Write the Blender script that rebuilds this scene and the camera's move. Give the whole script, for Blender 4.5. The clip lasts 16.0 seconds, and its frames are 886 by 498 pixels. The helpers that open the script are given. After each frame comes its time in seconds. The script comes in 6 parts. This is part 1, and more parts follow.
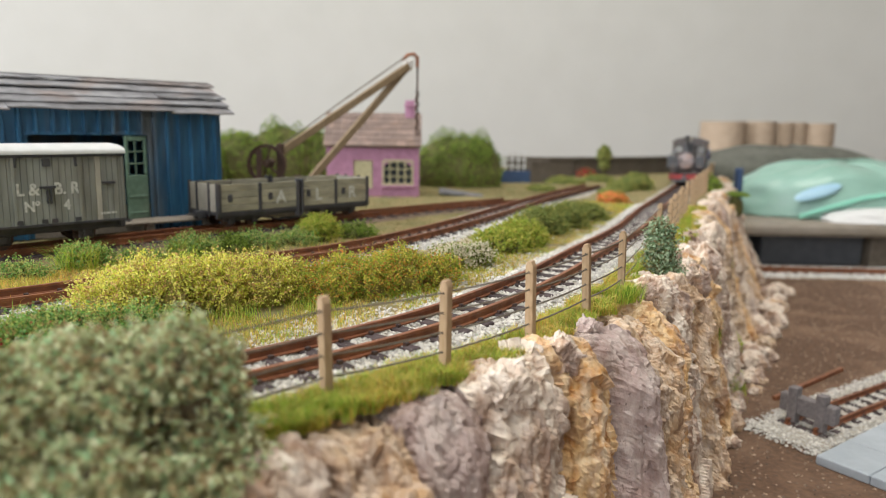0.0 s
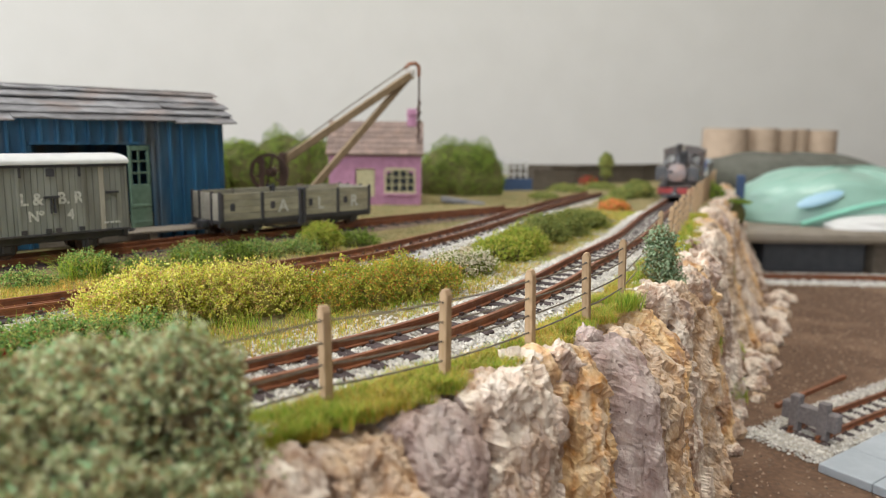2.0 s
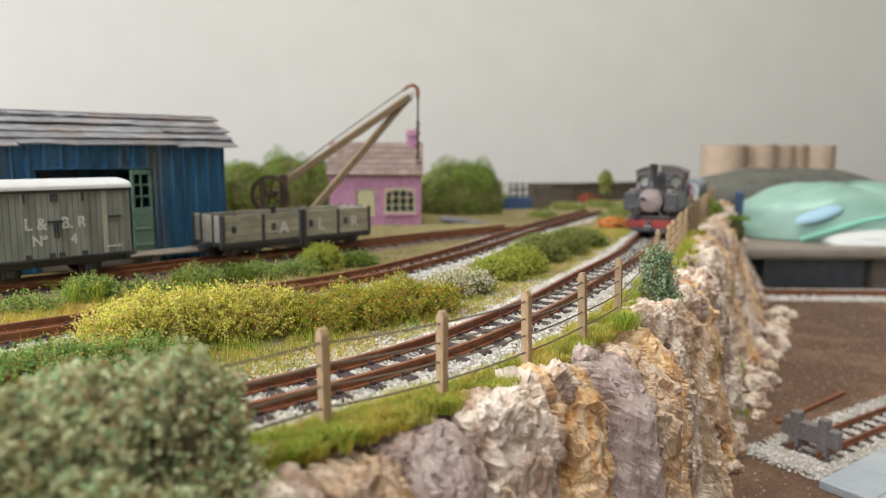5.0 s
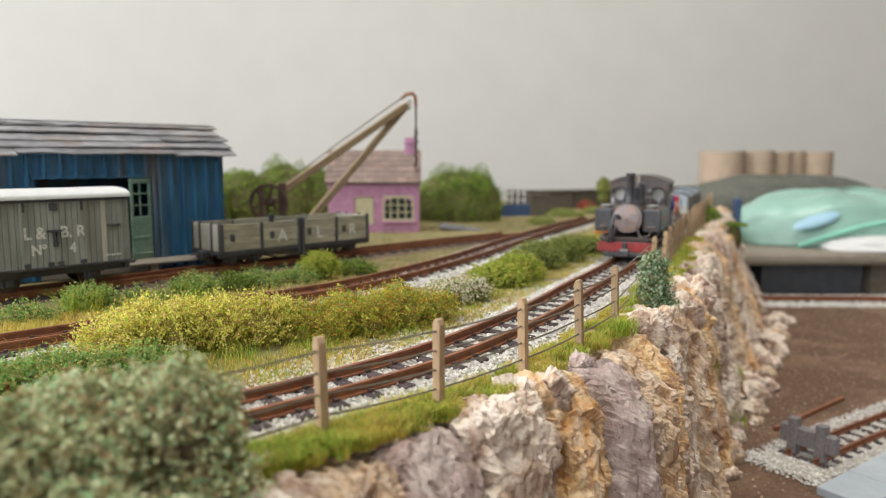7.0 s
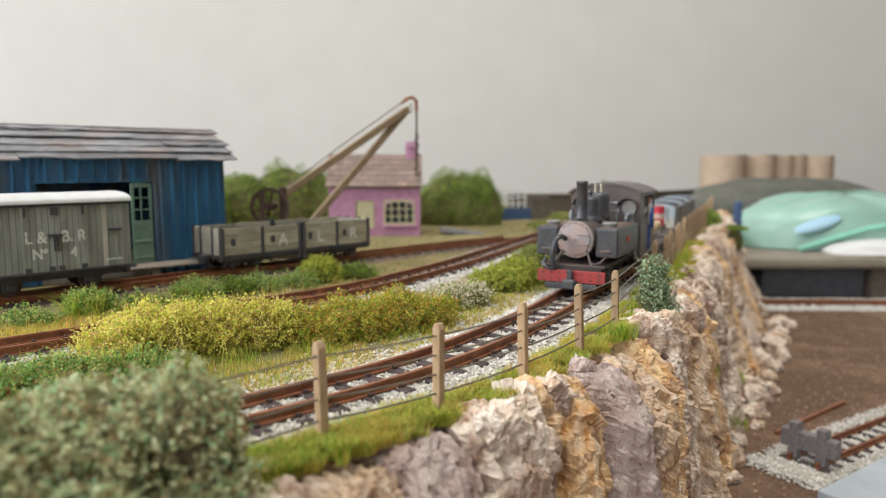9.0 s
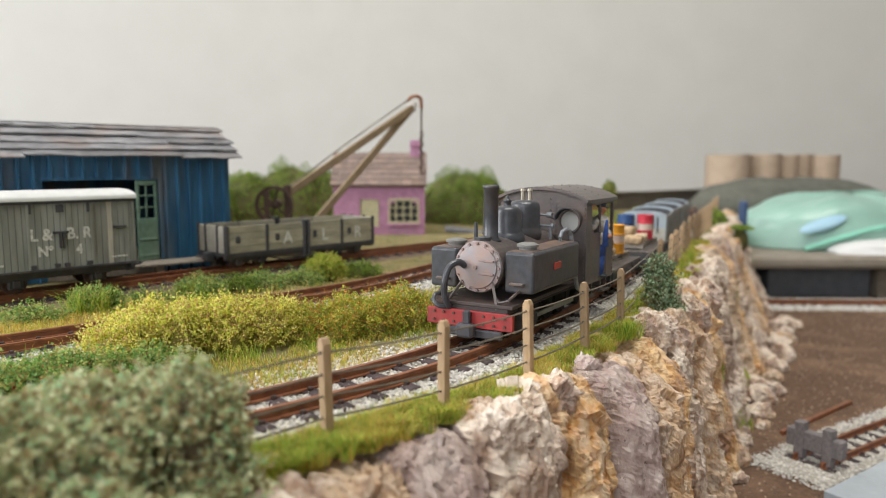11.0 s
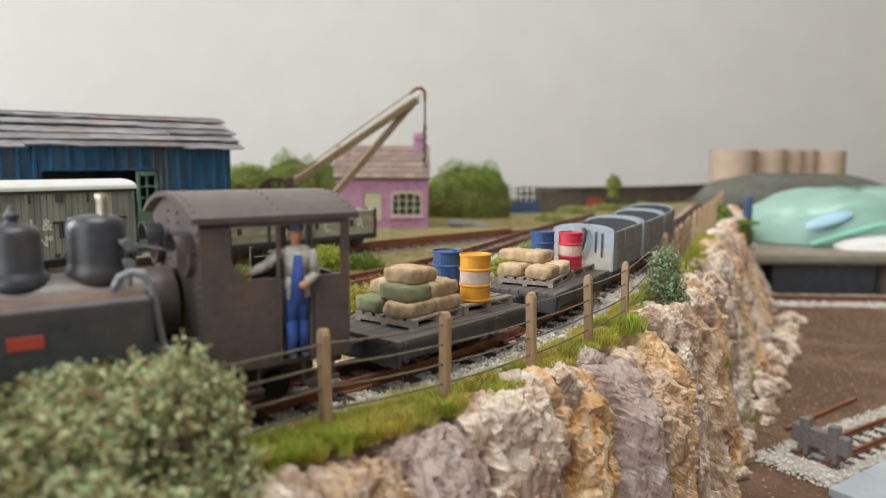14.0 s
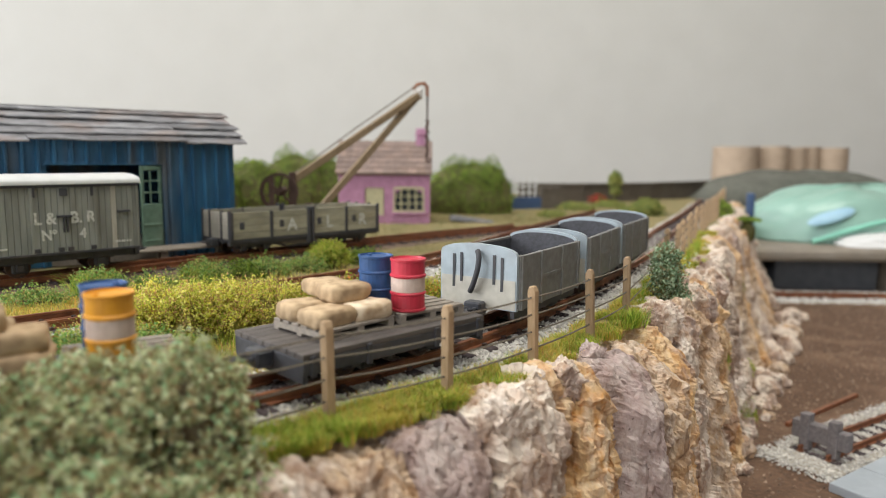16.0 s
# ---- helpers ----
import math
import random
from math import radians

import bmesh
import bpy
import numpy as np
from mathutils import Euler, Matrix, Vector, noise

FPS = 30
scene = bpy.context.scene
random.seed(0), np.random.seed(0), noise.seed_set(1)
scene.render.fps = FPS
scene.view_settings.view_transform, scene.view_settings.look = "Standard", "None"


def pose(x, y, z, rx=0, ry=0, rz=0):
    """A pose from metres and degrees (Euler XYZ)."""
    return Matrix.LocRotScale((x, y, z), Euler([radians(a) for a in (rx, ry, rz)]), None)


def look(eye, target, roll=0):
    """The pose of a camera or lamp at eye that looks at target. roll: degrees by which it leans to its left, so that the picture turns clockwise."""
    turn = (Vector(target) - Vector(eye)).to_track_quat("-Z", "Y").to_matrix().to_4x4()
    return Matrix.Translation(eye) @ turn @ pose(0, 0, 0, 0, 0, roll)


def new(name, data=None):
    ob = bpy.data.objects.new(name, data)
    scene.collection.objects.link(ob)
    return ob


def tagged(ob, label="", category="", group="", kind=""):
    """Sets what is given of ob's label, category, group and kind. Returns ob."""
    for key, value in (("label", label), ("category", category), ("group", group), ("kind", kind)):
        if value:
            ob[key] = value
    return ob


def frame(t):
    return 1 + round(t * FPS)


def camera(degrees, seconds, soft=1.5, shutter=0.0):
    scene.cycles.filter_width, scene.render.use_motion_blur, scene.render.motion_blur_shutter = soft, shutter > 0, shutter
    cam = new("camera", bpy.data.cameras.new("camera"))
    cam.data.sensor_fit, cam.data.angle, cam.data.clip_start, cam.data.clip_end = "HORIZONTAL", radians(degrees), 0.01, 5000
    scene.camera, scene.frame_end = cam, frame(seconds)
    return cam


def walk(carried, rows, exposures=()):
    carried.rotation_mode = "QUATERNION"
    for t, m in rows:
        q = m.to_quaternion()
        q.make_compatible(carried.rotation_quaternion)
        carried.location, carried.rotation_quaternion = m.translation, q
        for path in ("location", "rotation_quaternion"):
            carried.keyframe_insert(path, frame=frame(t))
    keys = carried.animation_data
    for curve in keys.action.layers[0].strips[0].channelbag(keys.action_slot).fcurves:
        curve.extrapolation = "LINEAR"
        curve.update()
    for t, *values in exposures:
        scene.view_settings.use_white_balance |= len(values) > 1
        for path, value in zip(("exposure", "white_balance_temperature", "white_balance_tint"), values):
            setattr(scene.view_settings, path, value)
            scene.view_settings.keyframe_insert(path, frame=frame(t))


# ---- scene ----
# A narrow-gauge model railway of nine millimetre gauge. Lengths below are in millimetres, K turns them into metres.
K = 0.001
cam = camera(64.2, 16.0, soft=0.9)
cam.data.dof.use_dof, cam.data.dof.focus_distance, cam.data.dof.aperture_fstop = True, 0.165, 18.0
PATH = [  # seconds, eye in millimetres, yaw, pitch, roll
    (0.0, -2.43, 4.08, 41.74, -0.482, -9.771, 0.944),
    (0.5, -2.31, 3.72, 41.82, -0.407, -9.654, 0.972),
    (1.0, -2.17, 3.39, 41.95, -0.319, -9.530, 0.925),
    (1.5, -1.92, 3.42, 42.04, -0.243, -9.349, 0.884),
    (2.0, -1.80, 3.28, 42.26, -0.212, -9.184, 0.777),
    (2.5, -1.43, 2.86, 42.63, -0.179, -8.971, 0.697),
    (3.0, -1.26, 2.46, 42.88, -0.146, -8.785, 0.523),
    (3.5, -1.06, 2.01, 43.09, -0.109, -8.509, 0.417),
    (4.0, -0.98, 1.72, 43.17, -0.083, -8.190, 0.352),
    (6.5, -0.38, 0.22, 43.74, -0.049, -7.311, 0.064),
    (7.0, -0.24, 0.15, 43.78, -0.093, -7.173, 0.037),
    (7.5, -0.07, -0.13, 43.90, -0.147, -7.037, 0.010),
    (8.0, -0.04, -0.24, 44.05, -0.139, -6.951, 0.035),
    (8.5, -0.04, -0.07, 44.07, -0.075, -6.905, -0.005),
    (9.0, -0.00, -0.00, 44.00, -0.000, -6.888, 0.000),
    (11.5, -0.25, 0.51, 43.23, 0.408, -6.953, 0.150),
    (12.0, -0.24, 0.92, 42.97, 0.456, -7.014, 0.225),
    (12.5, -0.06, 1.73, 42.91, 0.534, -7.159, 0.259),
    (13.0, 0.11, 2.09, 42.72, 0.578, -7.244, 0.293),
    (13.5, 0.16, 2.15, 42.70, 0.598, -7.308, 0.270),
    (14.0, -0.02, 2.32, 42.58, 0.603, -7.367, 0.389),
    (14.5, -0.17, 2.17, 42.46, 0.617, -7.384, 0.462),
    (15.0, -0.14, 2.02, 42.21, 0.653, -7.396, 0.445),
    (15.5, -0.21, 1.95, 42.23, 0.711, -7.576, 0.506),
    (16.0, -0.16, 1.62, 42.12, 0.742, -7.652, 0.533),
]
walk(cam, [(t, pose(x * K, y * K, z * K, 0, 0, yaw) @ pose(0, 0, 0, 90 + pitch) @ pose(0, 0, 0, 0, 0, roll)) for t, x, y, z, yaw, pitch, roll in PATH])

# ---- light: a room with west window daylight, an added south window and overhead fill ----
world = bpy.data.worlds.new("world")
scene.world = world
world.use_nodes = True
sky = world.node_tree.nodes.new("ShaderNodeTexSky")
sky.sky_type, sky.sun_disc, sky.sun_elevation, sky.sun_rotation = "NISHITA", False, radians(40), radians(220)
world.node_tree.links.new(sky.outputs[0], world.node_tree.nodes["Background"].inputs[0])
world.node_tree.nodes["Background"].inputs[1].default_value = 0.12


def area_lamp(name, eye, target, w, h, watts, colour):
    data = bpy.data.lights.new(name, "AREA")
    data.shape, data.size, data.size_y, data.energy, data.color = "RECTANGLE", w, h, watts, colour
    ob = new(name, data)
    ob.matrix_basis = look(eye, target)
    return ob


area_lamp("west_window_daylight", (-1.68, -0.05, 0.66), (0.0, 0.2, 0.18), 1.05, 1.25, 46, (0.98, 0.985, 1.0))
# Unseen second window, added to brighten the sides facing the camera.
area_lamp("added_south_daylight", (-0.8, -1.16, 0.66), (0.0, 0.25, 0.12), 1.25, 1.15, 13, (0.95, 0.98, 1.0))
# Overhead fill lamp, added to brighten the layout from above.
area_lamp("added_overhead_fill", (0.1, 0.1, 1.38), (0.1, 0.25, 0.0), 0.8, 0.8, 20, (1.0, 0.97, 0.9))
scene.view_settings.exposure = -0.16


# ---- materials ----
def material(name, a, b, grain=2.0, rough=0.8, bump=0.3, metal=0.0, stain=None, stain_amount=0.3, blotch=12.0, per_piece=0.0, per_island=0.0, stretch=(1, 1, 1)):
    """Colours a and b mixed by grain (mm), with stains at a larger scale (blotch, mm) and fine relief."""
    m = bpy.data.materials.new(name)
    m.use_nodes = True
    t, n = m.node_tree, m.node_tree.nodes
    bsdf = n["Principled BSDF"]
    co = n.new("ShaderNodeTexCoord")
    mp = n.new("ShaderNodeMapping")
    mp.inputs["Scale"].default_value = stretch
    t.links.new(co.outputs["Object"], mp.inputs[0])

    def noisy(size, detail):
        q = n.new("ShaderNodeTexNoise")
        q.inputs["Scale"].default_value, q.inputs["Detail"].default_value = 1000.0 / size, detail
        t.links.new(mp.outputs[0], q.inputs["Vector"])
        return q.outputs["Fac"]

    def ramp(fac, lo, hi):
        r = n.new("ShaderNodeMapRange")
        r.inputs[1].default_value, r.inputs[2].default_value = lo, hi
        t.links.new(fac, r.inputs[0])
        return r.outputs[0]

    def mix(fac, p, q):
        x = n.new("ShaderNodeMix")
        x.data_type = "RGBA"
        for slot, v in ((0, fac), (6, p), (7, q)):
            if isinstance(v, (int, float)):
                x.inputs[slot].default_value = v
            elif isinstance(v, tuple):
                x.inputs[slot].default_value = (*v, 1)
            else:
                t.links.new(v, x.inputs[slot])
        return x.outputs[2]

    g = noisy(grain, 4)
    col = mix(ramp(g, 0.35, 0.65), a, b)
    if stain:
        s = ramp(noisy(blotch, 5), 0.5, 0.72)
        k = n.new("ShaderNodeMath")
        k.operation = "MULTIPLY"
        k.inputs[1].default_value = stain_amount
        t.links.new(s, k.inputs[0])
        col = mix(k.outputs[0], col, stain)
    if per_piece or per_island:
        src = n.new("ShaderNodeObjectInfo").outputs["Random"] if per_piece else n.new("ShaderNodeNewGeometry").outputs["Random Per Island"]
        hsv = n.new("ShaderNodeHueSaturation")
        r = n.new("ShaderNodeMapRange")
        amt = per_piece or per_island
        r.inputs[3].default_value, r.inputs[4].default_value = 1 - amt, 1 + amt
        t.links.new(src, r.inputs[0])
        t.links.new(r.outputs[0], hsv.inputs["Value"])
        t.links.new(col, hsv.inputs["Color"])
        col = hsv.outputs[0]
    t.links.new(col, bsdf.inputs["Base Color"])
    bsdf.inputs["Roughness"].default_value, bsdf.inputs["Metallic"].default_value = rough, metal
    if bump:
        u = n.new("ShaderNodeBump")
        u.inputs["Strength"].default_value, u.inputs["Distance"].default_value = bump, grain * K * 0.4
        t.links.new(g, u.inputs["Height"])
        t.links.new(u.outputs[0], bsdf.inputs["Normal"])
    return m


def leaf_material(name, *colours):
    """Colours picked island by island."""
    m = bpy.data.materials.new(name)
    m.use_nodes = True
    t, n = m.node_tree, m.node_tree.nodes
    r = n.new("ShaderNodeValToRGB")
    r.color_ramp.interpolation = "CONSTANT"
    e = r.color_ramp.elements
    while len(e) < len(colours):
        e.new(0.5)
    for i, c in enumerate(colours):
        e[i].position, e[i].color = i / len(colours), (*c, 1)
    t.links.new(n.new("ShaderNodeNewGeometry").outputs["Random Per Island"], r.inputs[0])
    bsdf = n["Principled BSDF"]
    t.links.new(r.outputs[0], bsdf.inputs["Base Color"])
    bsdf.inputs["Roughness"].default_value = 0.75
    thin = n.new("ShaderNodeBsdfTranslucent")
    t.links.new(r.outputs[0], thin.inputs[0])
    both = n.new("ShaderNodeMixShader")
    both.inputs[0].default_value = 0.35
    t.links.new(bsdf.outputs[0], both.inputs[1])
    t.links.new(thin.outputs[0], both.inputs[2])
    t.links.new(both.outputs[0], n["Material Output"].inputs[0])
    return m


def rock_material(name, hues, chalk=0.3, wash=0.8, tall=0.3, pits=0.0):
    """Painted plaster limestone: hues in tall streaks, chalky bloom, brown wash and fine relief."""
    m = bpy.data.materials.new(name)
    m.use_nodes = True
    t, n = m.node_tree, m.node_tree.nodes
    bsdf = n["Principled BSDF"]
    co = n.new("ShaderNodeTexCoord")

    def noisy(size, detail, stretch, rough=0.6):
        mp = n.new("ShaderNodeMapping")
        mp.inputs["Scale"].default_value = stretch
        t.links.new(co.outputs["Object"], mp.inputs[0])
        q = n.new("ShaderNodeTexNoise")
        q.inputs["Scale"].default_value, q.inputs["Detail"].default_value, q.inputs["Roughness"].default_value = 1000.0 / size, detail, rough
        t.links.new(mp.outputs[0], q.inputs["Vector"])
        return q.outputs["Fac"]

    def ramp(fac, stops):
        r = n.new("ShaderNodeValToRGB")
        e = r.color_ramp.elements
        while len(e) < len(stops):
            e.new(0.5)
        for k, (p, c) in enumerate(stops):
            e[k].position, e[k].color = p, (*c, 1)
        t.links.new(fac, r.inputs[0])
        return r.outputs[0]

    def mixed(fac, p, q, how="MIX"):
        x = n.new("ShaderNodeMix")
        x.data_type, x.blend_type = "RGBA", how
        if isinstance(fac, float):
            x.inputs[0].default_value = fac
        else:
            t.links.new(fac, x.inputs[0])
        t.links.new(p, x.inputs[6])
        t.links.new(q, x.inputs[7])
        return x.outputs[2]

    hue = ramp(noisy(13, 4, (1, 1, tall)), [(0.34 + 0.3 * k / (len(hues) - 1), c) for k, c in enumerate(hues)])
    bloom = ramp(noisy(5, 6, (1, 1, 0.7), 0.7), [(0.4, (0, 0, 0)), (0.62, (1, 1, 1))])
    k = n.new("ShaderNodeMath")
    k.operation = "MULTIPLY"
    k.inputs[1].default_value = chalk
    t.links.new(bloom, k.inputs[0])
    pale = ramp(noisy(1.6, 3, (1, 1, 1)), [(0.35, (0.72, 0.64, 0.56)), (0.65, (0.86, 0.82, 0.76))])
    col = mixed(k.outputs[0], hue, pale)
    brown = ramp(noisy(8, 6, (1, 1, 0.35), 0.65), [(0.5, (1, 1, 1)), (0.66, (0.4, 0.26, 0.18))])
    col = mixed(wash, col, brown, "MULTIPLY")
    if pits:
        dots = ramp(noisy(0.9, 2, (1, 1, 0.6)), [(0.66, (1, 1, 1)), (0.72, (0.25, 0.2, 0.19))])
        col = mixed(pits, col, dots, "MULTIPLY")
    t.links.new(col, bsdf.inputs["Base Color"])
    bsdf.inputs["Roughness"].default_value = 0.85
    last = None
    for size, strength in ((3.0, 0.9), (0.8, 0.8)):
        u = n.new("ShaderNodeBump")
        u.inputs["Strength"].default_value, u.inputs["Distance"].default_value = strength, size * K * 0.5
        t.links.new(noisy(size, 5, (1, 1, 0.7)), u.inputs["Height"])
        if last:
            t.links.new(last, u.inputs["Normal"])
        last = u.outputs[0]
    t.links.new(last, bsdf.inputs["Normal"])
    return m


M = {}
M["wall"] = material("painted_wall", (0.51, 0.505, 0.478), (0.49, 0.485, 0.457), 60, 0.9, 0.05, stain=(0.47, 0.465, 0.438), blotch=500)
# Unseen walls and ceiling, kept mid-grey so less light bounces.
M["room"] = material("greyed_room_paint", (0.5, 0.49, 0.47), (0.47, 0.46, 0.44), 80, 0.9, 0.05)
M["carpet"] = material("floor_carpet", (0.2, 0.18, 0.16), (0.26, 0.23, 0.2), 8, 0.95, 0.3)
M["earth"] = material("earth", (0.27, 0.2, 0.09), (0.18, 0.16, 0.06), 2.5, 0.95, 0.5, stain=(0.12, 0.14, 0.05), blotch=14, stain_amount=0.6)
M["yard"] = material("yard_earth", (0.145, 0.082, 0.048), (0.088, 0.05, 0.031), 2.0, 0.95, 0.8, stain=(0.22, 0.135, 0.086), blotch=26, stain_amount=0.7)
M["ballast"] = material("ballast", (0.6, 0.575, 0.53), (0.47, 0.45, 0.41), 1.2, 0.9, 0.4, per_island=0.35)
M["ballast_bed"] = material("ballast_bed", (0.46, 0.43, 0.38), (0.3, 0.27, 0.22), 1.2, 0.95, 0.8)
M["rust"] = material("rusty_rail", (0.27, 0.1, 0.043), (0.18, 0.066, 0.032), 3, 0.5, 0.3, 0.2, stain=(0.38, 0.17, 0.08), blotch=9)
M["sleeper"] = material("sleeper_wood", (0.045, 0.032, 0.034), (0.075, 0.055, 0.055), 1.0, 0.8, 0.4, per_piece=0.3)
M["post"] = material("fence_wood", (0.42, 0.29, 0.17), (0.33, 0.22, 0.12), 0.8, 0.75, 0.35, stain=(0.5, 0.36, 0.23), blotch=5, per_piece=0.12, stretch=(1, 1, 0.2))
M["wire"] = material("fence_thread", (0.13, 0.11, 0.085), (0.2, 0.17, 0.13), 0.5, 0.8, 0.2)
# Near-black for holes and door gaps, and for shade on the loco wheels.
M["dark"] = material("dark_gap_wheel_shade", (0.015, 0.013, 0.012), (0.02, 0.018, 0.016), 1, 0.9, 0.1)
M["loco"] = material("weathered_black", (0.088, 0.075, 0.073), (0.115, 0.094, 0.088), 1.4, 0.38, 0.12, stain=(0.19, 0.125, 0.095), blotch=8, stain_amount=0.5)
M["loco_grey"] = material("grey_black", (0.06, 0.063, 0.073), (0.042, 0.044, 0.051), 1.8, 0.33, 0.08, stain=(0.12, 0.088, 0.072), blotch=8, stain_amount=0.45)
M["smokebox"] = material("rusty_smokebox", (0.33, 0.22, 0.185), (0.25, 0.225, 0.23), 4, 0.45, 0.1, stain=(0.22, 0.235, 0.27), blotch=6, stain_amount=0.9)
M["red"] = material("red_beam", (0.33, 0.028, 0.028), (0.25, 0.025, 0.025), 2, 0.5, 0.08, stain=(0.12, 0.04, 0.03), blotch=6, stain_amount=0.5)
M["plate"] = material("red_nameplate", (0.45, 0.06, 0.035), (0.4, 0.05, 0.03), 2, 0.5, 0.05)
M["brass"] = material("aged_brass", (0.38, 0.33, 0.25), (0.3, 0.27, 0.22), 0.6, 0.45, 0.1, 0.4)
M["steel"] = material("dull_steel", (0.28, 0.3, 0.33), (0.22, 0.23, 0.25), 1, 0.4, 0.1, 0.4)
M["deck"] = material("grey_deck", (0.1, 0.086, 0.078), (0.07, 0.06, 0.055), 1.5, 0.7, 0.3, stain=(0.2, 0.17, 0.14), blotch=9, stretch=(0.3, 1, 1))
M["solebar"] = material("dark_grey_solebar", (0.052, 0.052, 0.06), (0.036, 0.036, 0.04), 2, 0.65, 0.1, stain=(0.13, 0.1, 0.09), blotch=8)
M["wagon_blue"] = material("pale_blue_grey", (0.36, 0.42, 0.46), (0.3, 0.355, 0.39), 3, 0.55, 0.1, stain=(0.24, 0.25, 0.26), blotch=8, stain_amount=0.5)
M["wagon_grey"] = material("weathered_grey", (0.19, 0.19, 0.18), (0.15, 0.145, 0.135), 2, 0.7, 0.15, stain=(0.2, 0.16, 0.12), blotch=8)
# Dark tone for the floor and added inner panels of the tub wagons.
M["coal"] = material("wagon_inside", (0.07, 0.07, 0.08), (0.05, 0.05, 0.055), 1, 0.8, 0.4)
M["van"] = material("van_grey", (0.25, 0.26, 0.235), (0.19, 0.2, 0.18), 2.2, 0.75, 0.15, stain=(0.15, 0.135, 0.105), blotch=9, stain_amount=0.6, stretch=(1, 1, 0.2), per_piece=0.1)
M["van_pale"] = material("van_pale_panel", (0.44, 0.41, 0.34), (0.34, 0.32, 0.27), 2.2, 0.75, 0.15, stretch=(1, 1, 0.3))
M["van_roof"] = material("white_roof", (0.62, 0.63, 0.62), (0.54, 0.55, 0.54), 6, 0.6, 0.05, stain=(0.5, 0.5, 0.48), blotch=15, stain_amount=0.4)
M["letters"] = material("white_lettering", (0.62, 0.62, 0.58), (0.4, 0.4, 0.36), 1.2, 0.7, 0)
M["plank"] = material("wagon_planks", (0.34, 0.32, 0.235), (0.24, 0.225, 0.165), 1.6, 0.8, 0.2, stain=(0.38, 0.3, 0.17), blotch=14, stain_amount=0.6, stretch=(0.25, 0.25, 1), per_piece=0.22)
M["shed"] = material("blue_corrugated_iron", (0.034, 0.145, 0.27), (0.02, 0.085, 0.17), 3.2, 0.5, 0.15, stain=(0.13, 0.115, 0.09), blotch=11, stain_amount=0.75, stretch=(1, 1, 0.16), per_piece=0.16)
M["slate"] = material("roof_sheets", (0.25, 0.25, 0.262), (0.13, 0.128, 0.136), 4.5, 0.7, 0.3, stain=(0.34, 0.2, 0.13), blotch=12, stain_amount=0.35, per_piece=0.3, stretch=(0.6, 1, 1))
M["green_door"] = material("green_door_paint", (0.17, 0.28, 0.21), (0.13, 0.22, 0.165), 2, 0.6, 0.15, stain=(0.25, 0.3, 0.24), blotch=7)
M["pink"] = material("pink_plaster", (0.42, 0.21, 0.32), (0.34, 0.165, 0.26), 3, 0.85, 0.25, stain=(0.26, 0.12, 0.18), blotch=9, stain_amount=0.5)
M["cottage_roof"] = material("brown_roof_tiles", (0.25, 0.18, 0.15), (0.17, 0.125, 0.11), 1.5, 0.85, 0.3, per_piece=0.22, stain=(0.3, 0.2, 0.15), blotch=9, stain_amount=0.5)
M["cream"] = material("cream_paint", (0.48, 0.44, 0.27), (0.4, 0.37, 0.23), 2, 0.7, 0.1, stain=(0.3, 0.26, 0.15), blotch=5, stain_amount=0.4)
M["timber"] = material("bare_timber", (0.27, 0.195, 0.115), (0.2, 0.14, 0.08), 1.2, 0.75, 0.25, stain=(0.22, 0.16, 0.09), blotch=10, stretch=(1, 1, 0.2))
M["iron"] = material("rusty_iron", (0.1, 0.052, 0.036), (0.06, 0.036, 0.027), 1.2, 0.75, 0.25)
M["pale_iron"] = material("pale_casting", (0.6, 0.58, 0.55), (0.45, 0.42, 0.38), 1.5, 0.6, 0.2)
M["rock"] = rock_material("chalk_limestone", [(0.42, 0.29, 0.22), (0.6, 0.47, 0.37), (0.76, 0.65, 0.53), (0.5, 0.33, 0.22), (0.44, 0.33, 0.28)], 0.5, 0.85)
M["rock_ochre"] = rock_material("ochre_limestone", [(0.36, 0.18, 0.08), (0.62, 0.35, 0.13), (0.78, 0.56, 0.3), (0.62, 0.32, 0.1), (0.76, 0.58, 0.38)], 0.35, 0.8)
M["rock_mauve"] = rock_material("mauve_limestone", [(0.3, 0.21, 0.19), (0.45, 0.34, 0.31), (0.37, 0.27, 0.245), (0.55, 0.43, 0.39)], 0.35, 0.6, 0.2, 0.8)
M["rock_tan"] = rock_material("tan_limestone", [(0.38, 0.25, 0.165), (0.6, 0.44, 0.29), (0.54, 0.33, 0.165), (0.7, 0.54, 0.39)], 0.45, 0.8, 0.5, 0.3)
M["hedge"] = leaf_material("hedge_leaves", (0.14, 0.23, 0.025), (0.2, 0.3, 0.035), (0.29, 0.38, 0.055), (0.08, 0.13, 0.017))
M["grass"] = leaf_material("green_grass_blades", (0.36, 0.52, 0.05), (0.23, 0.38, 0.04), (0.54, 0.58, 0.09), (0.15, 0.27, 0.03), (0.44, 0.52, 0.07), (0.5, 0.42, 0.09))
M["gold_grass"] = leaf_material("golden_grass_blades", (0.68, 0.54, 0.1), (0.5, 0.48, 0.07), (0.7, 0.42, 0.09), (0.34, 0.42, 0.05), (0.44, 0.26, 0.07), (0.7, 0.6, 0.2))
M["yellow"] = leaf_material("yellow_foliage", (0.84, 0.78, 0.13), (0.6, 0.66, 0.11), (0.86, 0.8, 0.3), (0.42, 0.5, 0.07), (0.7, 0.44, 0.2), (0.74, 0.74, 0.12), (0.5, 0.33, 0.13), (0.84, 0.8, 0.2))
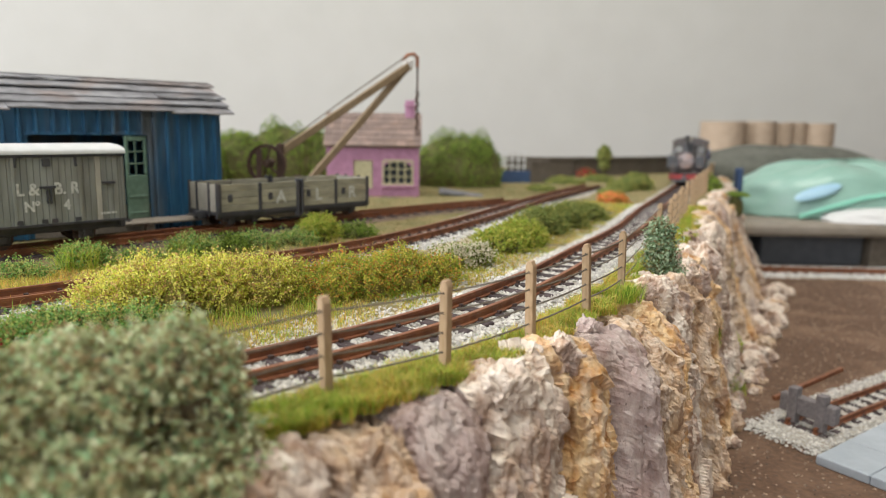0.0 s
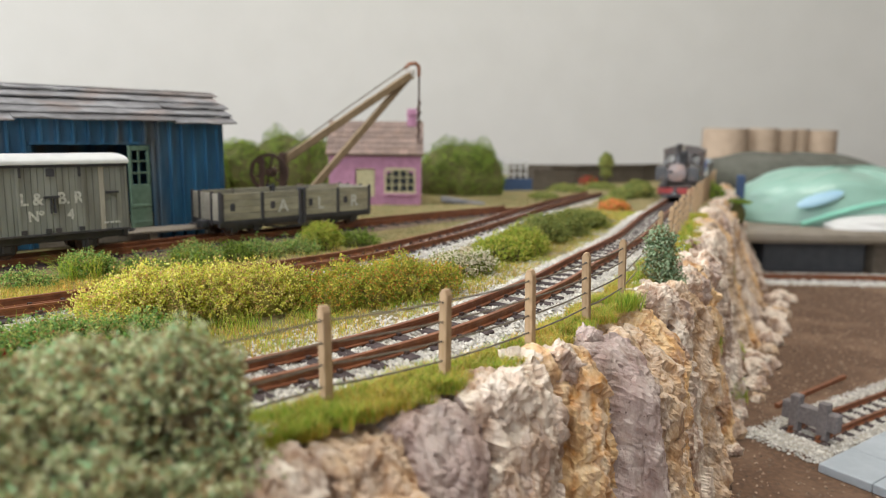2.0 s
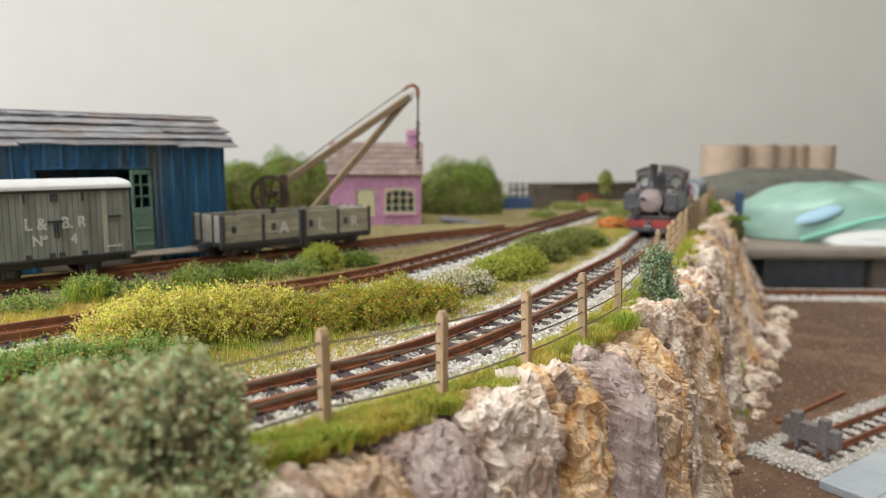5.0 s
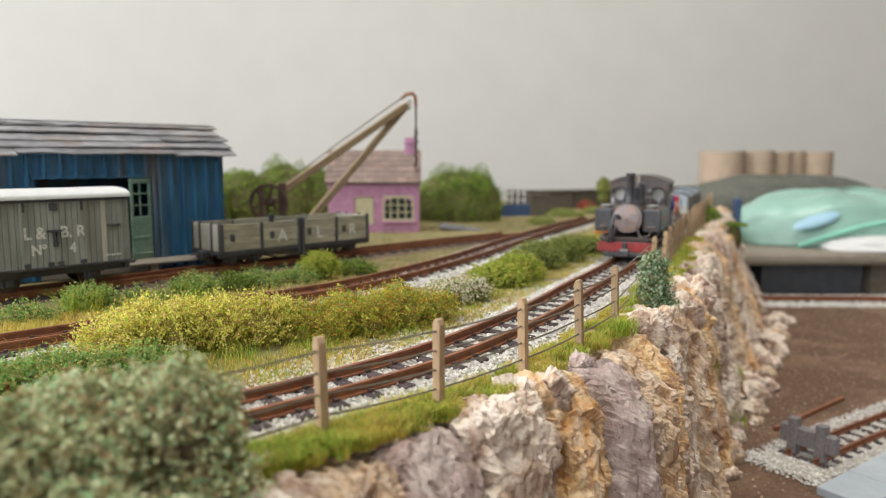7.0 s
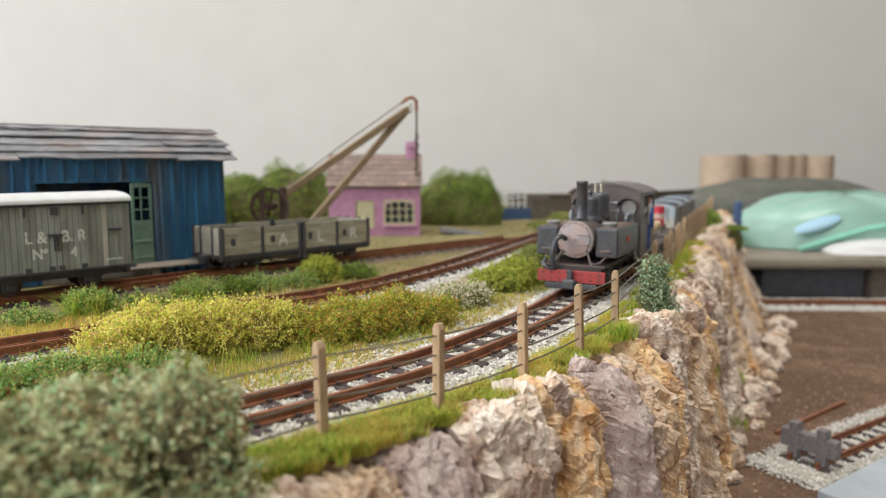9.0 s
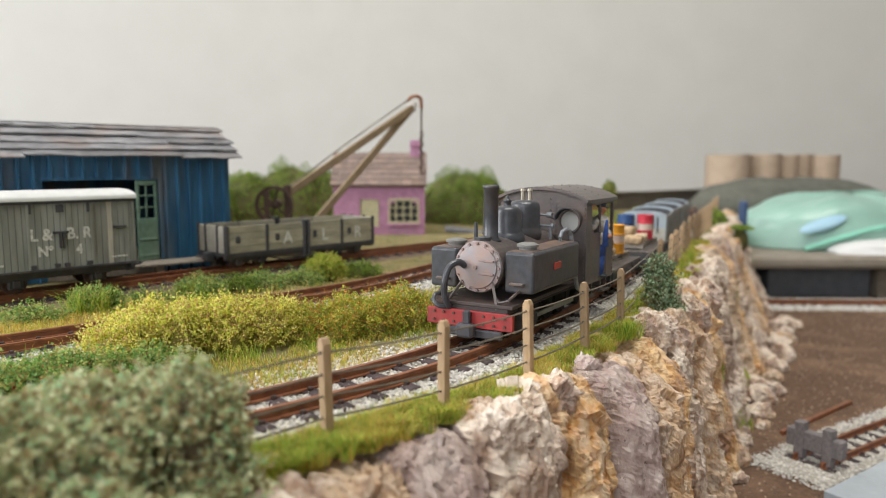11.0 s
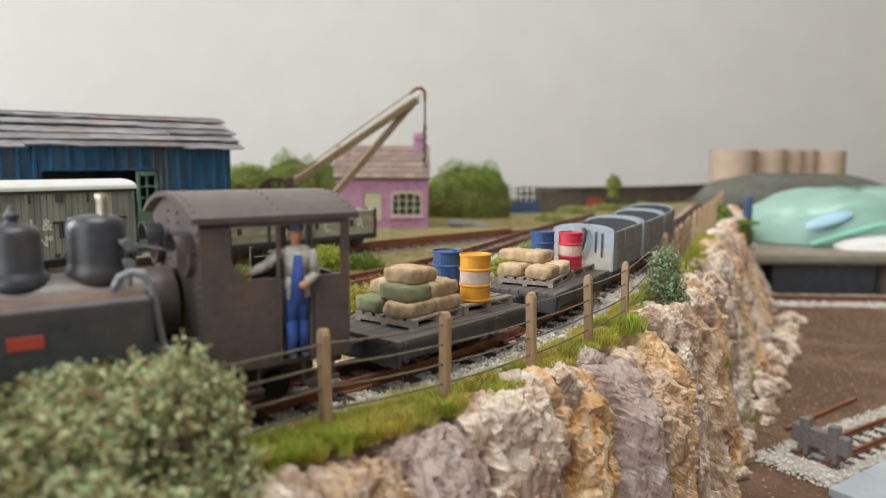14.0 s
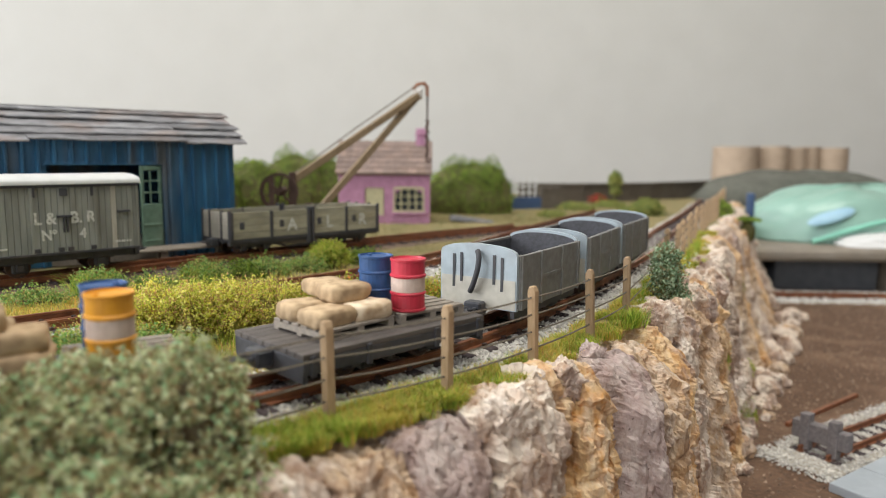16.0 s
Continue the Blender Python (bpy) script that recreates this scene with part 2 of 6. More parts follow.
M["orange"] = leaf_material("flowering_foliage", (0.3, 0.42, 0.05), (0.58, 0.55, 0.07), (0.7, 0.26, 0.06), (0.24, 0.35, 0.045), (0.5, 0.53, 0.06), (0.72, 0.56, 0.1), (0.36, 0.45, 0.06), (0.4, 0.28, 0.08))
M["leaf"] = leaf_material("green_foliage", (0.19, 0.38, 0.07), (0.3, 0.48, 0.12), (0.11, 0.23, 0.045), (0.44, 0.53, 0.14), (0.5, 0.48, 0.16), (0.24, 0.42, 0.14), (0.38, 0.3, 0.1))
M["bright"] = leaf_material("bright_foliage", (0.34, 0.42, 0.05), (0.46, 0.48, 0.07), (0.22, 0.33, 0.035), (0.4, 0.46, 0.06), (0.5, 0.42, 0.09))
M["olive"] = leaf_material("olive_foliage", (0.4, 0.45, 0.22), (0.6, 0.65, 0.4), (0.28, 0.21, 0.1), (0.76, 0.76, 0.5), (0.36, 0.58, 0.32), (0.46, 0.5, 0.27), (0.36, 0.27, 0.13), (0.55, 0.58, 0.33), (0.4, 0.3, 0.15))
M["white_flower"] = leaf_material("white_blossom", (0.75, 0.66, 0.5), (0.8, 0.74, 0.62), (0.2, 0.28, 0.04))
M["shrub"] = leaf_material("shrub_leaves", (0.21, 0.33, 0.18), (0.36, 0.48, 0.31), (0.13, 0.19, 0.08), (0.44, 0.54, 0.36), (0.26, 0.22, 0.11))
M["dry_grass"] = leaf_material("dry_grass_blades", (0.24, 0.2, 0.08), (0.17, 0.18, 0.06), (0.3, 0.25, 0.12), (0.14, 0.17, 0.05))
M["ash"] = material("rusty_ash", (0.16, 0.105, 0.075), (0.11, 0.075, 0.055), 1.5, 0.95, 0.6, stain=(0.24, 0.2, 0.16), blotch=12)
M["white_ballast"] = material("white_ballast", (0.62, 0.61, 0.58), (0.52, 0.5, 0.47), 1.2, 0.9, 0.4, per_island=0.3)
M["bark"] = material("bark", (0.17, 0.125, 0.075), (0.11, 0.085, 0.05), 1, 0.9, 0.4)
M["sack"] = material("sackcloth", (0.52, 0.38, 0.23), (0.36, 0.25, 0.14), 2.2, 0.85, 0.35, stain=(0.2, 0.13, 0.075), blotch=4, stain_amount=0.6)
M["pale_sack"] = material("pale_sackcloth", (0.76, 0.64, 0.47), (0.6, 0.45, 0.29), 2.2, 0.85, 0.35, stain=(0.36, 0.23, 0.13), blotch=4, stain_amount=0.6)
M["green_sack"] = material("green_sackcloth", (0.2, 0.22, 0.12), (0.15, 0.165, 0.09), 1.6, 0.9, 0.3, stain=(0.3, 0.22, 0.13), blotch=6)
M["pallet"] = material("grey_pallet_wood", (0.3, 0.26, 0.21), (0.22, 0.19, 0.16), 1, 0.85, 0.3)
M["drum_blue"] = material("blue_drum", (0.025, 0.085, 0.24), (0.02, 0.065, 0.18), 2, 0.5, 0.05, stain=(0.06, 0.06, 0.08), blotch=5)
M["drum_yellow"] = material("yellow_drum", (0.72, 0.33, 0.02), (0.62, 0.27, 0.02), 2, 0.45, 0.05, stain=(0.35, 0.17, 0.05), blotch=5)
M["drum_red"] = material("red_drum", (0.55, 0.03, 0.06), (0.45, 0.025, 0.045), 2, 0.45, 0.05, stain=(0.25, 0.06, 0.06), blotch=5)
M["drum_band"] = material("pale_drum_band", (0.6, 0.47, 0.4), (0.5, 0.38, 0.32), 1.5, 0.6, 0.05)
M["coat"] = material("figure_coat", (0.5, 0.48, 0.43), (0.3, 0.285, 0.255), 1.2, 0.8, 0.2, stain=(0.6, 0.57, 0.52), blotch=3, stain_amount=0.5)
M["denim"] = material("figure_blue", (0.04, 0.1, 0.36), (0.03, 0.07, 0.26), 1, 0.8, 0.2)
M["skin"] = material("figure_paint", (0.55, 0.26, 0.15), (0.5, 0.22, 0.12), 1, 0.7, 0.1)
M["cap"] = material("figure_cap", (0.045, 0.06, 0.075), (0.03, 0.04, 0.05), 1, 0.6, 0.1)
M["stone"] = material("low_stone_wall", (0.1, 0.08, 0.06), (0.07, 0.056, 0.042), 3, 0.9, 0.5, stain=(0.16, 0.14, 0.11), blotch=20)
M["card"] = material("brown_cardboard", (0.44, 0.34, 0.25), (0.39, 0.3, 0.22), 10, 0.85, 0.1, stain=(0.35, 0.27, 0.2), blotch=60)
M["mint"] = material("mint_plastic", (0.26, 0.42, 0.355), (0.23, 0.385, 0.32), 20, 0.3, 0.15)
M["mint_dark"] = material("mint_plastic_fold", (0.25, 0.58, 0.45), (0.22, 0.52, 0.41), 20, 0.3, 0.1)
M["blue_print"] = material("blue_print", (0.27, 0.45, 0.58), (0.3, 0.48, 0.58), 20, 0.4, 0)
M["white_sheet"] = material("white_paper", (0.6, 0.6, 0.59), (0.54, 0.54, 0.53), 30, 0.7, 0.05)
M["cloth"] = material("green_grey_cloth", (0.11, 0.11, 0.09), (0.08, 0.08, 0.066), 6, 0.9, 0.2, stain=(0.2, 0.2, 0.17), blotch=40)
M["navy"] = material("blue_card", (0.045, 0.085, 0.18), (0.035, 0.07, 0.15), 8, 0.6, 0.05)
M["blackboard"] = material("dark_slab", (0.055, 0.06, 0.07), (0.07, 0.075, 0.085), 6, 0.7, 0.1)
M["slab"] = material("pale_slab", (0.42, 0.46, 0.5), (0.36, 0.4, 0.44), 6, 0.6, 0.15, stain=(0.3, 0.33, 0.36), blotch=15)
M["buffer"] = material("grey_buffer_wood", (0.22, 0.195, 0.195), (0.15, 0.135, 0.135), 1.2, 0.8, 0.3)
M["orange_patch"] = leaf_material("orange_blossom", (0.8, 0.3, 0.09), (0.7, 0.2, 0.07), (0.4, 0.3, 0.05))
M["red_patch"] = leaf_material("red_blossom", (0.5, 0.05, 0.05), (0.4, 0.04, 0.04), (0.15, 0.15, 0.04))
M["gorse"] = leaf_material("gorse_leaves", (0.27, 0.29, 0.07), (0.19, 0.25, 0.06), (0.38, 0.36, 0.09), (0.13, 0.18, 0.045))
# Grey-brown holds the shading of a paler board's front edge.
M["foam"] = material("shade_toned_foam", (0.27, 0.23, 0.18), (0.21, 0.18, 0.14), 12, 0.8, 0.1, stain=(0.42, 0.4, 0.38), blotch=70)
M["grit"] = material("mixed_grit", (0.3, 0.22, 0.16), (0.2, 0.14, 0.1), 1.2, 0.9, 0.3, per_island=0.7)
M["glass"] = material("dark_pane", (0.03, 0.035, 0.04), (0.05, 0.055, 0.06), 4, 0.15, 0.02)


# ---- mesh helpers, in millimetres ----
def part(name, bm, mat, parent=None, label="", smooth=False):
    me = bpy.data.meshes.new(name)
    bmesh.ops.scale(bm, vec=(K, K, K), verts=bm.verts)
    if smooth:
        for f in bm.faces:
            f.smooth = True
    bm.to_mesh(me)
    bm.free()
    for q in mat if isinstance(mat, (list, tuple)) else [mat]:
        me.materials.append(M[q])
    ob = new(name, me)
    ob.parent = parent
    if label:
        ob["label"] = label
    return ob


def thing(name, label, category, x=0, y=0, z=0, turn=0, group="", kind=""):
    ob = tagged(new(name), label, category, group, kind)
    ob.matrix_basis = pose(x * K, y * K, z * K, 0, 0, turn)
    return ob


def box(bm, x0, y0, z0, x1, y1, z1, bevel=0.0, m=None, slot=0):
    r = bmesh.ops.create_cube(bm, size=1)["verts"]
    for v in r:
        v.co = Vector(((x0 + x1) / 2 + v.co.x * (x1 - x0), (y0 + y1) / 2 + v.co.y * (y1 - y0), (z0 + z1) / 2 + v.co.z * (z1 - z0)))
    if m is not None:
        bmesh.ops.transform(bm, matrix=m, verts=r)
    faces = list({f for v in r for f in v.link_faces})
    for f in faces:
        f.material_index = slot
    if bevel:
        edges = list({e for v in r for e in v.link_edges})
        bmesh.ops.bevel(bm, geom=edges, offset=bevel, segments=1, affect="EDGES", profile=0.5)
    return bm


def boxes(*args):
    bm = bmesh.new()
    for a in args:
        box(bm, *a)
    return bm


def beam(bm, p, q, w, h=None, up=(0, 0, 1), bevel=0.0):
    """A square bar from p to q."""
    p, q = Vector(p), Vector(q)
    d = (q - p).normalized()
    s = d.cross(Vector(up))
    s = s.normalized() if s.length > 1e-4 else Vector((1, 0, 0))
    u = s.cross(d)
    m = Matrix((s, d, u)).transposed().to_4x4()
    m.translation = p
    h = h or w
    return box(bm, -w / 2, 0, -h / 2, w / 2, (q - p).length, h / 2, bevel, m)


def rod(bm, p, q, r, r2=None, seg=10, cap=True):
    p, q = Vector(p), Vector(q)
    m = (q - p).to_track_quat("Z", "Y").to_matrix().to_4x4()
    m.translation = (p + q) / 2
    bmesh.ops.create_cone(bm, cap_ends=cap, segments=seg, radius1=r, radius2=r if r2 is None else r2, depth=(q - p).length, matrix=m)
    return bm


def tube(bm, pts, r, seg=6):
    pts = [Vector(p) for p in pts]
    rings = []
    for i, p in enumerate(pts):
        d = (pts[min(i + 1, len(pts) - 1)] - pts[max(i - 1, 0)]).normalized()
        s = d.cross(Vector((0, 0, 1)))
        s = s.normalized() if s.length > 1e-3 else Vector((1, 0, 0))
        u = s.cross(d)
        rings.append([bm.verts.new(p + r * (math.cos(a) * s + math.sin(a) * u)) for a in (2 * math.pi * k / seg for k in range(seg))])
    for a, b in zip(rings, rings[1:]):
        for k in range(seg):
            bm.faces.new((a[k], a[(k + 1) % seg], b[(k + 1) % seg], b[k]))
    bm.faces.new(rings[0][::-1])
    bm.faces.new(rings[-1])
    return bm


def lathe(bm, profile, at=(0, 0, 0), seg=24, axis="z"):
    """Turns (radius, height) pairs round an axis through at."""
    rings = []
    for r, h in profile:
        ring = []
        for k in range(seg):
            a = 2 * math.pi * k / seg
            c, s = r * math.cos(a), r * math.sin(a)
            v = (c, s, h) if axis == "z" else (h, c, s) if axis == "x" else (s, h, c)
            ring.append(bm.verts.new((v[0] + at[0], v[1] + at[1], v[2] + at[2])))
        rings.append(ring)
    for a, b in zip(rings, rings[1:]):
        for k in range(seg):
            bm.faces.new((a[k], a[(k + 1) % seg], b[(k + 1) % seg], b[k]))
    if profile[0] != profile[-1]:
        bm.faces.new(rings[0][::-1])
        bm.faces.new(rings[-1])
    bmesh.ops.recalc_face_normals(bm, faces=bm.faces)
    return bm


def prism(bm, outline, a, b, axis="x"):
    """Extrudes an outline from a to b along an axis (outline in the other two axes)."""
    def v(p, h):
        return (h, p[0], p[1]) if axis == "x" else (p[0], h, p[1]) if axis == "y" else (p[0], p[1], h)
    lo, hi = [bm.verts.new(v(p, a)) for p in outline], [bm.verts.new(v(p, b)) for p in outline]
    n = len(outline)
    fs = [bm.faces.new(lo), bm.faces.new(hi[::-1])]
    for i in range(n):
        fs.append(bm.faces.new((lo[i], hi[i], hi[(i + 1) % n], lo[(i + 1) % n])))
    bmesh.ops.recalc_face_normals(bm, faces=fs)
    return bm


def spline(ctrl, n=24):
    P = [Vector(p) for p in ctrl]
    out = []
    for i in range(1, len(P) - 2):
        a, b, c, d = P[i - 1:i + 3]
        for k in range(n):
            t = k / n
            out.append(0.5 * (2 * b + (c - a) * t + (2 * a - 5 * b + 4 * c - d) * t * t + (3 * b - a - 3 * c + d) * t ** 3))
    return out


class Line:
    """A plan curve with arc length; s = 0 at the control point `zero`."""

    def __init__(self, ctrl, zero):
        self.p = spline(ctrl)
        self.s = [0.0]
        for a, b in zip(self.p, self.p[1:]):
            self.s.append(self.s[-1] + (b - a).length)
        i = min(range(len(self.p)), key=lambda k: (self.p[k] - Vector(ctrl[zero])).length)
        z = self.s[i]
        self.s = [q - z for q in self.s]
        grid = np.arange(self.s[0], self.s[-1], 0.5)
        self.xs = [float(v) for v in np.interp(grid, self.s, [q.x for q in self.p])]
        self.ys = [float(v) for v in np.interp(grid, self.s, [q.y for q in self.p])]

    def raw(self, s):
        f = min(max((s - self.s[0]) * 2, 0.0), len(self.xs) - 1.001)
        i = int(f)
        f -= i
        return Vector((self.xs[i] * (1 - f) + self.xs[i + 1] * f, self.ys[i] * (1 - f) + self.ys[i + 1] * f))

    def way(self, s):
        return (self.raw(s + 4) - self.raw(s - 4)).normalized()

    def at(self, s, off=0.0):
        """The point at s, off millimetres to the right."""
        h = self.way(s)
        return self.raw(s) + off * Vector((h.y, -h.x))


MAIN = Line([(-330, -5), (-268, 12), (-208, 28), (-153, 57), (-108, 73), (-67, 92.5), (-35.3, 115.6), (-2.7, 148.2), (24.7, 190.4), (46.5, 233), (78, 295), (107, 365), (146, 452), (185, 540), (229, 645), (277, 755), (332, 875)], 6)
LOOP = Line([(-215, 62), (-177, 92), (-140, 123), (-101, 160), (-87, 174), (-60, 205), (-45.5, 219), (-28, 239), (-11, 267), (7, 301), (27, 345), (52, 402), (80, 460), (112, 522), (150, 600), (190, 690)], 3)
SIDING = Line([(-240, 120), (-205, 152), (-177, 179), (-147, 208), (-115, 242), (-91, 270), (-62, 299), (-33, 331), (2, 366), (37, 400), (68, 445), (95, 490), (120, 540)], 4)
random.seed(4)


# ---- the room ----
def room():
    def wall(name, label, *b):
        ob = part(name, boxes(b), "wall" if name == "wall_north" else "room")
        tagged(ob, label, "wall", kind="structure")
    wall("wall_north", "plain off-white painted wall behind the layout", -1800, 1250, -900, 2200, 1330, 1500)
    # The south opening is added to hold that daylight lamp.
    bm = boxes((-1800, -1280, -900, -1480, -1200, 1500), (-120, -1280, -900, 2200, -1200, 1500), (-1480, -1280, -900, -120, -1200, 0), (-1480, -1280, 1320, -120, -1200, 1500))
    tagged(part("wall_south", bm, "room"), "unseen painted wall with a wide window opening", "wall", kind="structure")
    wall("wall_east", "plain painted wall of the room", 2120, -1200, -900, 2200, 1250, 1500)
    bm = boxes((-1800, -1200, -900, -1720, -700, 1500), (-1800, 620, -900, -1720, 1250, 1500), (-1800, -700, -900, -1720, 620, 0), (-1800, -700, 1320, -1720, 620, 1500))
    tagged(part("wall_west", bm, "room"), "unseen painted wall with a wide window opening", "wall", kind="structure")
    tagged(part("ceiling", boxes((-1800, -1280, 1500, 2200, 1330, 1560)), "room"), "unseen ceiling, greyed to limit bounced light", "ceiling", kind="structure")
    tagged(part("floor", boxes((-1800, -1280, -960, 2200, 1330, -900)), "carpet"), "grey-brown carpeted floor", "floor", kind="structure")

    # Unseen fixture, added only as a body for the overhead fill.
    lamp = thing("added_ceiling_fixture", "unseen flat square fixture with a white frame, added around the fill lamp", "ceiling light", 100, 100, 1462)
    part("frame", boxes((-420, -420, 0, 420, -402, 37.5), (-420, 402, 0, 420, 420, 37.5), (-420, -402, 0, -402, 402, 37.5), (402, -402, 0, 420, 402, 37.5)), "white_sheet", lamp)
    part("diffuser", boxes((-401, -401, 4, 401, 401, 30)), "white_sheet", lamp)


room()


# ---- ground: upper board, cliff, yard ----
def hill(x, y):
    return 0.5 * noise.noise(Vector((x / 9, y / 9, 0))) + 0.9 * noise.noise(Vector((x / 40, y / 40, 3)))


def edge_off(s):
    """How far the cliff's edge lies to the right of the main line."""
    return 24.5 + 0.05 * max(0, 22 - max(s, -70)) + 2.2 * noise.noise(Vector((s / 14, 5, 0))) + 1.2 * noise.noise(Vector((s / 5, 9, 0)))


def ground():
    bm = bmesh.new()
    rows = []
    s = -300
    while s < 690:
        e = edge_off(s)
        row = []
        for k in range(40):
            f = k / 39
            off = e - 3.5 - (e - 3.5 + 520) * (1 - f) ** 2.6
            p = MAIN.at(s, off)
            near = min(1, abs(off) / 12)
            z = -0.3 + hill(p.x, p.y) * near if off < e - 5 else -0.6
            row.append(bm.verts.new((p.x, min(p.y, 1150), z)))
        rows.append(row)
        s += 5
    for a, b in zip(rows, rows[1:]):
        for k in range(len(a) - 1):
            try:
                bm.faces.new((a[k], a[k + 1], b[k + 1], b[k]))
            except ValueError:
                pass
    bmesh.ops.recalc_face_normals(bm, faces=bm.faces)
    tagged(part("ground", bm, "earth", smooth=True), "brown and green scenic ground of the upper board", "ground", kind="structure")
    bm = boxes((-700, -250, -80, 1500, 1245, -62))
    tagged(part("yard_ground", bm, "yard"), "brown earth of the lower yard", "ground", kind="structure")
    bm = boxes((-690, -240, -899, 1490, 1240, -80.5))
    tagged(part("baseboard", bm, "cloth"), "dark baseboard box under the layout", "baseboard", kind="structure")


ground()


# rock buttresses: where each begins along the main line, how far it stands out, its top, its stone
BUTTRESS = [(-120, 3, -2, 2), (-62, 5, -1, 0), (-34, 3, -0.8, 3), (-16, 5, -0.6, 0), (-2, 4, -1.2, 3), (12, 3, -0.6, 2), (26, 3, 1.0, 0), (45, 4, 0.6, 1), (60, 9, -0.8, 2), (74, 9.5, -3, 3), (93, 7, -1.5, 1), (105, 6, 2.0, 0), (124, 8, -2, 3), (142, 5, 1.5, 0), (158, 8, -1, 1), (172, 5, 1, 0)]
rock_rnd = random.Random(8)
while BUTTRESS[-1][0] < 640:
    BUTTRESS.append((BUTTRESS[-1][0] + rock_rnd.uniform(14, 30), rock_rnd.uniform(1, 8), rock_rnd.uniform(-3, 2), rock_rnd.choice((0, 0, 1, 3))))


def buttress(s, z):
    """Stand-out, top and stone of the rock at s, with ragged clefts where two meet."""
    s += 1.6 * noise.noise(Vector((z / 14, s / 30, 3))) + 0.8 * noise.noise(Vector((z / 5, s / 9, 7)))
    i = max(k for k in range(len(BUTTRESS)) if BUTTRESS[k][0] <= s or k == 0)
    a, b = BUTTRESS[max(0, i - 1)], BUTTRESS[i]
    nxt = BUTTRESS[min(i + 1, len(BUTTRESS) - 1)][0]
    f = min(1, max(0, (s - b[0]) / 6.0))
    f = f * f * (3 - 2 * f)
    edge = min(s - b[0], nxt - s)
    cleft = max(0.0, 1 - max(0.0, edge) / 1.6)
    belly = 1.5 * math.sin(math.pi * min(1, max(0, (s - b[0]) / max(1, nxt - b[0]))))
    return a[1] + (b[1] - a[1]) * f + belly - 2.6 * cleft, a[2] + (b[2] - a[2]) * min(1, f * 1.6) - 1.2 * cleft, b[3]


def chips(p, size, seed):
    """Flat tilted facets of broken stone."""
    q = p / size + Vector((seed, seed * 1.7, 0))
    q += 0.25 * Vector((noise.noise(q * 1.3), noise.noise(q * 1.3 + Vector((5, 0, 0))), noise.noise(q * 1.3 + Vector((0, 5, 0)))))
    c = noise.voronoi(q)[1][0]
    d = q - c
    return noise.noise(c * 3.7 + Vector((0.3, 0.7, 0.1))) + 1.5 * (d.x * noise.noise(c * 5.1) + d.y * noise.noise(c * 4.3 + Vector((3, 1, 2))) + d.z * noise.noise(c * 4.7 + Vector((1, 6, 2))))


def crack(p, size):
    """Narrow creases, 1 at their bottom."""
    w = p / size + 0.3 * Vector((noise.noise(p / size * 2.1), noise.noise(p / size * 2.1 + Vector((9, 0, 0))), 0))
    return max(0.0, 1 - abs(noise.noise(w)) * 7) ** 1.5


def cliff_point(s, u):
    """Plan form of the cliff before the stone is broken up; u runs from the grass over the lip to the yard."""
    e = edge_off(s)
    if u < 0.16:
        f = u / 0.16
        out, top, kind = buttress(s, 0)
        q = Vector((*MAIN.at(s, e - 7 + f * (7 + 0.55 * out)), -1.6 + (top + 1.6) * min(1, f * 1.7) ** 0.7))
    else:
        f = (u - 0.16) / 0.84
        top = buttress(s, 0)[1]
        z = top - (64.5 + top) * f ** 1.1
        out, _, kind = buttress(s, z)
        q = Vector((*MAIN.at(s, e + 0.55 * out + 0.45 * out * min(1, f * 6) + 5 * min(1, f * 5) ** 0.6 + (11 + 0.06 * min(200, max(0, s - 160))) * f * f), z))
    return q, kind


def cliff():
    cols = [-90 + 0.48 * k for k in range(640)] + [217.2 + 2.4 * k for k in range(176)]
    n = 120
    base = [[cliff_point(s, k / (n - 1)) for k in range(n)] for s in cols]
    bm = bmesh.new()
    rows = []
    for i, col in enumerate(base):
        row = []
        for k, (p, kind) in enumerate(col):
            a, b = base[max(i - 1, 0)][k][0], base[min(i + 1, len(base) - 1)][k][0]
            c, d = col[max(k - 1, 0)][0], col[min(k + 1, n - 1)][0]
            nor = (d - c).cross(b - a)
            nor = nor.normalized() if nor.length > 1e-6 else Vector((0, 0, 1))
            q = Vector((p.x, p.y, p.z * 0.75))
            if kind == 2:
                h = 1.5 * chips(Vector((p.x, p.y, p.z * 0.22)), 4.0, 3) + 0.8 * chips(Vector((p.x, p.y, p.z * 0.5)), 2.0, 9) + 0.35 * noise.noise(q * 1.1) - 1.1 * crack(Vector((p.x, p.y, p.z * 0.25)), 5.0)
            else:
                h = 4.2 * chips(q, 11.0, 1) + 2.0 * chips(q, 4.6, 5) + 0.7 * chips(q, 2.1, 8) + 0.3 * noise.noise(q * 1.2) - 1.6 * crack(q, 7.0) - 0.7 * crack(q + Vector((40, 0, 0)), 3.0)
            h += 0.3 * noise.noise(q * 2.4)
            row.append(bm.verts.new(p + nor * 0.58 * h * min(1, k / 6)))
        rows.append(row)
    for i, (a, b) in enumerate(zip(rows, rows[1:])):
        for k in range(n - 1):
            f = bm.faces.new((a[k], a[k + 1], b[k + 1], b[k]))
            f.material_index = base[i][k][1]
    bmesh.ops.recalc_face_normals(bm, faces=bm.faces)
    tagged(part("cliff", bm, ["rock", "rock_ochre", "rock_mauve", "rock_tan"]), "craggy cream, ochre and mauve limestone rock face", "rock face", kind="structure")


cliff()


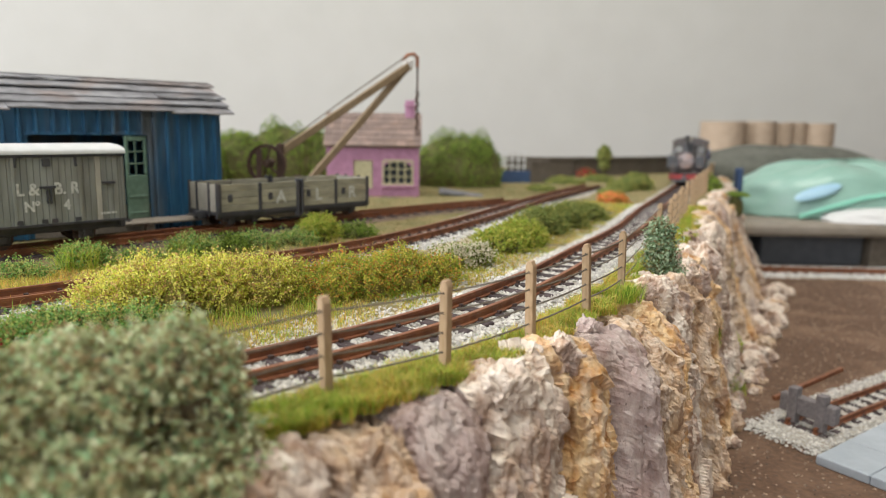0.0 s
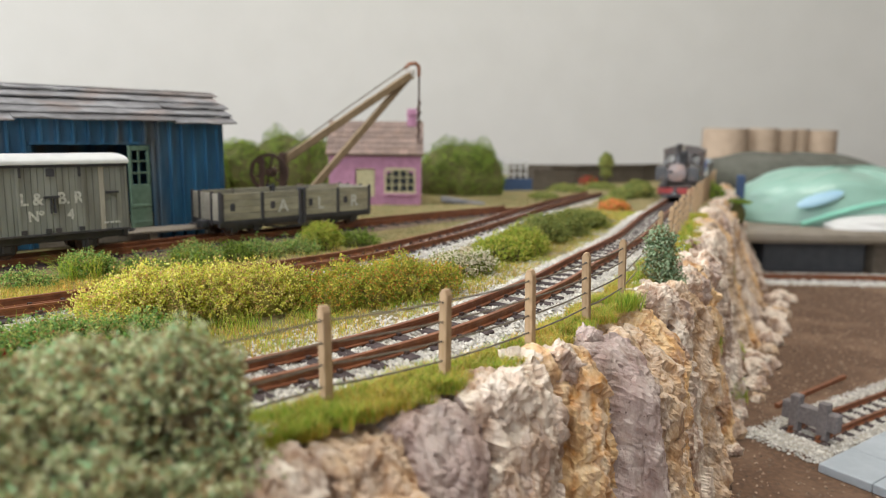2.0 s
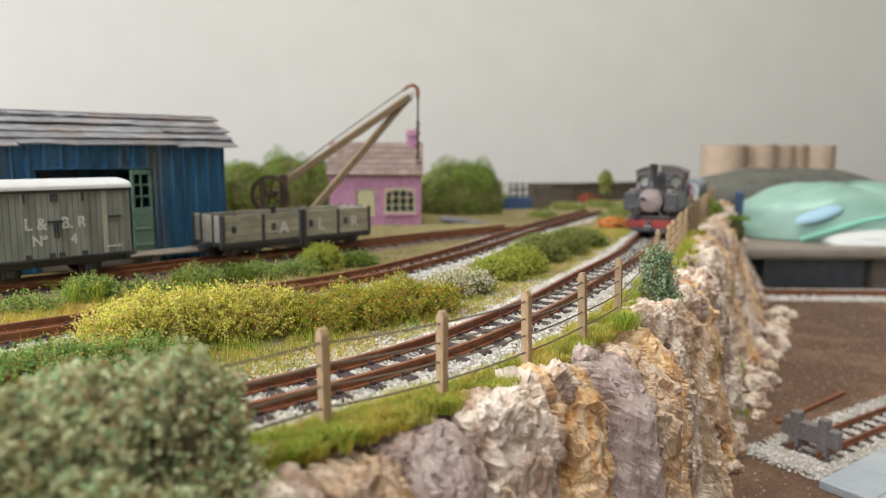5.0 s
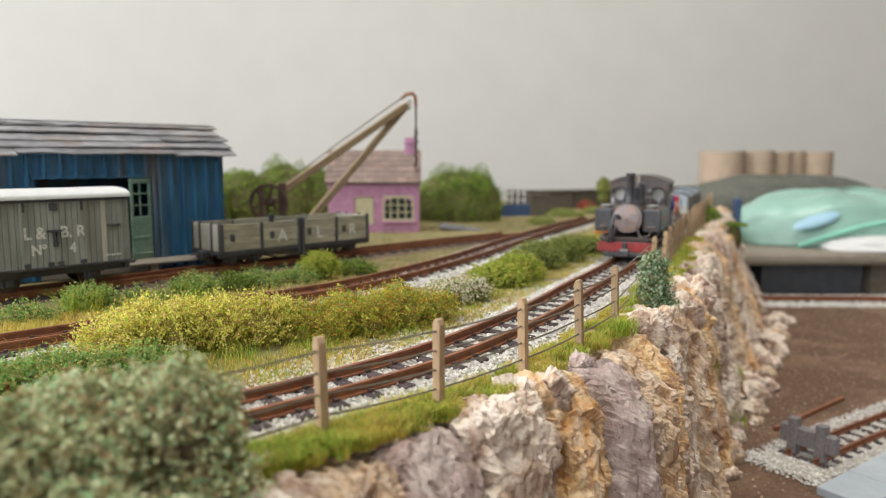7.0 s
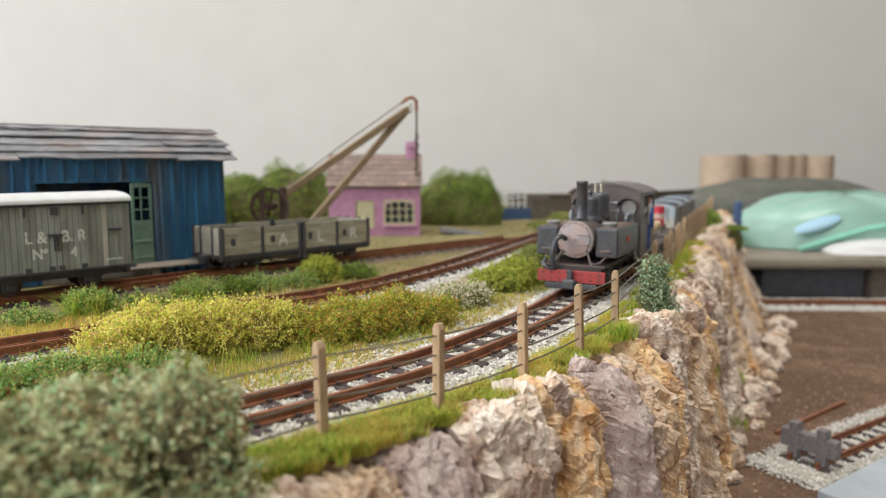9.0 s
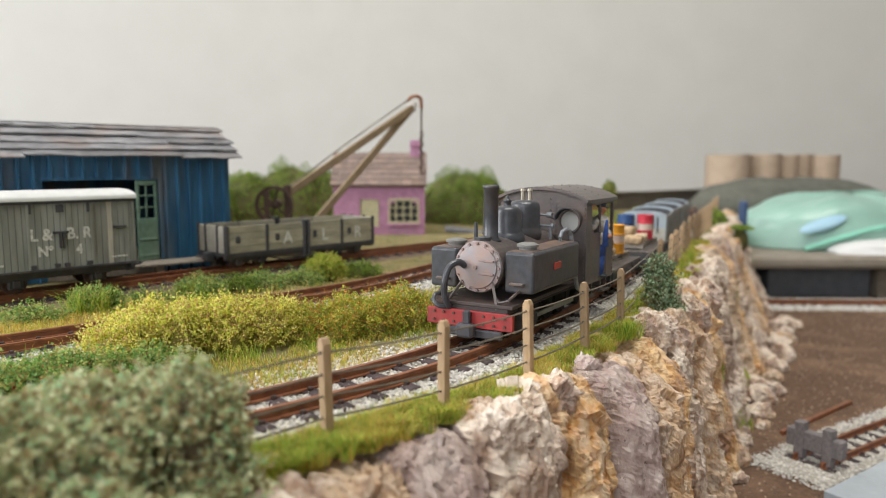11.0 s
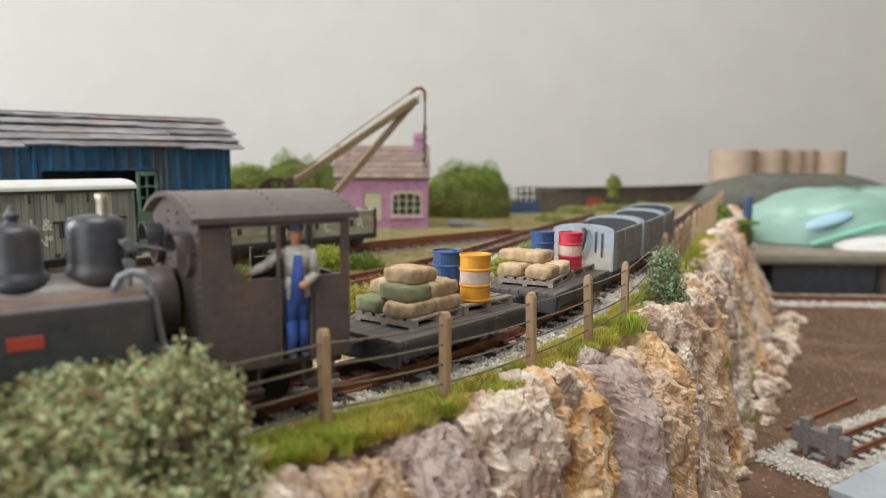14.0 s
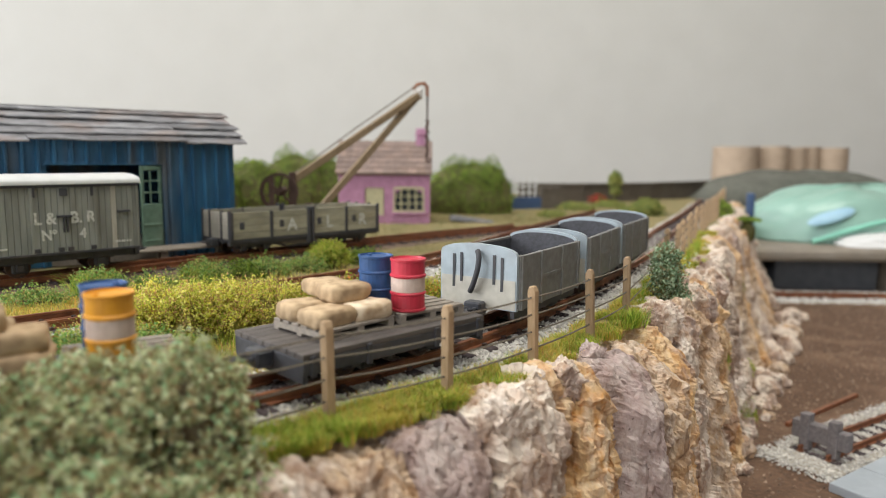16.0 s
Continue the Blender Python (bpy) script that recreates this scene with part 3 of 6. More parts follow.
# ---- tracks ----
def track(name, label, line, s0, s1, base=0.0, sleeper_mat="sleeper", step=7.6):
    tr = tagged(thing(name, label, "railway track"), kind="structure")
    for side in (-1, 1):
        bm = bmesh.new()
        prof = [(-0.9, 0.9), (0.9, 0.9), (0.9, 1.2), (0.3, 1.35), (0.3, 2.3), (0.5, 2.45), (0.5, 3.0), (-0.5, 3.0), (-0.5, 2.45), (-0.3, 2.3), (-0.3, 1.35), (-0.9, 1.2)]
        rings, s = [], s0
        while s <= s1:
            rings.append([bm.verts.new((*line.at(s, side * 5 + x), base + z)) for x, z in prof])
            s += 4
        for a, b in zip(rings, rings[1:]):
            for k in range(len(prof)):
                bm.faces.new((a[k], a[(k + 1) % len(prof)], b[(k + 1) % len(prof)], b[k]))
        bm.faces.new(rings[0])
        bm.faces.new(rings[-1])
        bmesh.ops.recalc_face_normals(bm, faces=bm.faces)
        part("rail", bm, "rust", tr)
    bm = boxes((-1.5, -9, 0.1, 1.5, 9, 1.0, 0.25))
    for side in (-1, 1):
        for q in (-1, 1):
            box(bm, -0.5, side * 5 + q * 1.3 - 0.45, 0.9, 0.5, side * 5 + q * 1.3 + 0.45, 1.7, 0.12, None, 1)
    proto = part("sleeper", bm, [sleeper_mat, "iron"], tr)
    s, first = s0 + 2, True
    while s < s1 - 1:
        p, h = line.at(s), line.way(s)
        ob = proto if first else new("sleeper", proto.data)
        ob.parent = tr
        ob.matrix_basis = pose(p.x * K, p.y * K, base * K, 0, 0, math.degrees(math.atan2(h.y, h.x)) + random.uniform(-1.5, 1.5))
        first = False
        s += step
    return tr


track("track_main", "curved rusty rails on dark wooden sleepers in pale ballast", MAIN, -290, 620)
track("track_loop", "rusty rails of the middle line in white ballast", LOOP, -110, 420)
track("track_siding", "rusty siding rails by the goods shed", SIDING, -110, 225)


def pebbles(name, label, places, mat, size=0.55):
    """One joined mesh of small stones at (x, y, z)."""
    verts, faces = [], []
    for x, y, z in places:
        r = size * random.uniform(0.6, 1.35)
        a = random.uniform(0, 6.28)
        c, s = math.cos(a) * r, math.sin(a) * r
        w, i = random.uniform(0.55, 1.0), len(verts)
        t = random.uniform(-0.25, 0.25) * r
        verts += [(x + c, y + s, z + t), (x - s * w, y + c * w, z - t), (x - c, y - s, z - t), (x + s * w, y - c * w, z + t), (x + t, y - t, z + r * 0.75), (x, y, z - r * 0.6)]
        faces += [(i, i + 1, i + 4), (i + 1, i + 2, i + 4), (i + 2, i + 3, i + 4), (i + 3, i, i + 4), (i + 1, i, i + 5), (i + 2, i + 1, i + 5), (i + 3, i + 2, i + 5), (i, i + 3, i + 5)]
    me = bpy.data.meshes.new(name)
    me.from_pydata([(x * K, y * K, z * K) for x, y, z in verts], [], faces)
    me.materials.append(M[mat])
    return tagged(new(name, me), label, "ballast", kind="stuff")


def bed(name, label, line, s0, s1, wide, base=0.0, mat="ballast_bed"):
    bm = bmesh.new()
    rows, s = [], s0
    while s <= s1:
        w = wide + 1.2 * noise.noise(Vector((s / 8, wide, 0)))
        rows.append([bm.verts.new((*line.at(s, o), base + z)) for o, z in ((-w, -0.6), (-w + 4, 0.35), (w - 4, 0.35), (w, -0.6))])
        s += 5
    for a, b in zip(rows, rows[1:]):
        for k in range(3):
            bm.faces.new((a[k], a[k + 1], b[k + 1], b[k]))
    bmesh.ops.recalc_face_normals(bm, faces=bm.faces)
    tagged(part(name, bm, mat), label, "ballast", kind="stuff")


bed("ballast_bed", "grey ballast bed under the main line", MAIN, -290, 620, 14)
bed("ballast_bed", "pale ballast bed under the middle line", LOOP, -110, 420, 15)
bed("ballast_bed", "rusty ash bed under the siding", SIDING, -110, 225, 14, 0.0, "ash")


def strew(line, s0, s1, w, count, base=0.3, near=1.0):
    out = []
    for _ in range(count):
        s = s0 + (s1 - s0) * random.random() ** near
        o = random.uniform(-w, w)
        p = line.at(s, o)
        z = base + random.uniform(-0.15, 0.35) - 0.9 * max(0, (abs(o) - w + 4) / 4)
        out.append((p.x, p.y, z))
    return out


pebbles("ballast_stones", "loose pale grey ballast stones of the main line", strew(MAIN, -50, 330, 14.5, 24000, near=1.4), "ballast", 0.58)
pebbles("ballast_stones", "stray pale stones in the dry verge beside the main line", [(p.x, p.y, -0.3) for p in (MAIN.at(random.uniform(-50, 260), -13 - abs(random.gauss(0, 7))) for _ in range(3500))], "ballast", 0.5)
pebbles("ballast_stones", "white and grey ballast stones of the middle line", strew(LOOP, -40, 300, 15.5, 11000), "white_ballast")


# ---- fence ----
def fence():
    spots = [Vector(q) for q in ((-44, 84), (-19.1, 107.7), (-0.8, 121.2), (16.4, 139.7), (32.0, 161.2), (45.4, 182.5))]
    s = 178
    while s < 560:
        spots.append(MAIN.at(s, 16.5 + random.uniform(-0.6, 0.6)))
        s += 21
    fn = thing("fence", "weathered wooden post and thread-wire fence along the cliff", "fence")
    proto = None
    for p in spots[1:]:
        if proto is None:
            bm = bmesh.new()
            prism(bm, [(-0.88, -3), (0.88, -3), (0.88, 15.4), (0.42, 16.4), (-0.42, 16.4), (-0.88, 15.4)], -0.76, 0.76, "x")
            bmesh.ops.bevel(bm, geom=bm.edges[:], offset=0.12, segments=1, affect="EDGES")
            for z in (14.2, 10.7, 7.2, 3.7):
                rod(bm, (-0.79, 0, z), (0.79, 0, z), 0.24, seg=8)
            for f in bm.faces:
                if len(f.verts) == 8 and abs(f.normal.x) > 0.9:
                    f.material_index = 1
            proto = ob = part("post", bm, ["post", "dark"], fn)
        else:
            ob = new("post", proto.data)
            ob.parent = fn
        h = MAIN.way(min(range(-20, 560, 6), key=lambda q: (MAIN.at(q, 17) - p).length))
        ob.matrix_basis = pose(p.x * K, p.y * K, 0, random.uniform(-2, 2), random.uniform(-2, 2), math.degrees(math.atan2(-h.x, h.y)) + random.uniform(-4, 4) + 90)
    for z in (14.2, 10.7, 7.2, 3.7):
        bm = bmesh.new()
        pts = []
        for a, b in zip(spots, spots[1:]):
            for k in range(6):
                f = k / 6
                q = a.lerp(b, f)
                pts.append((q.x, q.y, z - 0.3 * 4 * f * (1 - f)))
        tube(bm, pts, 0.19, 5)
        part("wire", bm, "wire", fn, "thin grey-brown thread wire")


fence()


# ---- goods shed ----
def corrugated(x0, x1, z0, z1, pitch=4.4, depth=1.35, y=0.0):
    """A ribbed sheet in the plane y, with raised rolls."""
    bm = bmesh.new()
    n = max(1, round((x1 - x0) / pitch))
    w = (x1 - x0) / n
    outline = []
    for i in range(n):
        a = x0 + i * w
        for f, d in ((0, 0), (0.34, 0), (0.42, -depth), (0.58, -depth), (0.66, 0)):
            outline.append((a + f * w, y + d))
    outline.append((x1, y))
    top = outline + [(x1, y + 0.8), (x0, y + 0.8)]
    prism(bm, top, z0, z1, "z")
    return bm


def shed():
    turn = math.degrees(math.atan2(0.66, 0.75))
    sh = thing("goods_shed", "blue corrugated iron goods shed with a patched grey roof", "shed", -92, 298, 0, turn)
    # local x runs to the left (negative), y away from the camera
    for x0, x1, z0, z1 in ((-29, 0, 0, 46), (-70, -29, 37, 46), (-140, -70, 0, 46)):
        x = x1
        while x > x0 + 1:
            a = max(x0, x - 15)
            part("wall_sheet", corrugated(a, x, z0 + 0.4, z1, y=random.uniform(-0.15, 0.15)), "shed", sh)
            x = a
    bm = bmesh.new()
    prism(bm, [(0.9, 0), (43, 0), (43, 45.5), (22, 56), (0.9, 45.5)], -1.2, -0.2, "x")
    part("gable", bm, "shed", sh)
    bm = bmesh.new()
    prism(bm, [(0.9, 0), (43, 0), (43, 45.5), (22, 56), (0.9, 45.5)], -140, -139, "x")
    box(bm, -139, 43, 0, -1.3, 44, 46)
    part("back_wall", bm, "shed", sh)
    part("floor", boxes((-138, 1, 0.2, -1.5, 42.8, 6)), "pallet", sh, "dark timber shed floor")
    # roof: courses of overlapping sheets
    for side in (0, 1):
        for c in range(5):
            x = 5.0 + random.uniform(-1.4, 0.6)
            while x > -141:
                w = random.uniform(22, 58)
                y0, y1 = -4.5 + c * 5.4, -4.5 + (c + 1) * 5.4 + 2.0
                bm = bmesh.new()
                lift, sag, n = 1.25 + random.uniform(-0.35, 0.7), random.uniform(0, 90), 7
                grid = []
                for q in range(n):
                    a = x - w + (w + 0.3) * q / (n - 1)
                    wob = 0.7 * noise.noise(Vector((a / 7, sag, c)))
                    for yy, up in ((y0 + wob, lift + 0.35 * noise.noise(Vector((a / 5, sag, 4)))), (min(y1, 23), 0.1)):
                        grid.append((a, 44.4 - yy if side else yy, 44.0 + (min(yy, 23) + 4.5) * 0.52 + up))
                lo = [bm.verts.new(v) for v in grid]
                hi = [bm.verts.new((v[0], v[1], v[2] + 0.5)) for v in grid]
                for q in range(n - 1):
                    k = 2 * q
                    bm.faces.new((hi[k], hi[k + 2], hi[k + 3], hi[k + 1]))
                    bm.faces.new((lo[k], lo[k + 1], lo[k + 3], lo[k + 2]))
                    bm.faces.new((lo[k], lo[k + 2], hi[k + 2], hi[k]))
                    bm.faces.new((lo[k + 1], hi[k + 1], hi[k + 3], lo[k + 3]))
                bm.faces.new((lo[0], hi[0], hi[1], lo[1]))
                bm.faces.new((lo[-2], lo[-1], hi[-1], hi[-2]))
                bmesh.ops.recalc_face_normals(bm, faces=bm.faces)
                part("roof_sheet", bm, "slate", sh)
                x -= w - 0.2
    bm = bmesh.new()
    box(bm, -29.6, -0.9, 5, -28.4, -0.1, 38)
    box(bm, -71, -0.9, 37, -29.6, -0.1, 38.2)
    part("door_frame", bm, "shed", sh)
    # open glazed door leaf
    door = part("door", boxes((-39.2, -9.5, 5.5, -38.2, -0.6, 22, 0.2)), "green_door", sh, "green paint-worn glazed door standing open")
    for q in ((-39.2, -9.5, 34.8, -38.2, -0.6, 36.6, 0.2), (-39.2, -9.5, 22, -38.2, -8.2, 34.8, 0.2), (-39.2, -1.8, 22, -38.2, -0.6, 34.8, 0.2), (-39.0, -5.6, 22, -38.4, -5.0, 34.8, 0.1), (-39.0, -8.2, 26, -38.4, -1.8, 26.6, 0.1), (-39.0, -8.2, 30.5, -38.4, -1.8, 31.1, 0.1), (-39.4, -9.0, 13.2, -38.0, -1.0, 14.4, 0.2), (-39.4, -9.0, 7, -38.0, -1.0, 8, 0.2)):
        part("bar", boxes(q), "green_door", door)
    turned = Matrix.Translation((-29.9 * K, 0.3 * K, 0)) @ pose(0, 0, 0, 0, 0, -76) @ Matrix.Translation((38.5 * K, 0.6 * K, 0))
    door.matrix_basis = turned
    dock = thing("loading_dock", "low weathered timber loading platform at the shed door", "platform", -92, 298, 0, turn)
    for i in range(5):
        part("plank", boxes((-66, -3.6 - i * 2.6, 4.6, -10 + random.uniform(-1, 1), -1.2 - i * 2.6, 5.4, 0.15)), "pallet", dock)
    for x in (-60, -36, -14):
        part("leg", boxes((x, -13.4, -0.8, x + 3, -10.6, 4.5, 0.2)), "pallet", dock)


shed()


# ---- rolling stock ----
WHEELS = []


def wheel_pair(parent, x, r=3.6, mat="iron", turns=False):
    bm = bmesh.new()
    for side in (-1, 1):
        y = side * 4.9
        lathe(bm, [(0.7, y - 0.75), (r - 0.9, y - 0.7), (r - 0.6, y - 0.85), (r, y - 0.85), (r, y + 0.7), (r - 0.5, y + 0.7), (r - 0.9, y + 0.3), (0.9, y + 0.5), (0.7, y + 0.9)], (0, 0, 0), 20, "y")
    rod(bm, (0, -6, 0), (0, 6, 0), 0.6)
    w = part("wheelset", bm, mat, parent)
    w.matrix_basis = pose(x * K, 0, (3 + r) * K)
    if turns:
        WHEELS.append((w, x, 0, 3 + r, r))
    return w


def coupling(parent, x, d):
    bm = bmesh.new()
    box(bm, min(x, x + d * 3.2), -2.2, 6.4, max(x, x + d * 3.2), 2.2, 9.4, 0.4)
    tube(bm, [(x + d * 3, 0.9, 8), (x + d * 5.2, 1.3, 8.2), (x + d * 6.4, 0, 8.3), (x + d * 5.2, -1.3, 8.2), (x + d * 3, -0.9, 8)], 0.35)
    return part("coupling", bm, "loco_grey", parent)


def text_part(words, size, m, parent, mat="letters", squeeze=1.0):
    cu = bpy.data.curves.new("lettering", "FONT")
    cu.body, cu.size, cu.extrude, cu.offset, cu.align_x = words, size * K, 0.00004, 0.00014, "CENTER"
    tmp = bpy.data.objects.new("tmp", cu)
    scene.collection.objects.link(tmp)
    me = bpy.data.meshes.new_from_object(tmp.evaluated_get(bpy.context.evaluated_depsgraph_get()))
    bpy.data.objects.remove(tmp)
    me.materials.clear()
    me.materials.append(M[mat])
    ob = new("lettering", me)
    ob.parent = parent
    ob.matrix_basis = m @ Matrix.Diagonal((squeeze, 1, 1, 1))
    return ob


def put_between(line, s0, s1):
    """Pose of a vehicle whose middle lies between s0 and s1 with its +x toward s1."""
    a, b = line.at(s0), line.at(s1)
    c, d = (a + b) / 2, b - a
    return c.x, c.y, math.degrees(math.atan2(d.y, d.x))


def box_van():
    s1 = min(range(-60, 60), key=lambda s: (SIDING.at(s) - Vector((-113.5, 243.8))).length)
    x, y, a = put_between(SIDING, s1 - 46, s1)
    v = thing("box_van", "grey planked box van with white arched roof on the siding", "railway van", x, y, 0, a)
    L, W, z0, z1 = 23, 12, 10.5, 32.2
    part("body", boxes((-L + 0.4, -W + 0.4, z0, L - 0.4, W - 0.4, z1)), "van", v)
    # side planks facing the yard, and ends
    for side in (-1, 1):
        px = -L
        while px < L - 0.1:
            w = 1.77
            mid = abs(px + w / 2)
            y0 = side * (W - 0.4)
            prouder = 0.55 if mid < 9 else 0.35
            part("plank", boxes((px + 0.07, min(y0, y0 + side * prouder), z0 + 0.2, px + w - 0.07, max(y0, y0 + side * prouder), z1 - 0.3)), "van_pale" if 13.2 < px < 14.8 and side < 0 else "van", v)
            px += w
        y0 = side * (W + 0.05)
        for xx in (-9.2, 9.2, -L + 0.4, L - 0.4):
            part("post", boxes((xx - 0.45, min(y0, y0 + side * 0.35), z0, xx + 0.45, max(y0, y0 + side * 0.35), z1 - 0.2)), "van", v)
        part("door_rail", boxes((-L, min(y0, y0 + side * 0.5), z1 - 1.3, L, max(y0, y0 + side * 0.5), z1 - 0.5)), "solebar", v)
        for xx, zz, w, h in ((-8.4, z1 - 4.2, 0.35, 3.2), (0, z1 - 4.0, 1.1, 2.4), (8.4, z1 - 4.2, 0.35, 3.2), (-8.2, z0 + 0.5, 0.8, 1.3), (-1.4, z0 + 0.5, 0.8, 1.3), (1.4, z0 + 0.5, 0.8, 1.3), (8.2, z0 + 0.5, 0.8, 1.3)):
            part("hinge", boxes((xx - w, min(y0, y0 + side * 0.55), zz, xx + w, max(y0, y0 + side * 0.55), zz + h)), "solebar", v)
        part("sill_rail", boxes((-L, min(y0, y0 + side * 0.45), z0 - 0.3, L, max(y0, y0 + side * 0.45), z0 + 0.35)), "solebar", v)
        for xx in (-8.95, 8.95):
            part("door_gap", boxes((xx - 0.14, min(y0, y0 + side * 0.28), z0 + 0.4, xx + 0.14, max(y0, y0 + side * 0.28), z1 - 1.4)), "dark", v)
        for q in ((-2.2, 0.7, 21.6, 2.2, 22.3), (-0.5, 0.9, 17, -0.1, 21.5), (0.5, 0.9, 17, 0.9, 21.5), (16, 0.8, 22.3, 20, 23)):
            part("bolt", boxes((q[0], min(y0, y0 + side * q[1]), q[2], q[3], max(y0, y0 + side * q[1]), q[4])), "solebar", v, "dark iron bolt")
    bm = bmesh.new()
    out = [(-12.9, 31.8), (-12.9, 32.3)] + [(12.9 * math.sin(q), 32.3 + 2.5 * (math.cos(q * 1.0) ** 0.8)) for q in [radians(d) for d in range(-80, 81, 10)]] + [(12.9, 32.3), (12.9, 31.8)]
    prism(bm, out, -L - 0.7, L + 0.7, "x")
    part("roof", bm, "van_roof", v, "white arched roof")
    part("underframe", boxes((-L, -8.8, 7.6, L, 8.8, 10.4, 0.2), (-L - 0.6, -10, 7.8, -L + 1, 10, 10.4, 0.2), (L - 1, -10, 7.8, L + 0.6, 10, 10.4, 0.2)), "solebar", v)
    for xx in (-12, 12):
        wheel_pair(v, xx)
        for side in (-1, 1):
            part("axle_guard", boxes((xx - 2.4, side * 7.4 - 0.5, 4.6, xx + 2.4, side * 7.4 + 0.5, 8.2, 0.5), (xx - 1.2, side * 8.2 - 0.5, 5.2, xx + 1.2, side * 8.2 + 0.5, 7.6, 0.3), (xx - 4, side * 7.4 - 0.5, 7.2, xx + 4, side * 7.4 + 0.5, 8.1, 0.2)), "solebar", v)
    for d in (-1, 1):
        coupling(v, d * (L + 0.6), d)
    for words, size, xx, zz in (("L &", 5.0, -5.6, 19.8), ("B. R", 5.0, 5.4, 19.8), ("N\u00ba", 4.3, -4.6, 14.9), ("4", 4.3, 5.2, 14.9)):
        text_part(words, size, pose(xx * K, -(W + 0.24) * K, zz * K, 90), v, squeeze=0.9)
    for xx, w in ((15.2, 1.4), (17, 1.2), (18.6, 1.6), (-20, 1.0), (-18.4, 2.2)):
        part("small_lettering", boxes((xx, -W - 0.2, 12.6, xx + w, -W - 0.1, 13.2)), "letters", v, "illegible pale lettering")


box_van()


def open_wagon():
    a0 = min(range(0, 80), key=lambda s: (SIDING.at(s) - Vector((-92, 271))).length)
    x, y, a = put_between(SIDING, a0, a0 + 72)
    v = thing("bogie_open_wagon", "grey-brown planked bogie open wagon with faded letters", "railway wagon", x, y, 0, a)
    L, W, z0, z1 = 36, 11, 9.4, 19.6
    part("floor", boxes((-L, -W, z0 - 1.2, L, W, z0)), "solebar", v)
    for side in (-1, 1):
        for r in range(4):
            zz = z0 + r * 2.55
            for x0, x1 in ((-L, -18.6), (-18, -0.6), (0.6, 18), (18.6, L)):
                y0 = side * W
                part("plank", boxes((x0, min(y0, y0 - side * 0.9), zz + 0.08, x1, max(y0, y0 - side * 0.9), zz + 2.5, 0.1)), "plank", v)
        bm = bmesh.new()
        for xx in (-18.3, 18.3, -L + 0.6, L - 0.6):
            box(bm, xx - 0.7, side * W - 0.3, z0 - 0.6, xx + 0.7, side * W + 0.45, z1 + 0.1, 0.12)
        for xx in (-31, -13.6, 4.4, 22.4):
            box(bm, xx - 1.0, side * W - 0.2, z0 + 3.6, xx + 1.0, side * W + 0.5, z0 + 6.4, 0.2)
        part("strapping", bm, "solebar", v, "dark iron strapping")
        bm = bmesh.new()
        for xx in (-1.0, 1.0):
            box(bm, xx - 0.6, side * W - 0.9, z0 - 3.4, xx + 0.6, side * W + 1.2, z1 + 0.9, 0.2)
        part("side_stanchion", bm, "solebar", v, "dark stanchion")
        part("solebar", boxes((-L, side * W * 0.86 - 0.7, 6.9, L, side * W * 0.86 + 0.7, z0 - 1.2, 0.15)), "solebar", v)
        bm = bmesh.new()
        tube(bm, [(-20, side * 9, 7.2), (-9, side * 9, 4.9), (9, side * 9, 4.9), (20, side * 9, 7.2)], 0.4)
        part("truss_rod", bm, "solebar", v)
    for d in (-1, 1):
        for r in range(4):
            zz = z0 + r * 2.55
            part("end_plank", boxes((min(d * L, d * (L - 0.9)), -W + 0.95, zz + 0.08, max(d * L, d * (L - 0.9)), W - 0.95, zz + 2.5, 0.1)), "van_pale", v)
        bm = bmesh.new()
        for yy in (-W + 0.7, -4.5, 4.5, W - 0.7):
            box(bm, d * L - 0.4, yy - 0.6, z0 - 2, d * L + 0.7, yy + 0.6, z1 + 0.6, 0.15)
        part("end_post", bm, "solebar", v)
        coupling(v, d * L, d)
        bog = part("bogie", boxes((d * 24 - 8, -7.6, 5.2, d * 24 + 8, -6.6, 8, 0.4), (d * 24 - 8, 6.6, 5.2, d * 24 + 8, 7.6, 8, 0.4), (d * 24 - 2, -6.6, 6, d * 24 + 2, 6.6, 8.2)), "solebar", v)
        for xx in (-5, 5):
            wheel_pair(v, d * 24 + xx, 2.6)
            for side in (-1, 1):
                part("axlebox", boxes((d * 24 + xx - 1.3, side * 7.9 - 0.6, 4.4, d * 24 + xx + 1.3, side * 7.9 + 0.6, 7, 0.3)), "solebar", bog)
    for words, xx in (("A", -8.8), ("L", 9.4), ("R", 27)):
        text_part(words, 6.8, pose(xx * K, (-W - 0.08) * K, 11.6 * K, 90), v)


open_wagon()


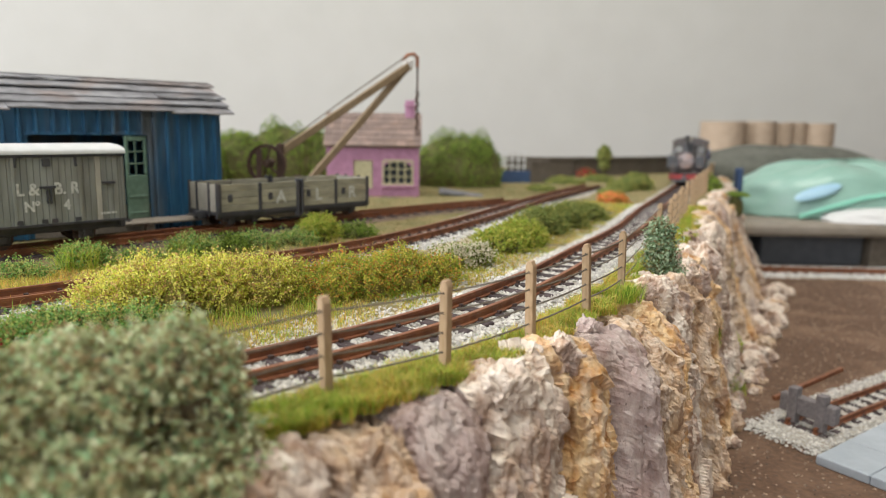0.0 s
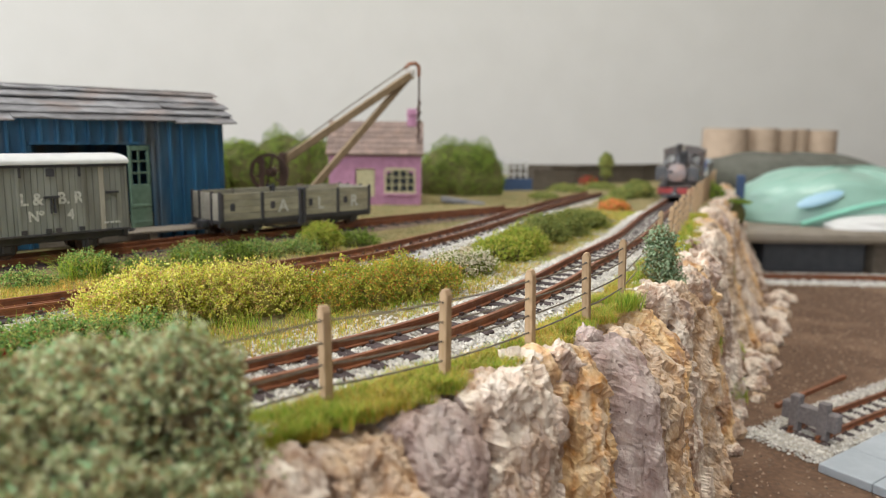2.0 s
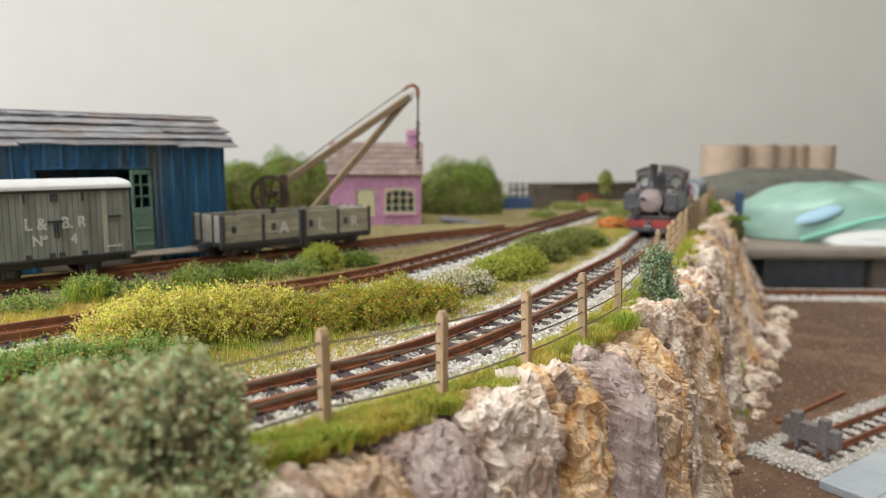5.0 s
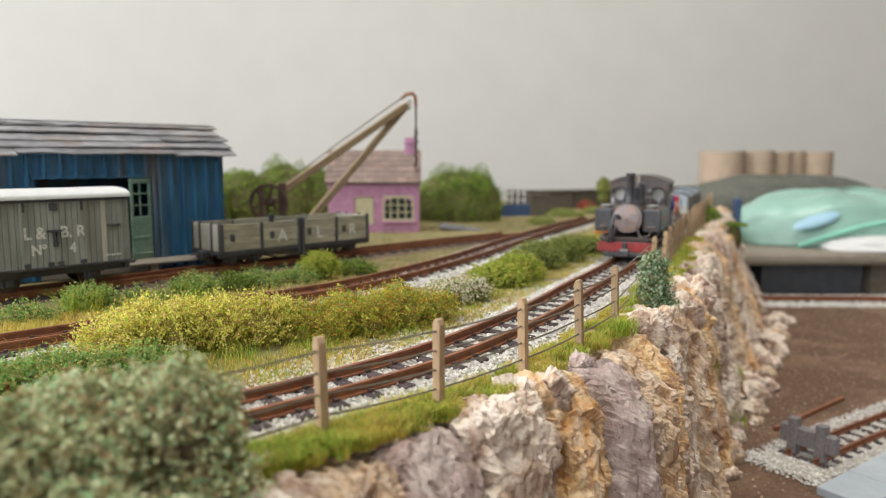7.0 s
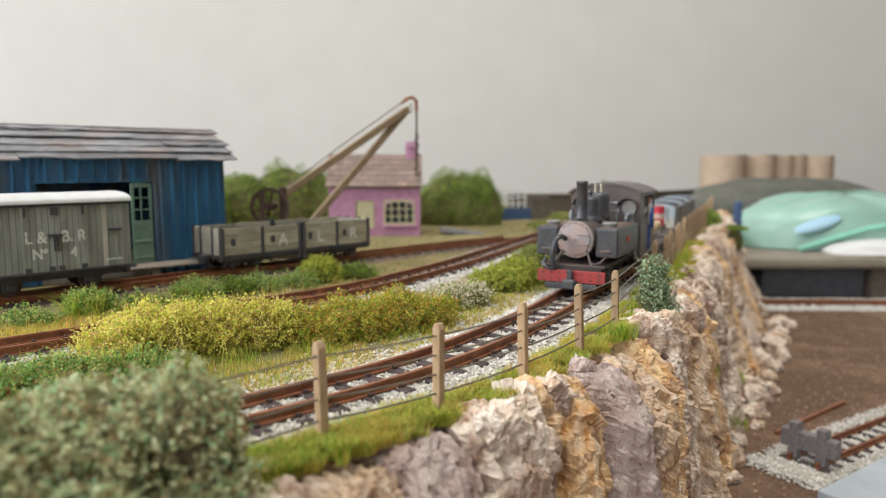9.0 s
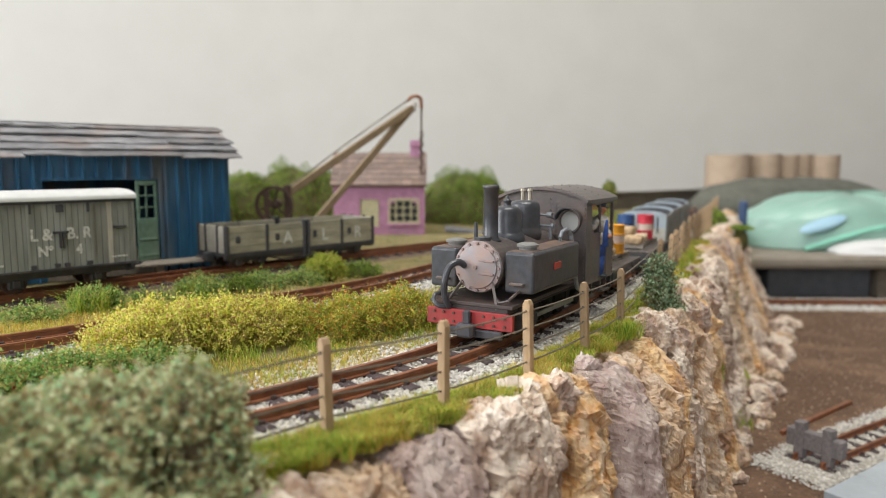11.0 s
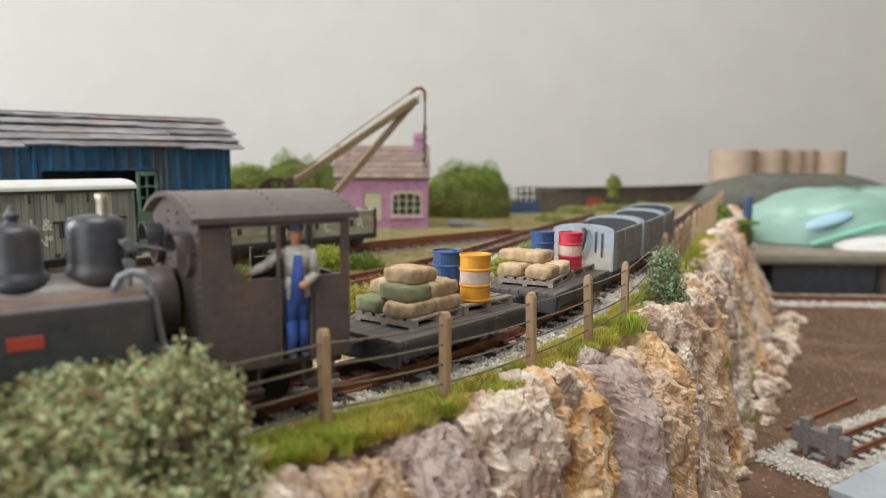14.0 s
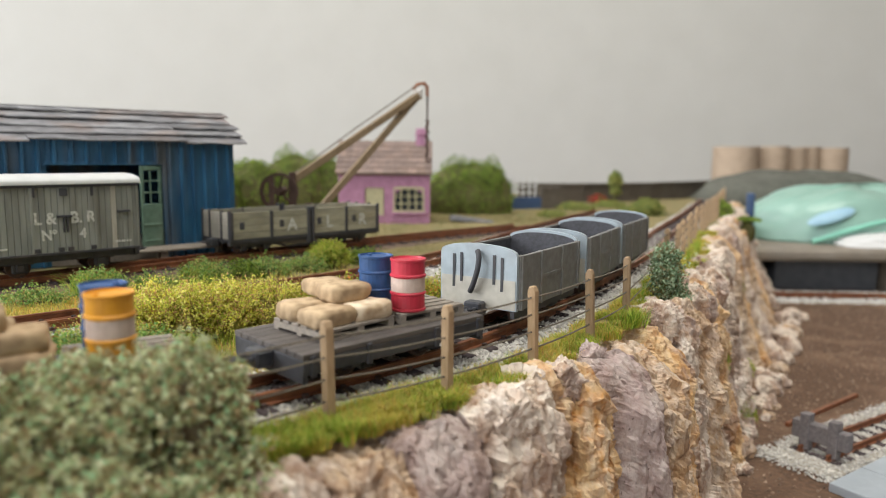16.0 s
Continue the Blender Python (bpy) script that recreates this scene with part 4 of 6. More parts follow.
# ---- crane ----
def yard_crane():
    c = thing("yard_crane", "timber derrick crane with a rusty iron winch", "crane", 0, 0, 0)
    part("base", boxes((-92, 330, -0.5, -64, 352, 6, 0.6)), "stone", c, "stone crane base")
    bm = bmesh.new()
    beam(bm, (-77, 340, 6), (-77, 340, 33), 3.2, bevel=0.3)
    beam(bm, (-70, 345, 6), (-70, 345, 18), 3.2, bevel=0.3)
    part("post", bm, "iron", c)
    bm = bmesh.new()
    beam(bm, (-77, 341, 29), (-18.5, 377, 72.5), 3.0, 3.4, bevel=0.3)
    part("jib", bm, "timber", c, "brown timber jib")
    bm = bmesh.new()
    beam(bm, (-70, 345, 9), (-20, 377.5, 71), 2.8, 3.2, bevel=0.3)
    part("strut", bm, "timber", c, "pale timber strut")
    bm = bmesh.new()
    lathe(bm, [(7.6, -0.9), (9.2, -0.9), (9.2, 0.9), (7.6, 0.9), (7.6, -0.9)], (-83, 338, 23.5), 36, "y")
    rod(bm, (-83, 335, 23.5), (-83, 345, 23.5), 1.4)
    wheel = part("winch_wheel", bm, "iron", c, "rusty spoked winch wheel")
    for q in range(6):
        a = q * math.pi / 3 + 0.3
        bm = bmesh.new()
        beam(bm, (-83, 338, 23.5), (-83 + 8.2 * math.cos(a), 338, 23.5 + 8.2 * math.sin(a)), 0.9)
        part("spoke", bm, "iron", wheel)
    bm = bmesh.new()
    rod(bm, (-83, 340.5, 23.5), (-83, 346, 23.5), 2.2, seg=16)
    box(bm, -90, 346, 6, -87.5, 347.5, 30)
    part("drum", bm, "iron", c)
    bm = bmesh.new()
    box(bm, -21, 376, 70, -16.5, 379, 76, 0.8)
    part("head", bm, "pale_iron", c, "pale cast jib head")
    bm = bmesh.new()
    tube(bm, [(-21.5, 377, 75.5), (-19, 377.6, 78), (-16, 378.6, 78.6), (-14.2, 379, 77), (-14, 379, 72)], 1.0)
    part("sheave_strap", bm, "rust", c, "rusty iron strap")
    bm = bmesh.new()
    tube(bm, [(-79, 338, 30), (-50, 356, 53.5), (-20, 377, 77)], 0.35)
    part("rope", bm, "wire", c)
    bm = bmesh.new()
    rod(bm, (-14, 379, 75), (-14, 379, 60), 0.5)
    for i in range(13):
        lathe(bm, [(0.3, -0.9), (1.15, 0), (0.3, 0.9)], (-14 + 0.35 * math.sin(i * 2), 379, 59.5 - i * 1.5), 8)
    tube(bm, [(-14, 379, 41), (-14.4, 379, 39), (-13.4, 379, 37.6), (-12.2, 379, 38.6), (-12.4, 379, 40)], 0.6)
    part("chain", bm, "iron", c, "dark hanging chain and hook")


yard_crane()


# ---- pink cottage ----
def cottage():
    h = thing("pink_cottage", "small pink plastered cottage with a brown tiled roof", "house", -70, 433, -0.6, 2)
    W, D, H = 56, 34, 30.5
    part("wall", boxes((0, 0, 0, 16, 2, H), (28, 0, 0, 34, 2, H), (52, 0, 0, W, 2, H), (16, 0, 0, 28, 2, 5), (16, 0, 22, 28, 2, H), (34, 0, 0, 52, 2, 8), (34, 0, 22, 52, 2, H)), "pink", h)
    for x in (0, W - 2):
        bm = bmesh.new()
        prism(bm, [(2, 0), (D, 0), (D, H), (D / 2, H + 19), (2, H + 1.5)], x, x + 2, "x")
        part("gable", bm, "pink", h)
    part("back_wall", boxes((2, D - 2, 0, W - 2, D, H)), "pink", h)
    part("chimney", boxes((W - 9, D / 2 - 3, H + 12, W - 3, D / 2 + 3, H + 28, 0.4), (W - 9.6, D / 2 - 3.6, H + 24, W - 2.4, D / 2 + 3.6, H + 25.4, 0.3)), "pink", h, "pink chimney")
    for c in range(6):
        x = -1.5
        while x < W + 1:
            w = 4.9
            y0, y1 = -2.5 + c * 3.25, -2.5 + c * 3.25 + 3.9
            z0, z1 = H - 0.6 + (y0 + 2.5) * 1.0, H - 0.6 + (y1 + 2.5) * 1.0
            bm = bmesh.new()
            vs = [(x + 0.05, y0, z0 + 0.7), (x + w - 0.05, y0, z0 + 0.7), (x + w - 0.05, y1, z1 + 0.1), (x + 0.05, y1, z1 + 0.1)]
            lo, hi = [bm.verts.new(v) for v in vs], [bm.verts.new((v[0], v[1] - 0.3, v[2] + 0.5)) for v in vs]
            bm.faces.new(hi)
            for k in range(4):
                bm.faces.new((lo[k], lo[(k + 1) % 4], hi[(k + 1) % 4], hi[k]))
            bmesh.ops.recalc_face_normals(bm, faces=bm.faces)
            part("roof_tile", bm, "cottage_roof", h)
            x += w
    bm = bmesh.new()
    prism(bm, [(-1.5, H - 0.8), (D / 2, H + 18), (D + 1.5, H - 0.8), (D + 1.5, H + 0.4), (D / 2, H + 19.4), (-1.5, H + 0.2)], -0.8, W + 0.8, "x")
    part("roof", bm, "cottage_roof", h)
    part("door", boxes((16.4, 0.6, 5, 27.6, 1.4, 22, 0.1)), "cream", h, "cream blocked panel")
    win = part("window", boxes((34, 0.9, 8, 52, 1.4, 22)), "glass", h, "arched cream-framed window")
    bm = boxes((33.2, -0.6, 7.2, 52.8, 0.6, 8.4), (33.6, -0.3, 8.4, 34.6, 0.7, 22), (51.4, -0.3, 8.4, 52.4, 0.7, 22), (34.6, -0.3, 21.2, 51.4, 0.7, 22.6))
    for x in (38.2, 42.8, 47.4):
        box(bm, x - 0.36, 0, 8.4, x + 0.36, 0.8, 21.4)
    for z in (12.5, 17):
        box(bm, 34.6, 0.1, z - 0.24, 51.4, 0.75, z + 0.24)
    part("frame", bm, "cream", win)
    bm = bmesh.new()
    for side in (-1, 1):
        prism(bm, [(43 + side * 8.5, 21.3), (43 + side * 8.5, 17.2), (43 + side * 7.6, 19.4), (43 + side * 5.2, 20.7), (43 + side * 2.4, 21.3)], -0.2, 0.7, "y")
    part("arch", bm, "pink", win)
    part("sill", boxes((33, -1.6, 5.8, 53, 0.2, 7.2, 0.2)), "pink", win)


cottage()


# ---- plants ----
def foliage(name, mat, shape, count, leaf, parent=None, label="", seed=1, up=0.2):
    """A crown of many small two-sided leaves; shape() gives a place and an outward way."""
    rnd = random.Random(seed)
    verts, faces = [], []
    for _ in range(count):
        p, d = shape(rnd)
        d = (d + Vector((rnd.uniform(-1, 1), rnd.uniform(-1, 1), rnd.uniform(-1, 1) + up)) * 0.9).normalized()
        a = d.cross(Vector((rnd.uniform(-1, 1), rnd.uniform(-1, 1), rnd.uniform(-1, 1)))).normalized()
        b = d.cross(a)
        r, i = leaf * rnd.uniform(0.5, 1.3), len(verts)
        bend = d * r * 0.45
        for v in (p + a * r - bend, p + b * r * 0.6 + bend * 0.3, p - a * r - bend, p - b * r * 0.6 + bend * 0.3):
            verts.append(v * K)
        faces += [(i, i + 1, i + 3), (i + 1, i + 2, i + 3)]
    me = bpy.data.meshes.new(name)
    me.from_pydata(verts, [], faces)
    me.materials.append(M[mat])
    ob = new(name, me)
    ob.parent = parent
    if label:
        ob["label"] = label
    return ob


def sprigs(name, mat, lobes, count, per, leaf, reach, parent, seed, stem="moss", lift=0.6):
    """A loose crown of curved twigs, each set with small leaves towards its tip."""
    rnd = random.Random(seed)
    verts, faces, slots = [], [], []
    weights = [l[3] * l[4] + l[3] * l[5] for l in lobes]
    for _ in range(count):
        x, y, z, rx, ry, rz = rnd.choices(lobes, weights)[0]
        d = Vector((rnd.gauss(0, 1), rnd.gauss(0, 1), rnd.gauss(0, 1))).normalized()
        if d.z < -0.3:
            d.z = -d.z
        k = (0.8 + 0.16 * rnd.random()) * (1 + 0.3 * noise.noise(Vector((d.x * 2.3 + x, d.y * 2.3 + y, d.z * 2.3))))
        p = Vector((x + d.x * rx * k, y + d.y * ry * k, max(-0.4, z + d.z * rz * k)))
        way = (d + Vector((rnd.uniform(-0.5, 0.5), rnd.uniform(-0.5, 0.5), lift + rnd.uniform(-0.3, 0.4)))).normalized()
        length = reach * rnd.choice((0.5, 0.7, 0.9, 1.0, 1.5))
        curl = Vector((rnd.uniform(-1, 1), rnd.uniform(-1, 1), rnd.uniform(-0.4, 0.5))) * length * 0.25
        side = way.cross(Vector((0.3, 0.2, 1))).normalized() * 0.09
        tip, i = p + way * length + curl, len(verts)
        verts += [(p - side) * K, (p + side) * K, tip * K]
        faces.append((i, i + 1, i + 2))
        slots.append(1)
        for q in range(per):
            f = 0.15 + 0.9 * (q + rnd.random()) / per
            at = p + way * length * f + curl * f * f + Vector((rnd.gauss(0, 1), rnd.gauss(0, 1), rnd.gauss(0, 1))) * leaf * (1.5 - 0.8 * f)
            a = Vector((rnd.gauss(0, 1), rnd.gauss(0, 1), rnd.gauss(0, 1))).normalized()
            b = a.cross(Vector((rnd.gauss(0, 1), rnd.gauss(0, 1), rnd.gauss(0, 1)))).normalized()
            r, i = leaf * rnd.uniform(0.6, 1.4), len(verts)
            n = a.cross(b) * r * 0.3
            verts += [(at + a * r) * K, (at + b * r * 0.6 + n) * K, (at - a * r) * K, (at - b * r * 0.6 + n) * K]
            faces += [(i, i + 1, i + 3), (i + 1, i + 2, i + 3)]
            slots += [0, 0]
    me = bpy.data.meshes.new(name)
    me.from_pydata(verts, [], faces)
    me.materials.append(M[mat])
    me.materials.append(M[stem])
    me.polygons.foreach_set("material_index", slots)
    ob = new(name, me)
    ob.parent = parent
    return ob


def lump(lobes, thick=0.3):
    """Leaves near the skin of several uneven lobes (x, y, z, rx, ry, rz)."""
    weights = [l[3] * l[4] + l[3] * l[5] for l in lobes]

    def shape(rnd):
        x, y, z, rx, ry, rz = rnd.choices(lobes, weights)[0]
        d = Vector((rnd.gauss(0, 1), rnd.gauss(0, 1), rnd.gauss(0, 1))).normalized()
        if d.z < -0.35:
            d.z = -d.z
        k = (1 - thick * rnd.random() ** 1.5) * (1 + 0.28 * noise.noise(Vector((d.x * 2.3 + x, d.y * 2.3 + y, d.z * 2.3))) + 0.12 * noise.noise(Vector((d.x * 6 + x, d.y * 6 + y, d.z * 6))))
        return Vector((x + d.x * rx * k, y + d.y * ry * k, max(-0.5, z + d.z * rz * k))), d
    return shape


def bush(label, mat, lobes, count, leaf, seed, category="bush", stems=3, twig=None, core=0.75):
    x, y = lobes[0][0], lobes[0][1]
    b = thing("bush", label, category, x, y, -0.6)
    lob = [(a - x, c - y, z, rx, ry, rz) for a, c, z, rx, ry, rz in lobes]
    if twig:
        sprigs("crown", mat, lob, count, twig[0], leaf, twig[1], b, seed, "bark" if mat == "olive" else "straw_core" if mat in ("yellow", "orange") else "moss")
    else:
        foliage("crown", mat, lump(lob), count, leaf, b, "", seed)
    rnd = random.Random(seed)
    bm = bmesh.new()
    for l in lob:
        for _ in range(stems):
            tip = (l[0] + rnd.uniform(-0.6, 0.6) * l[3], l[1] + rnd.uniform(-0.6, 0.6) * l[4], l[2] + l[5] * 0.75)
            tube(bm, [(l[0] * 0.9, l[1] * 0.9, -1), (l[0] * 0.95 + rnd.uniform(-1, 1), l[1] * 0.95, l[2] * 0.6), tip], 0.28, 5)
        # Filler ball in each lobe; its colour sets how dark the leaf gaps read.
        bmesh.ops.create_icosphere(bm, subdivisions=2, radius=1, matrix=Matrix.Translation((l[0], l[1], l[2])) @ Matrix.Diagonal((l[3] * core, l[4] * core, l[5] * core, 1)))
    tagged(part("stem_tangle", bm, "bark" if mat == "olive" else "straw_core" if mat in ("yellow", "orange") else "moss", b, "stems and filler balls inside the crown"), kind="stuff")
    return b


M["straw_core"] = material("straw_core", (0.34, 0.3, 0.07), (0.24, 0.22, 0.05), 1.0, 0.95, 0.9, stain=(0.2, 0.14, 0.06), blotch=5, stain_amount=0.7)
# Dark colour for stems and filler balls, darkening the gaps between leaves.
M["moss"] = material("dark_core_and_stem", (0.09, 0.1, 0.025), (0.14, 0.13, 0.045), 1.0, 0.95, 0.9, stain=(0.1, 0.07, 0.035), blotch=5, stain_amount=0.7)
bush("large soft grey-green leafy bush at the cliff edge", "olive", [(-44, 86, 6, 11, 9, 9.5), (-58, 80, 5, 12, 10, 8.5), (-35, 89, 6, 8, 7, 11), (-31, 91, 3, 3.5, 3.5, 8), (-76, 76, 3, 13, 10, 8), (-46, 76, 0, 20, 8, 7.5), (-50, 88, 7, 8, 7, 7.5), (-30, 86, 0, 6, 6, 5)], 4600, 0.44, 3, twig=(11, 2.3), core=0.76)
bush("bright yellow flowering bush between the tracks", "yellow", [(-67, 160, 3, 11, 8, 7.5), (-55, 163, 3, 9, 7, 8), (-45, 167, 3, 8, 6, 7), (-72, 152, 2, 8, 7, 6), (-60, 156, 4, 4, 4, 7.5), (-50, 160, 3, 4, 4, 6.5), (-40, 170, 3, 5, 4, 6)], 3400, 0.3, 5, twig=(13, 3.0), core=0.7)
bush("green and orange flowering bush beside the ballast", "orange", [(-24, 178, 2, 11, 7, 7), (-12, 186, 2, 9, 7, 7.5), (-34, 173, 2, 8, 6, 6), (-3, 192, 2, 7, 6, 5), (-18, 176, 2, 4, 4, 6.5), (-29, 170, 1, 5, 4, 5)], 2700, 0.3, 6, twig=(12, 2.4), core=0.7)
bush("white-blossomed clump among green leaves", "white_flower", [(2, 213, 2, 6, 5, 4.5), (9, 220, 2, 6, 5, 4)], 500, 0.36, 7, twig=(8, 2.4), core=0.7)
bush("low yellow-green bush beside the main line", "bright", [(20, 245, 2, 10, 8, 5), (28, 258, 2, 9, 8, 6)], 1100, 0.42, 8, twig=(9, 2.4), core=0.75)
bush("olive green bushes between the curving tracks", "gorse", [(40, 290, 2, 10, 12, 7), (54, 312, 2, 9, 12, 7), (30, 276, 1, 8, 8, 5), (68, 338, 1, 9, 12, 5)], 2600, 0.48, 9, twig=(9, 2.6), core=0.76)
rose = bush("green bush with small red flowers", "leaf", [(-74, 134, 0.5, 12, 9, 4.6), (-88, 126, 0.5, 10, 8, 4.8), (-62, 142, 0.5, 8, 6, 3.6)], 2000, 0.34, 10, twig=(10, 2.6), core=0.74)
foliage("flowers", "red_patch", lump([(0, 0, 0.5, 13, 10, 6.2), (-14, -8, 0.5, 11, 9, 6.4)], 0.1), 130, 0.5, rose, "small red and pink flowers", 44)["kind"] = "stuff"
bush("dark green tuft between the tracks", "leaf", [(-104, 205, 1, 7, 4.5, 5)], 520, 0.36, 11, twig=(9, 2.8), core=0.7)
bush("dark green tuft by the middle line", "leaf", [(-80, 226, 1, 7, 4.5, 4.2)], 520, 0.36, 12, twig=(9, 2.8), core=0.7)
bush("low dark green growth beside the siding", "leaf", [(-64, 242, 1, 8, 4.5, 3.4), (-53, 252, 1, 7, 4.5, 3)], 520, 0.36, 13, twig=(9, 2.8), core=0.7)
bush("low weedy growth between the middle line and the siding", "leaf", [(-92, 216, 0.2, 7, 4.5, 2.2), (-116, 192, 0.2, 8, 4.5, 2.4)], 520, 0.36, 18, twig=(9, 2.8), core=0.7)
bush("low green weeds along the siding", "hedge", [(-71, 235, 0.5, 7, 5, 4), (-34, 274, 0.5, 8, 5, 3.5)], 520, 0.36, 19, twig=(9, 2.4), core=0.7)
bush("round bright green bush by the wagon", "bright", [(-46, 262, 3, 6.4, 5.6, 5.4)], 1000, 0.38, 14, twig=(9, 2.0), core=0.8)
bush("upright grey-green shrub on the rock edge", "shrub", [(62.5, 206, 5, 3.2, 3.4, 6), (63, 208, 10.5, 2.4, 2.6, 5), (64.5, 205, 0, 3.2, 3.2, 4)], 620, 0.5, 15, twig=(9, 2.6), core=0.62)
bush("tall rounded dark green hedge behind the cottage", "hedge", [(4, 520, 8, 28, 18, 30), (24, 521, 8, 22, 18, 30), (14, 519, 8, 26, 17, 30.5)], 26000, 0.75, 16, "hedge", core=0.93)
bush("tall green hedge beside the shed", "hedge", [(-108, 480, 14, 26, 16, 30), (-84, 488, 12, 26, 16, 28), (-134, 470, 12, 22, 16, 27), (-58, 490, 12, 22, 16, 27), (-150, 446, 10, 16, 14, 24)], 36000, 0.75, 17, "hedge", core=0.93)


def grass(name, label, places, height, seed, mat="grass"):
    rnd = random.Random(seed)
    verts, faces = [], []
    for x, y, z in places:
        i = len(verts)
        h = height * rnd.uniform(0.5, 1.25)
        a, l = rnd.uniform(0, 6.28), rnd.uniform(0.2, 1.2) * h
        w = 0.05 + 0.012 * height
        dx, dy = math.cos(a + 1.57) * w, math.sin(a + 1.57) * w
        ex, ey = math.cos(a) * l, math.sin(a) * l
        verts += [((x - dx) * K, (y - dy) * K, z * K), ((x + dx) * K, (y + dy) * K, z * K), ((x + ex * 0.4 + dx * 0.7) * K, (y + ey * 0.4 + dy * 0.7) * K, (z + h * 0.65) * K), ((x + ex * 0.4 - dx * 0.7) * K, (y + ey * 0.4 - dy * 0.7) * K, (z + h * 0.65) * K), ((x + ex) * K, (y + ey) * K, (z + h * 0.95) * K)]
        faces += [(i, i + 1, i + 2, i + 3), (i + 3, i + 2, i + 4)]
    me = bpy.data.meshes.new(name)
    me.from_pydata(verts, [], faces)
    me.materials.append(M[mat])
    return tagged(new(name, me), label, "grass", kind="stuff")


def verge(s0, s1, o0, o1, n, patch=0.0, seed=1):
    rnd, out = random.Random(seed), []
    while len(out) < n:
        s, o = rnd.uniform(s0, s1), rnd.uniform(o0, o1)
        if o > 20:
            o += 3.0 * noise.noise(Vector((s / 6, seed, 1))) + 1.5 * noise.noise(Vector((s / 2.2, seed, 5)))
        p = MAIN.at(s, o)
        if noise.noise(Vector((p.x / 9, p.y / 9, seed))) > patch:
            out.append((p.x, p.y, -0.7 + 0.4 * rnd.random()))
    return out


def two_tones(places, seed, bias=-0.02):
    """Parts the places into green and golden patches."""
    green, gold = [], []
    rnd = random.Random(seed)
    for p in places:
        (green if noise.noise(Vector((p[0] / 13, p[1] / 13, seed))) + 0.4 * rnd.uniform(-1, 1) > bias else gold).append(p)
    return green, gold


for k, tone in enumerate(("grass", "gold_grass")):
    words = ("green static grass", "golden-brown static grass")[k]
    grass("grass", words + " on the cliff-top verge", two_tones(verge(-40, 330, 14.5, 24.5, 60000, -0.12, 2), 2)[k], 2.3, 21 + k, tone)
    grass("grass", words + " at the near end of the verge", two_tones(verge(-75, 30, 14.0, 23, 34000, -0.5, 5), 5)[k], 2.7, 25 + k, tone)
    grass("grass", words + " beside the main line", two_tones(verge(-60, 330, -44, -13, 42000, -0.25, 3), 7, 0.25)[k], 1.4, 22 + k, tone)


def tuft(x, y, r, h, n, seed, mat="grass"):
    """A clump of long blades that fan outwards."""
    rnd = random.Random(seed)
    grass("grass", "clump of long green blades", [(x + rnd.gauss(0, r * 0.5), y + rnd.gauss(0, r * 0.4), -0.6) for _ in range(n)], h, seed, mat)


for k, (x, y, r, h, n) in enumerate(((-104, 203, 6, 7.5, 420), (-81, 225, 6, 6.5, 360), (-46, 155, 8, 3.6, 160), (-30, 164, 8, 3.2, 150), (-58, 149, 8, 3.6, 160), (-84, 138, 9, 5, 300), (12, 224, 7, 4, 200), (-12, 178, 9, 3.2, 160), (45, 176, 3, 4.5, 260), (47, 179, 3, 4, 200))):
    tuft(x, y, r, h, n, 60 + k)
grass("grass", "long straw blades strewn over the rough ground", two_tones([(p.x, p.y, -0.5) for p in (LOOP.at(random.uniform(-60, 120), random.uniform(-34, 24)) for _ in range(2600))], 3)[1], 3.6, 71, "gold_grass")
grass("grass", "rough golden weeds between the middle line and the siding", [(p.x, p.y, -0.6) for p in (LOOP.at(random.uniform(-60, 72), random.uniform(-34, -11.5)) for _ in range(15000))], 1.9, 23, "gold_grass")
grass("grass", "sparse dry weeds where the tracks draw together", [(p.x, p.y, -0.7) for p in (LOOP.at(random.uniform(60, 240), random.uniform(-34, -13)) for _ in range(3500))], 1.3, 29, "dry_grass")
grass("grass", "rough grass around the cottage and crane", [(random.uniform(-150, 90), random.uniform(330, 520), -0.8) for _ in range(14000)], 2.2, 24, "dry_grass")


def hewn(bm, rx, ry, rz, rnd, cuts=11, level=4):
    """A rough block: a ball cut by random planes, then chipped."""
    bmesh.ops.create_icosphere(bm, subdivisions=level, radius=1)
    planes = []
    for _ in range(cuts):
        d = Vector((rnd.gauss(0, 1), rnd.gauss(0, 1), rnd.gauss(0, 1))).normalized()
        planes.append((d, rnd.uniform(0.66, 0.95)))
    sh = Vector((rnd.uniform(0, 50), rnd.uniform(0, 50), 0))
    for v in bm.verts:
        q = v.co.normalized()
        k = min([1.05] + [h / q.dot(d) for d, h in planes if q.dot(d) > 0.1])
        p = Vector((q.x * rx, q.y * ry, q.z * rz)) * k
        v.co = p + q * (0.8 * chips(p + sh * 7, 2.6, 2) + 0.5 * chips(p + sh * 7, 1.4, 4) - 0.6 * crack(p + sh * 7, 4.0) + 0.28 * noise.noise(p * 0.8 + sh) + 0.16 * noise.noise(p * 2.2 + sh))
    return bm


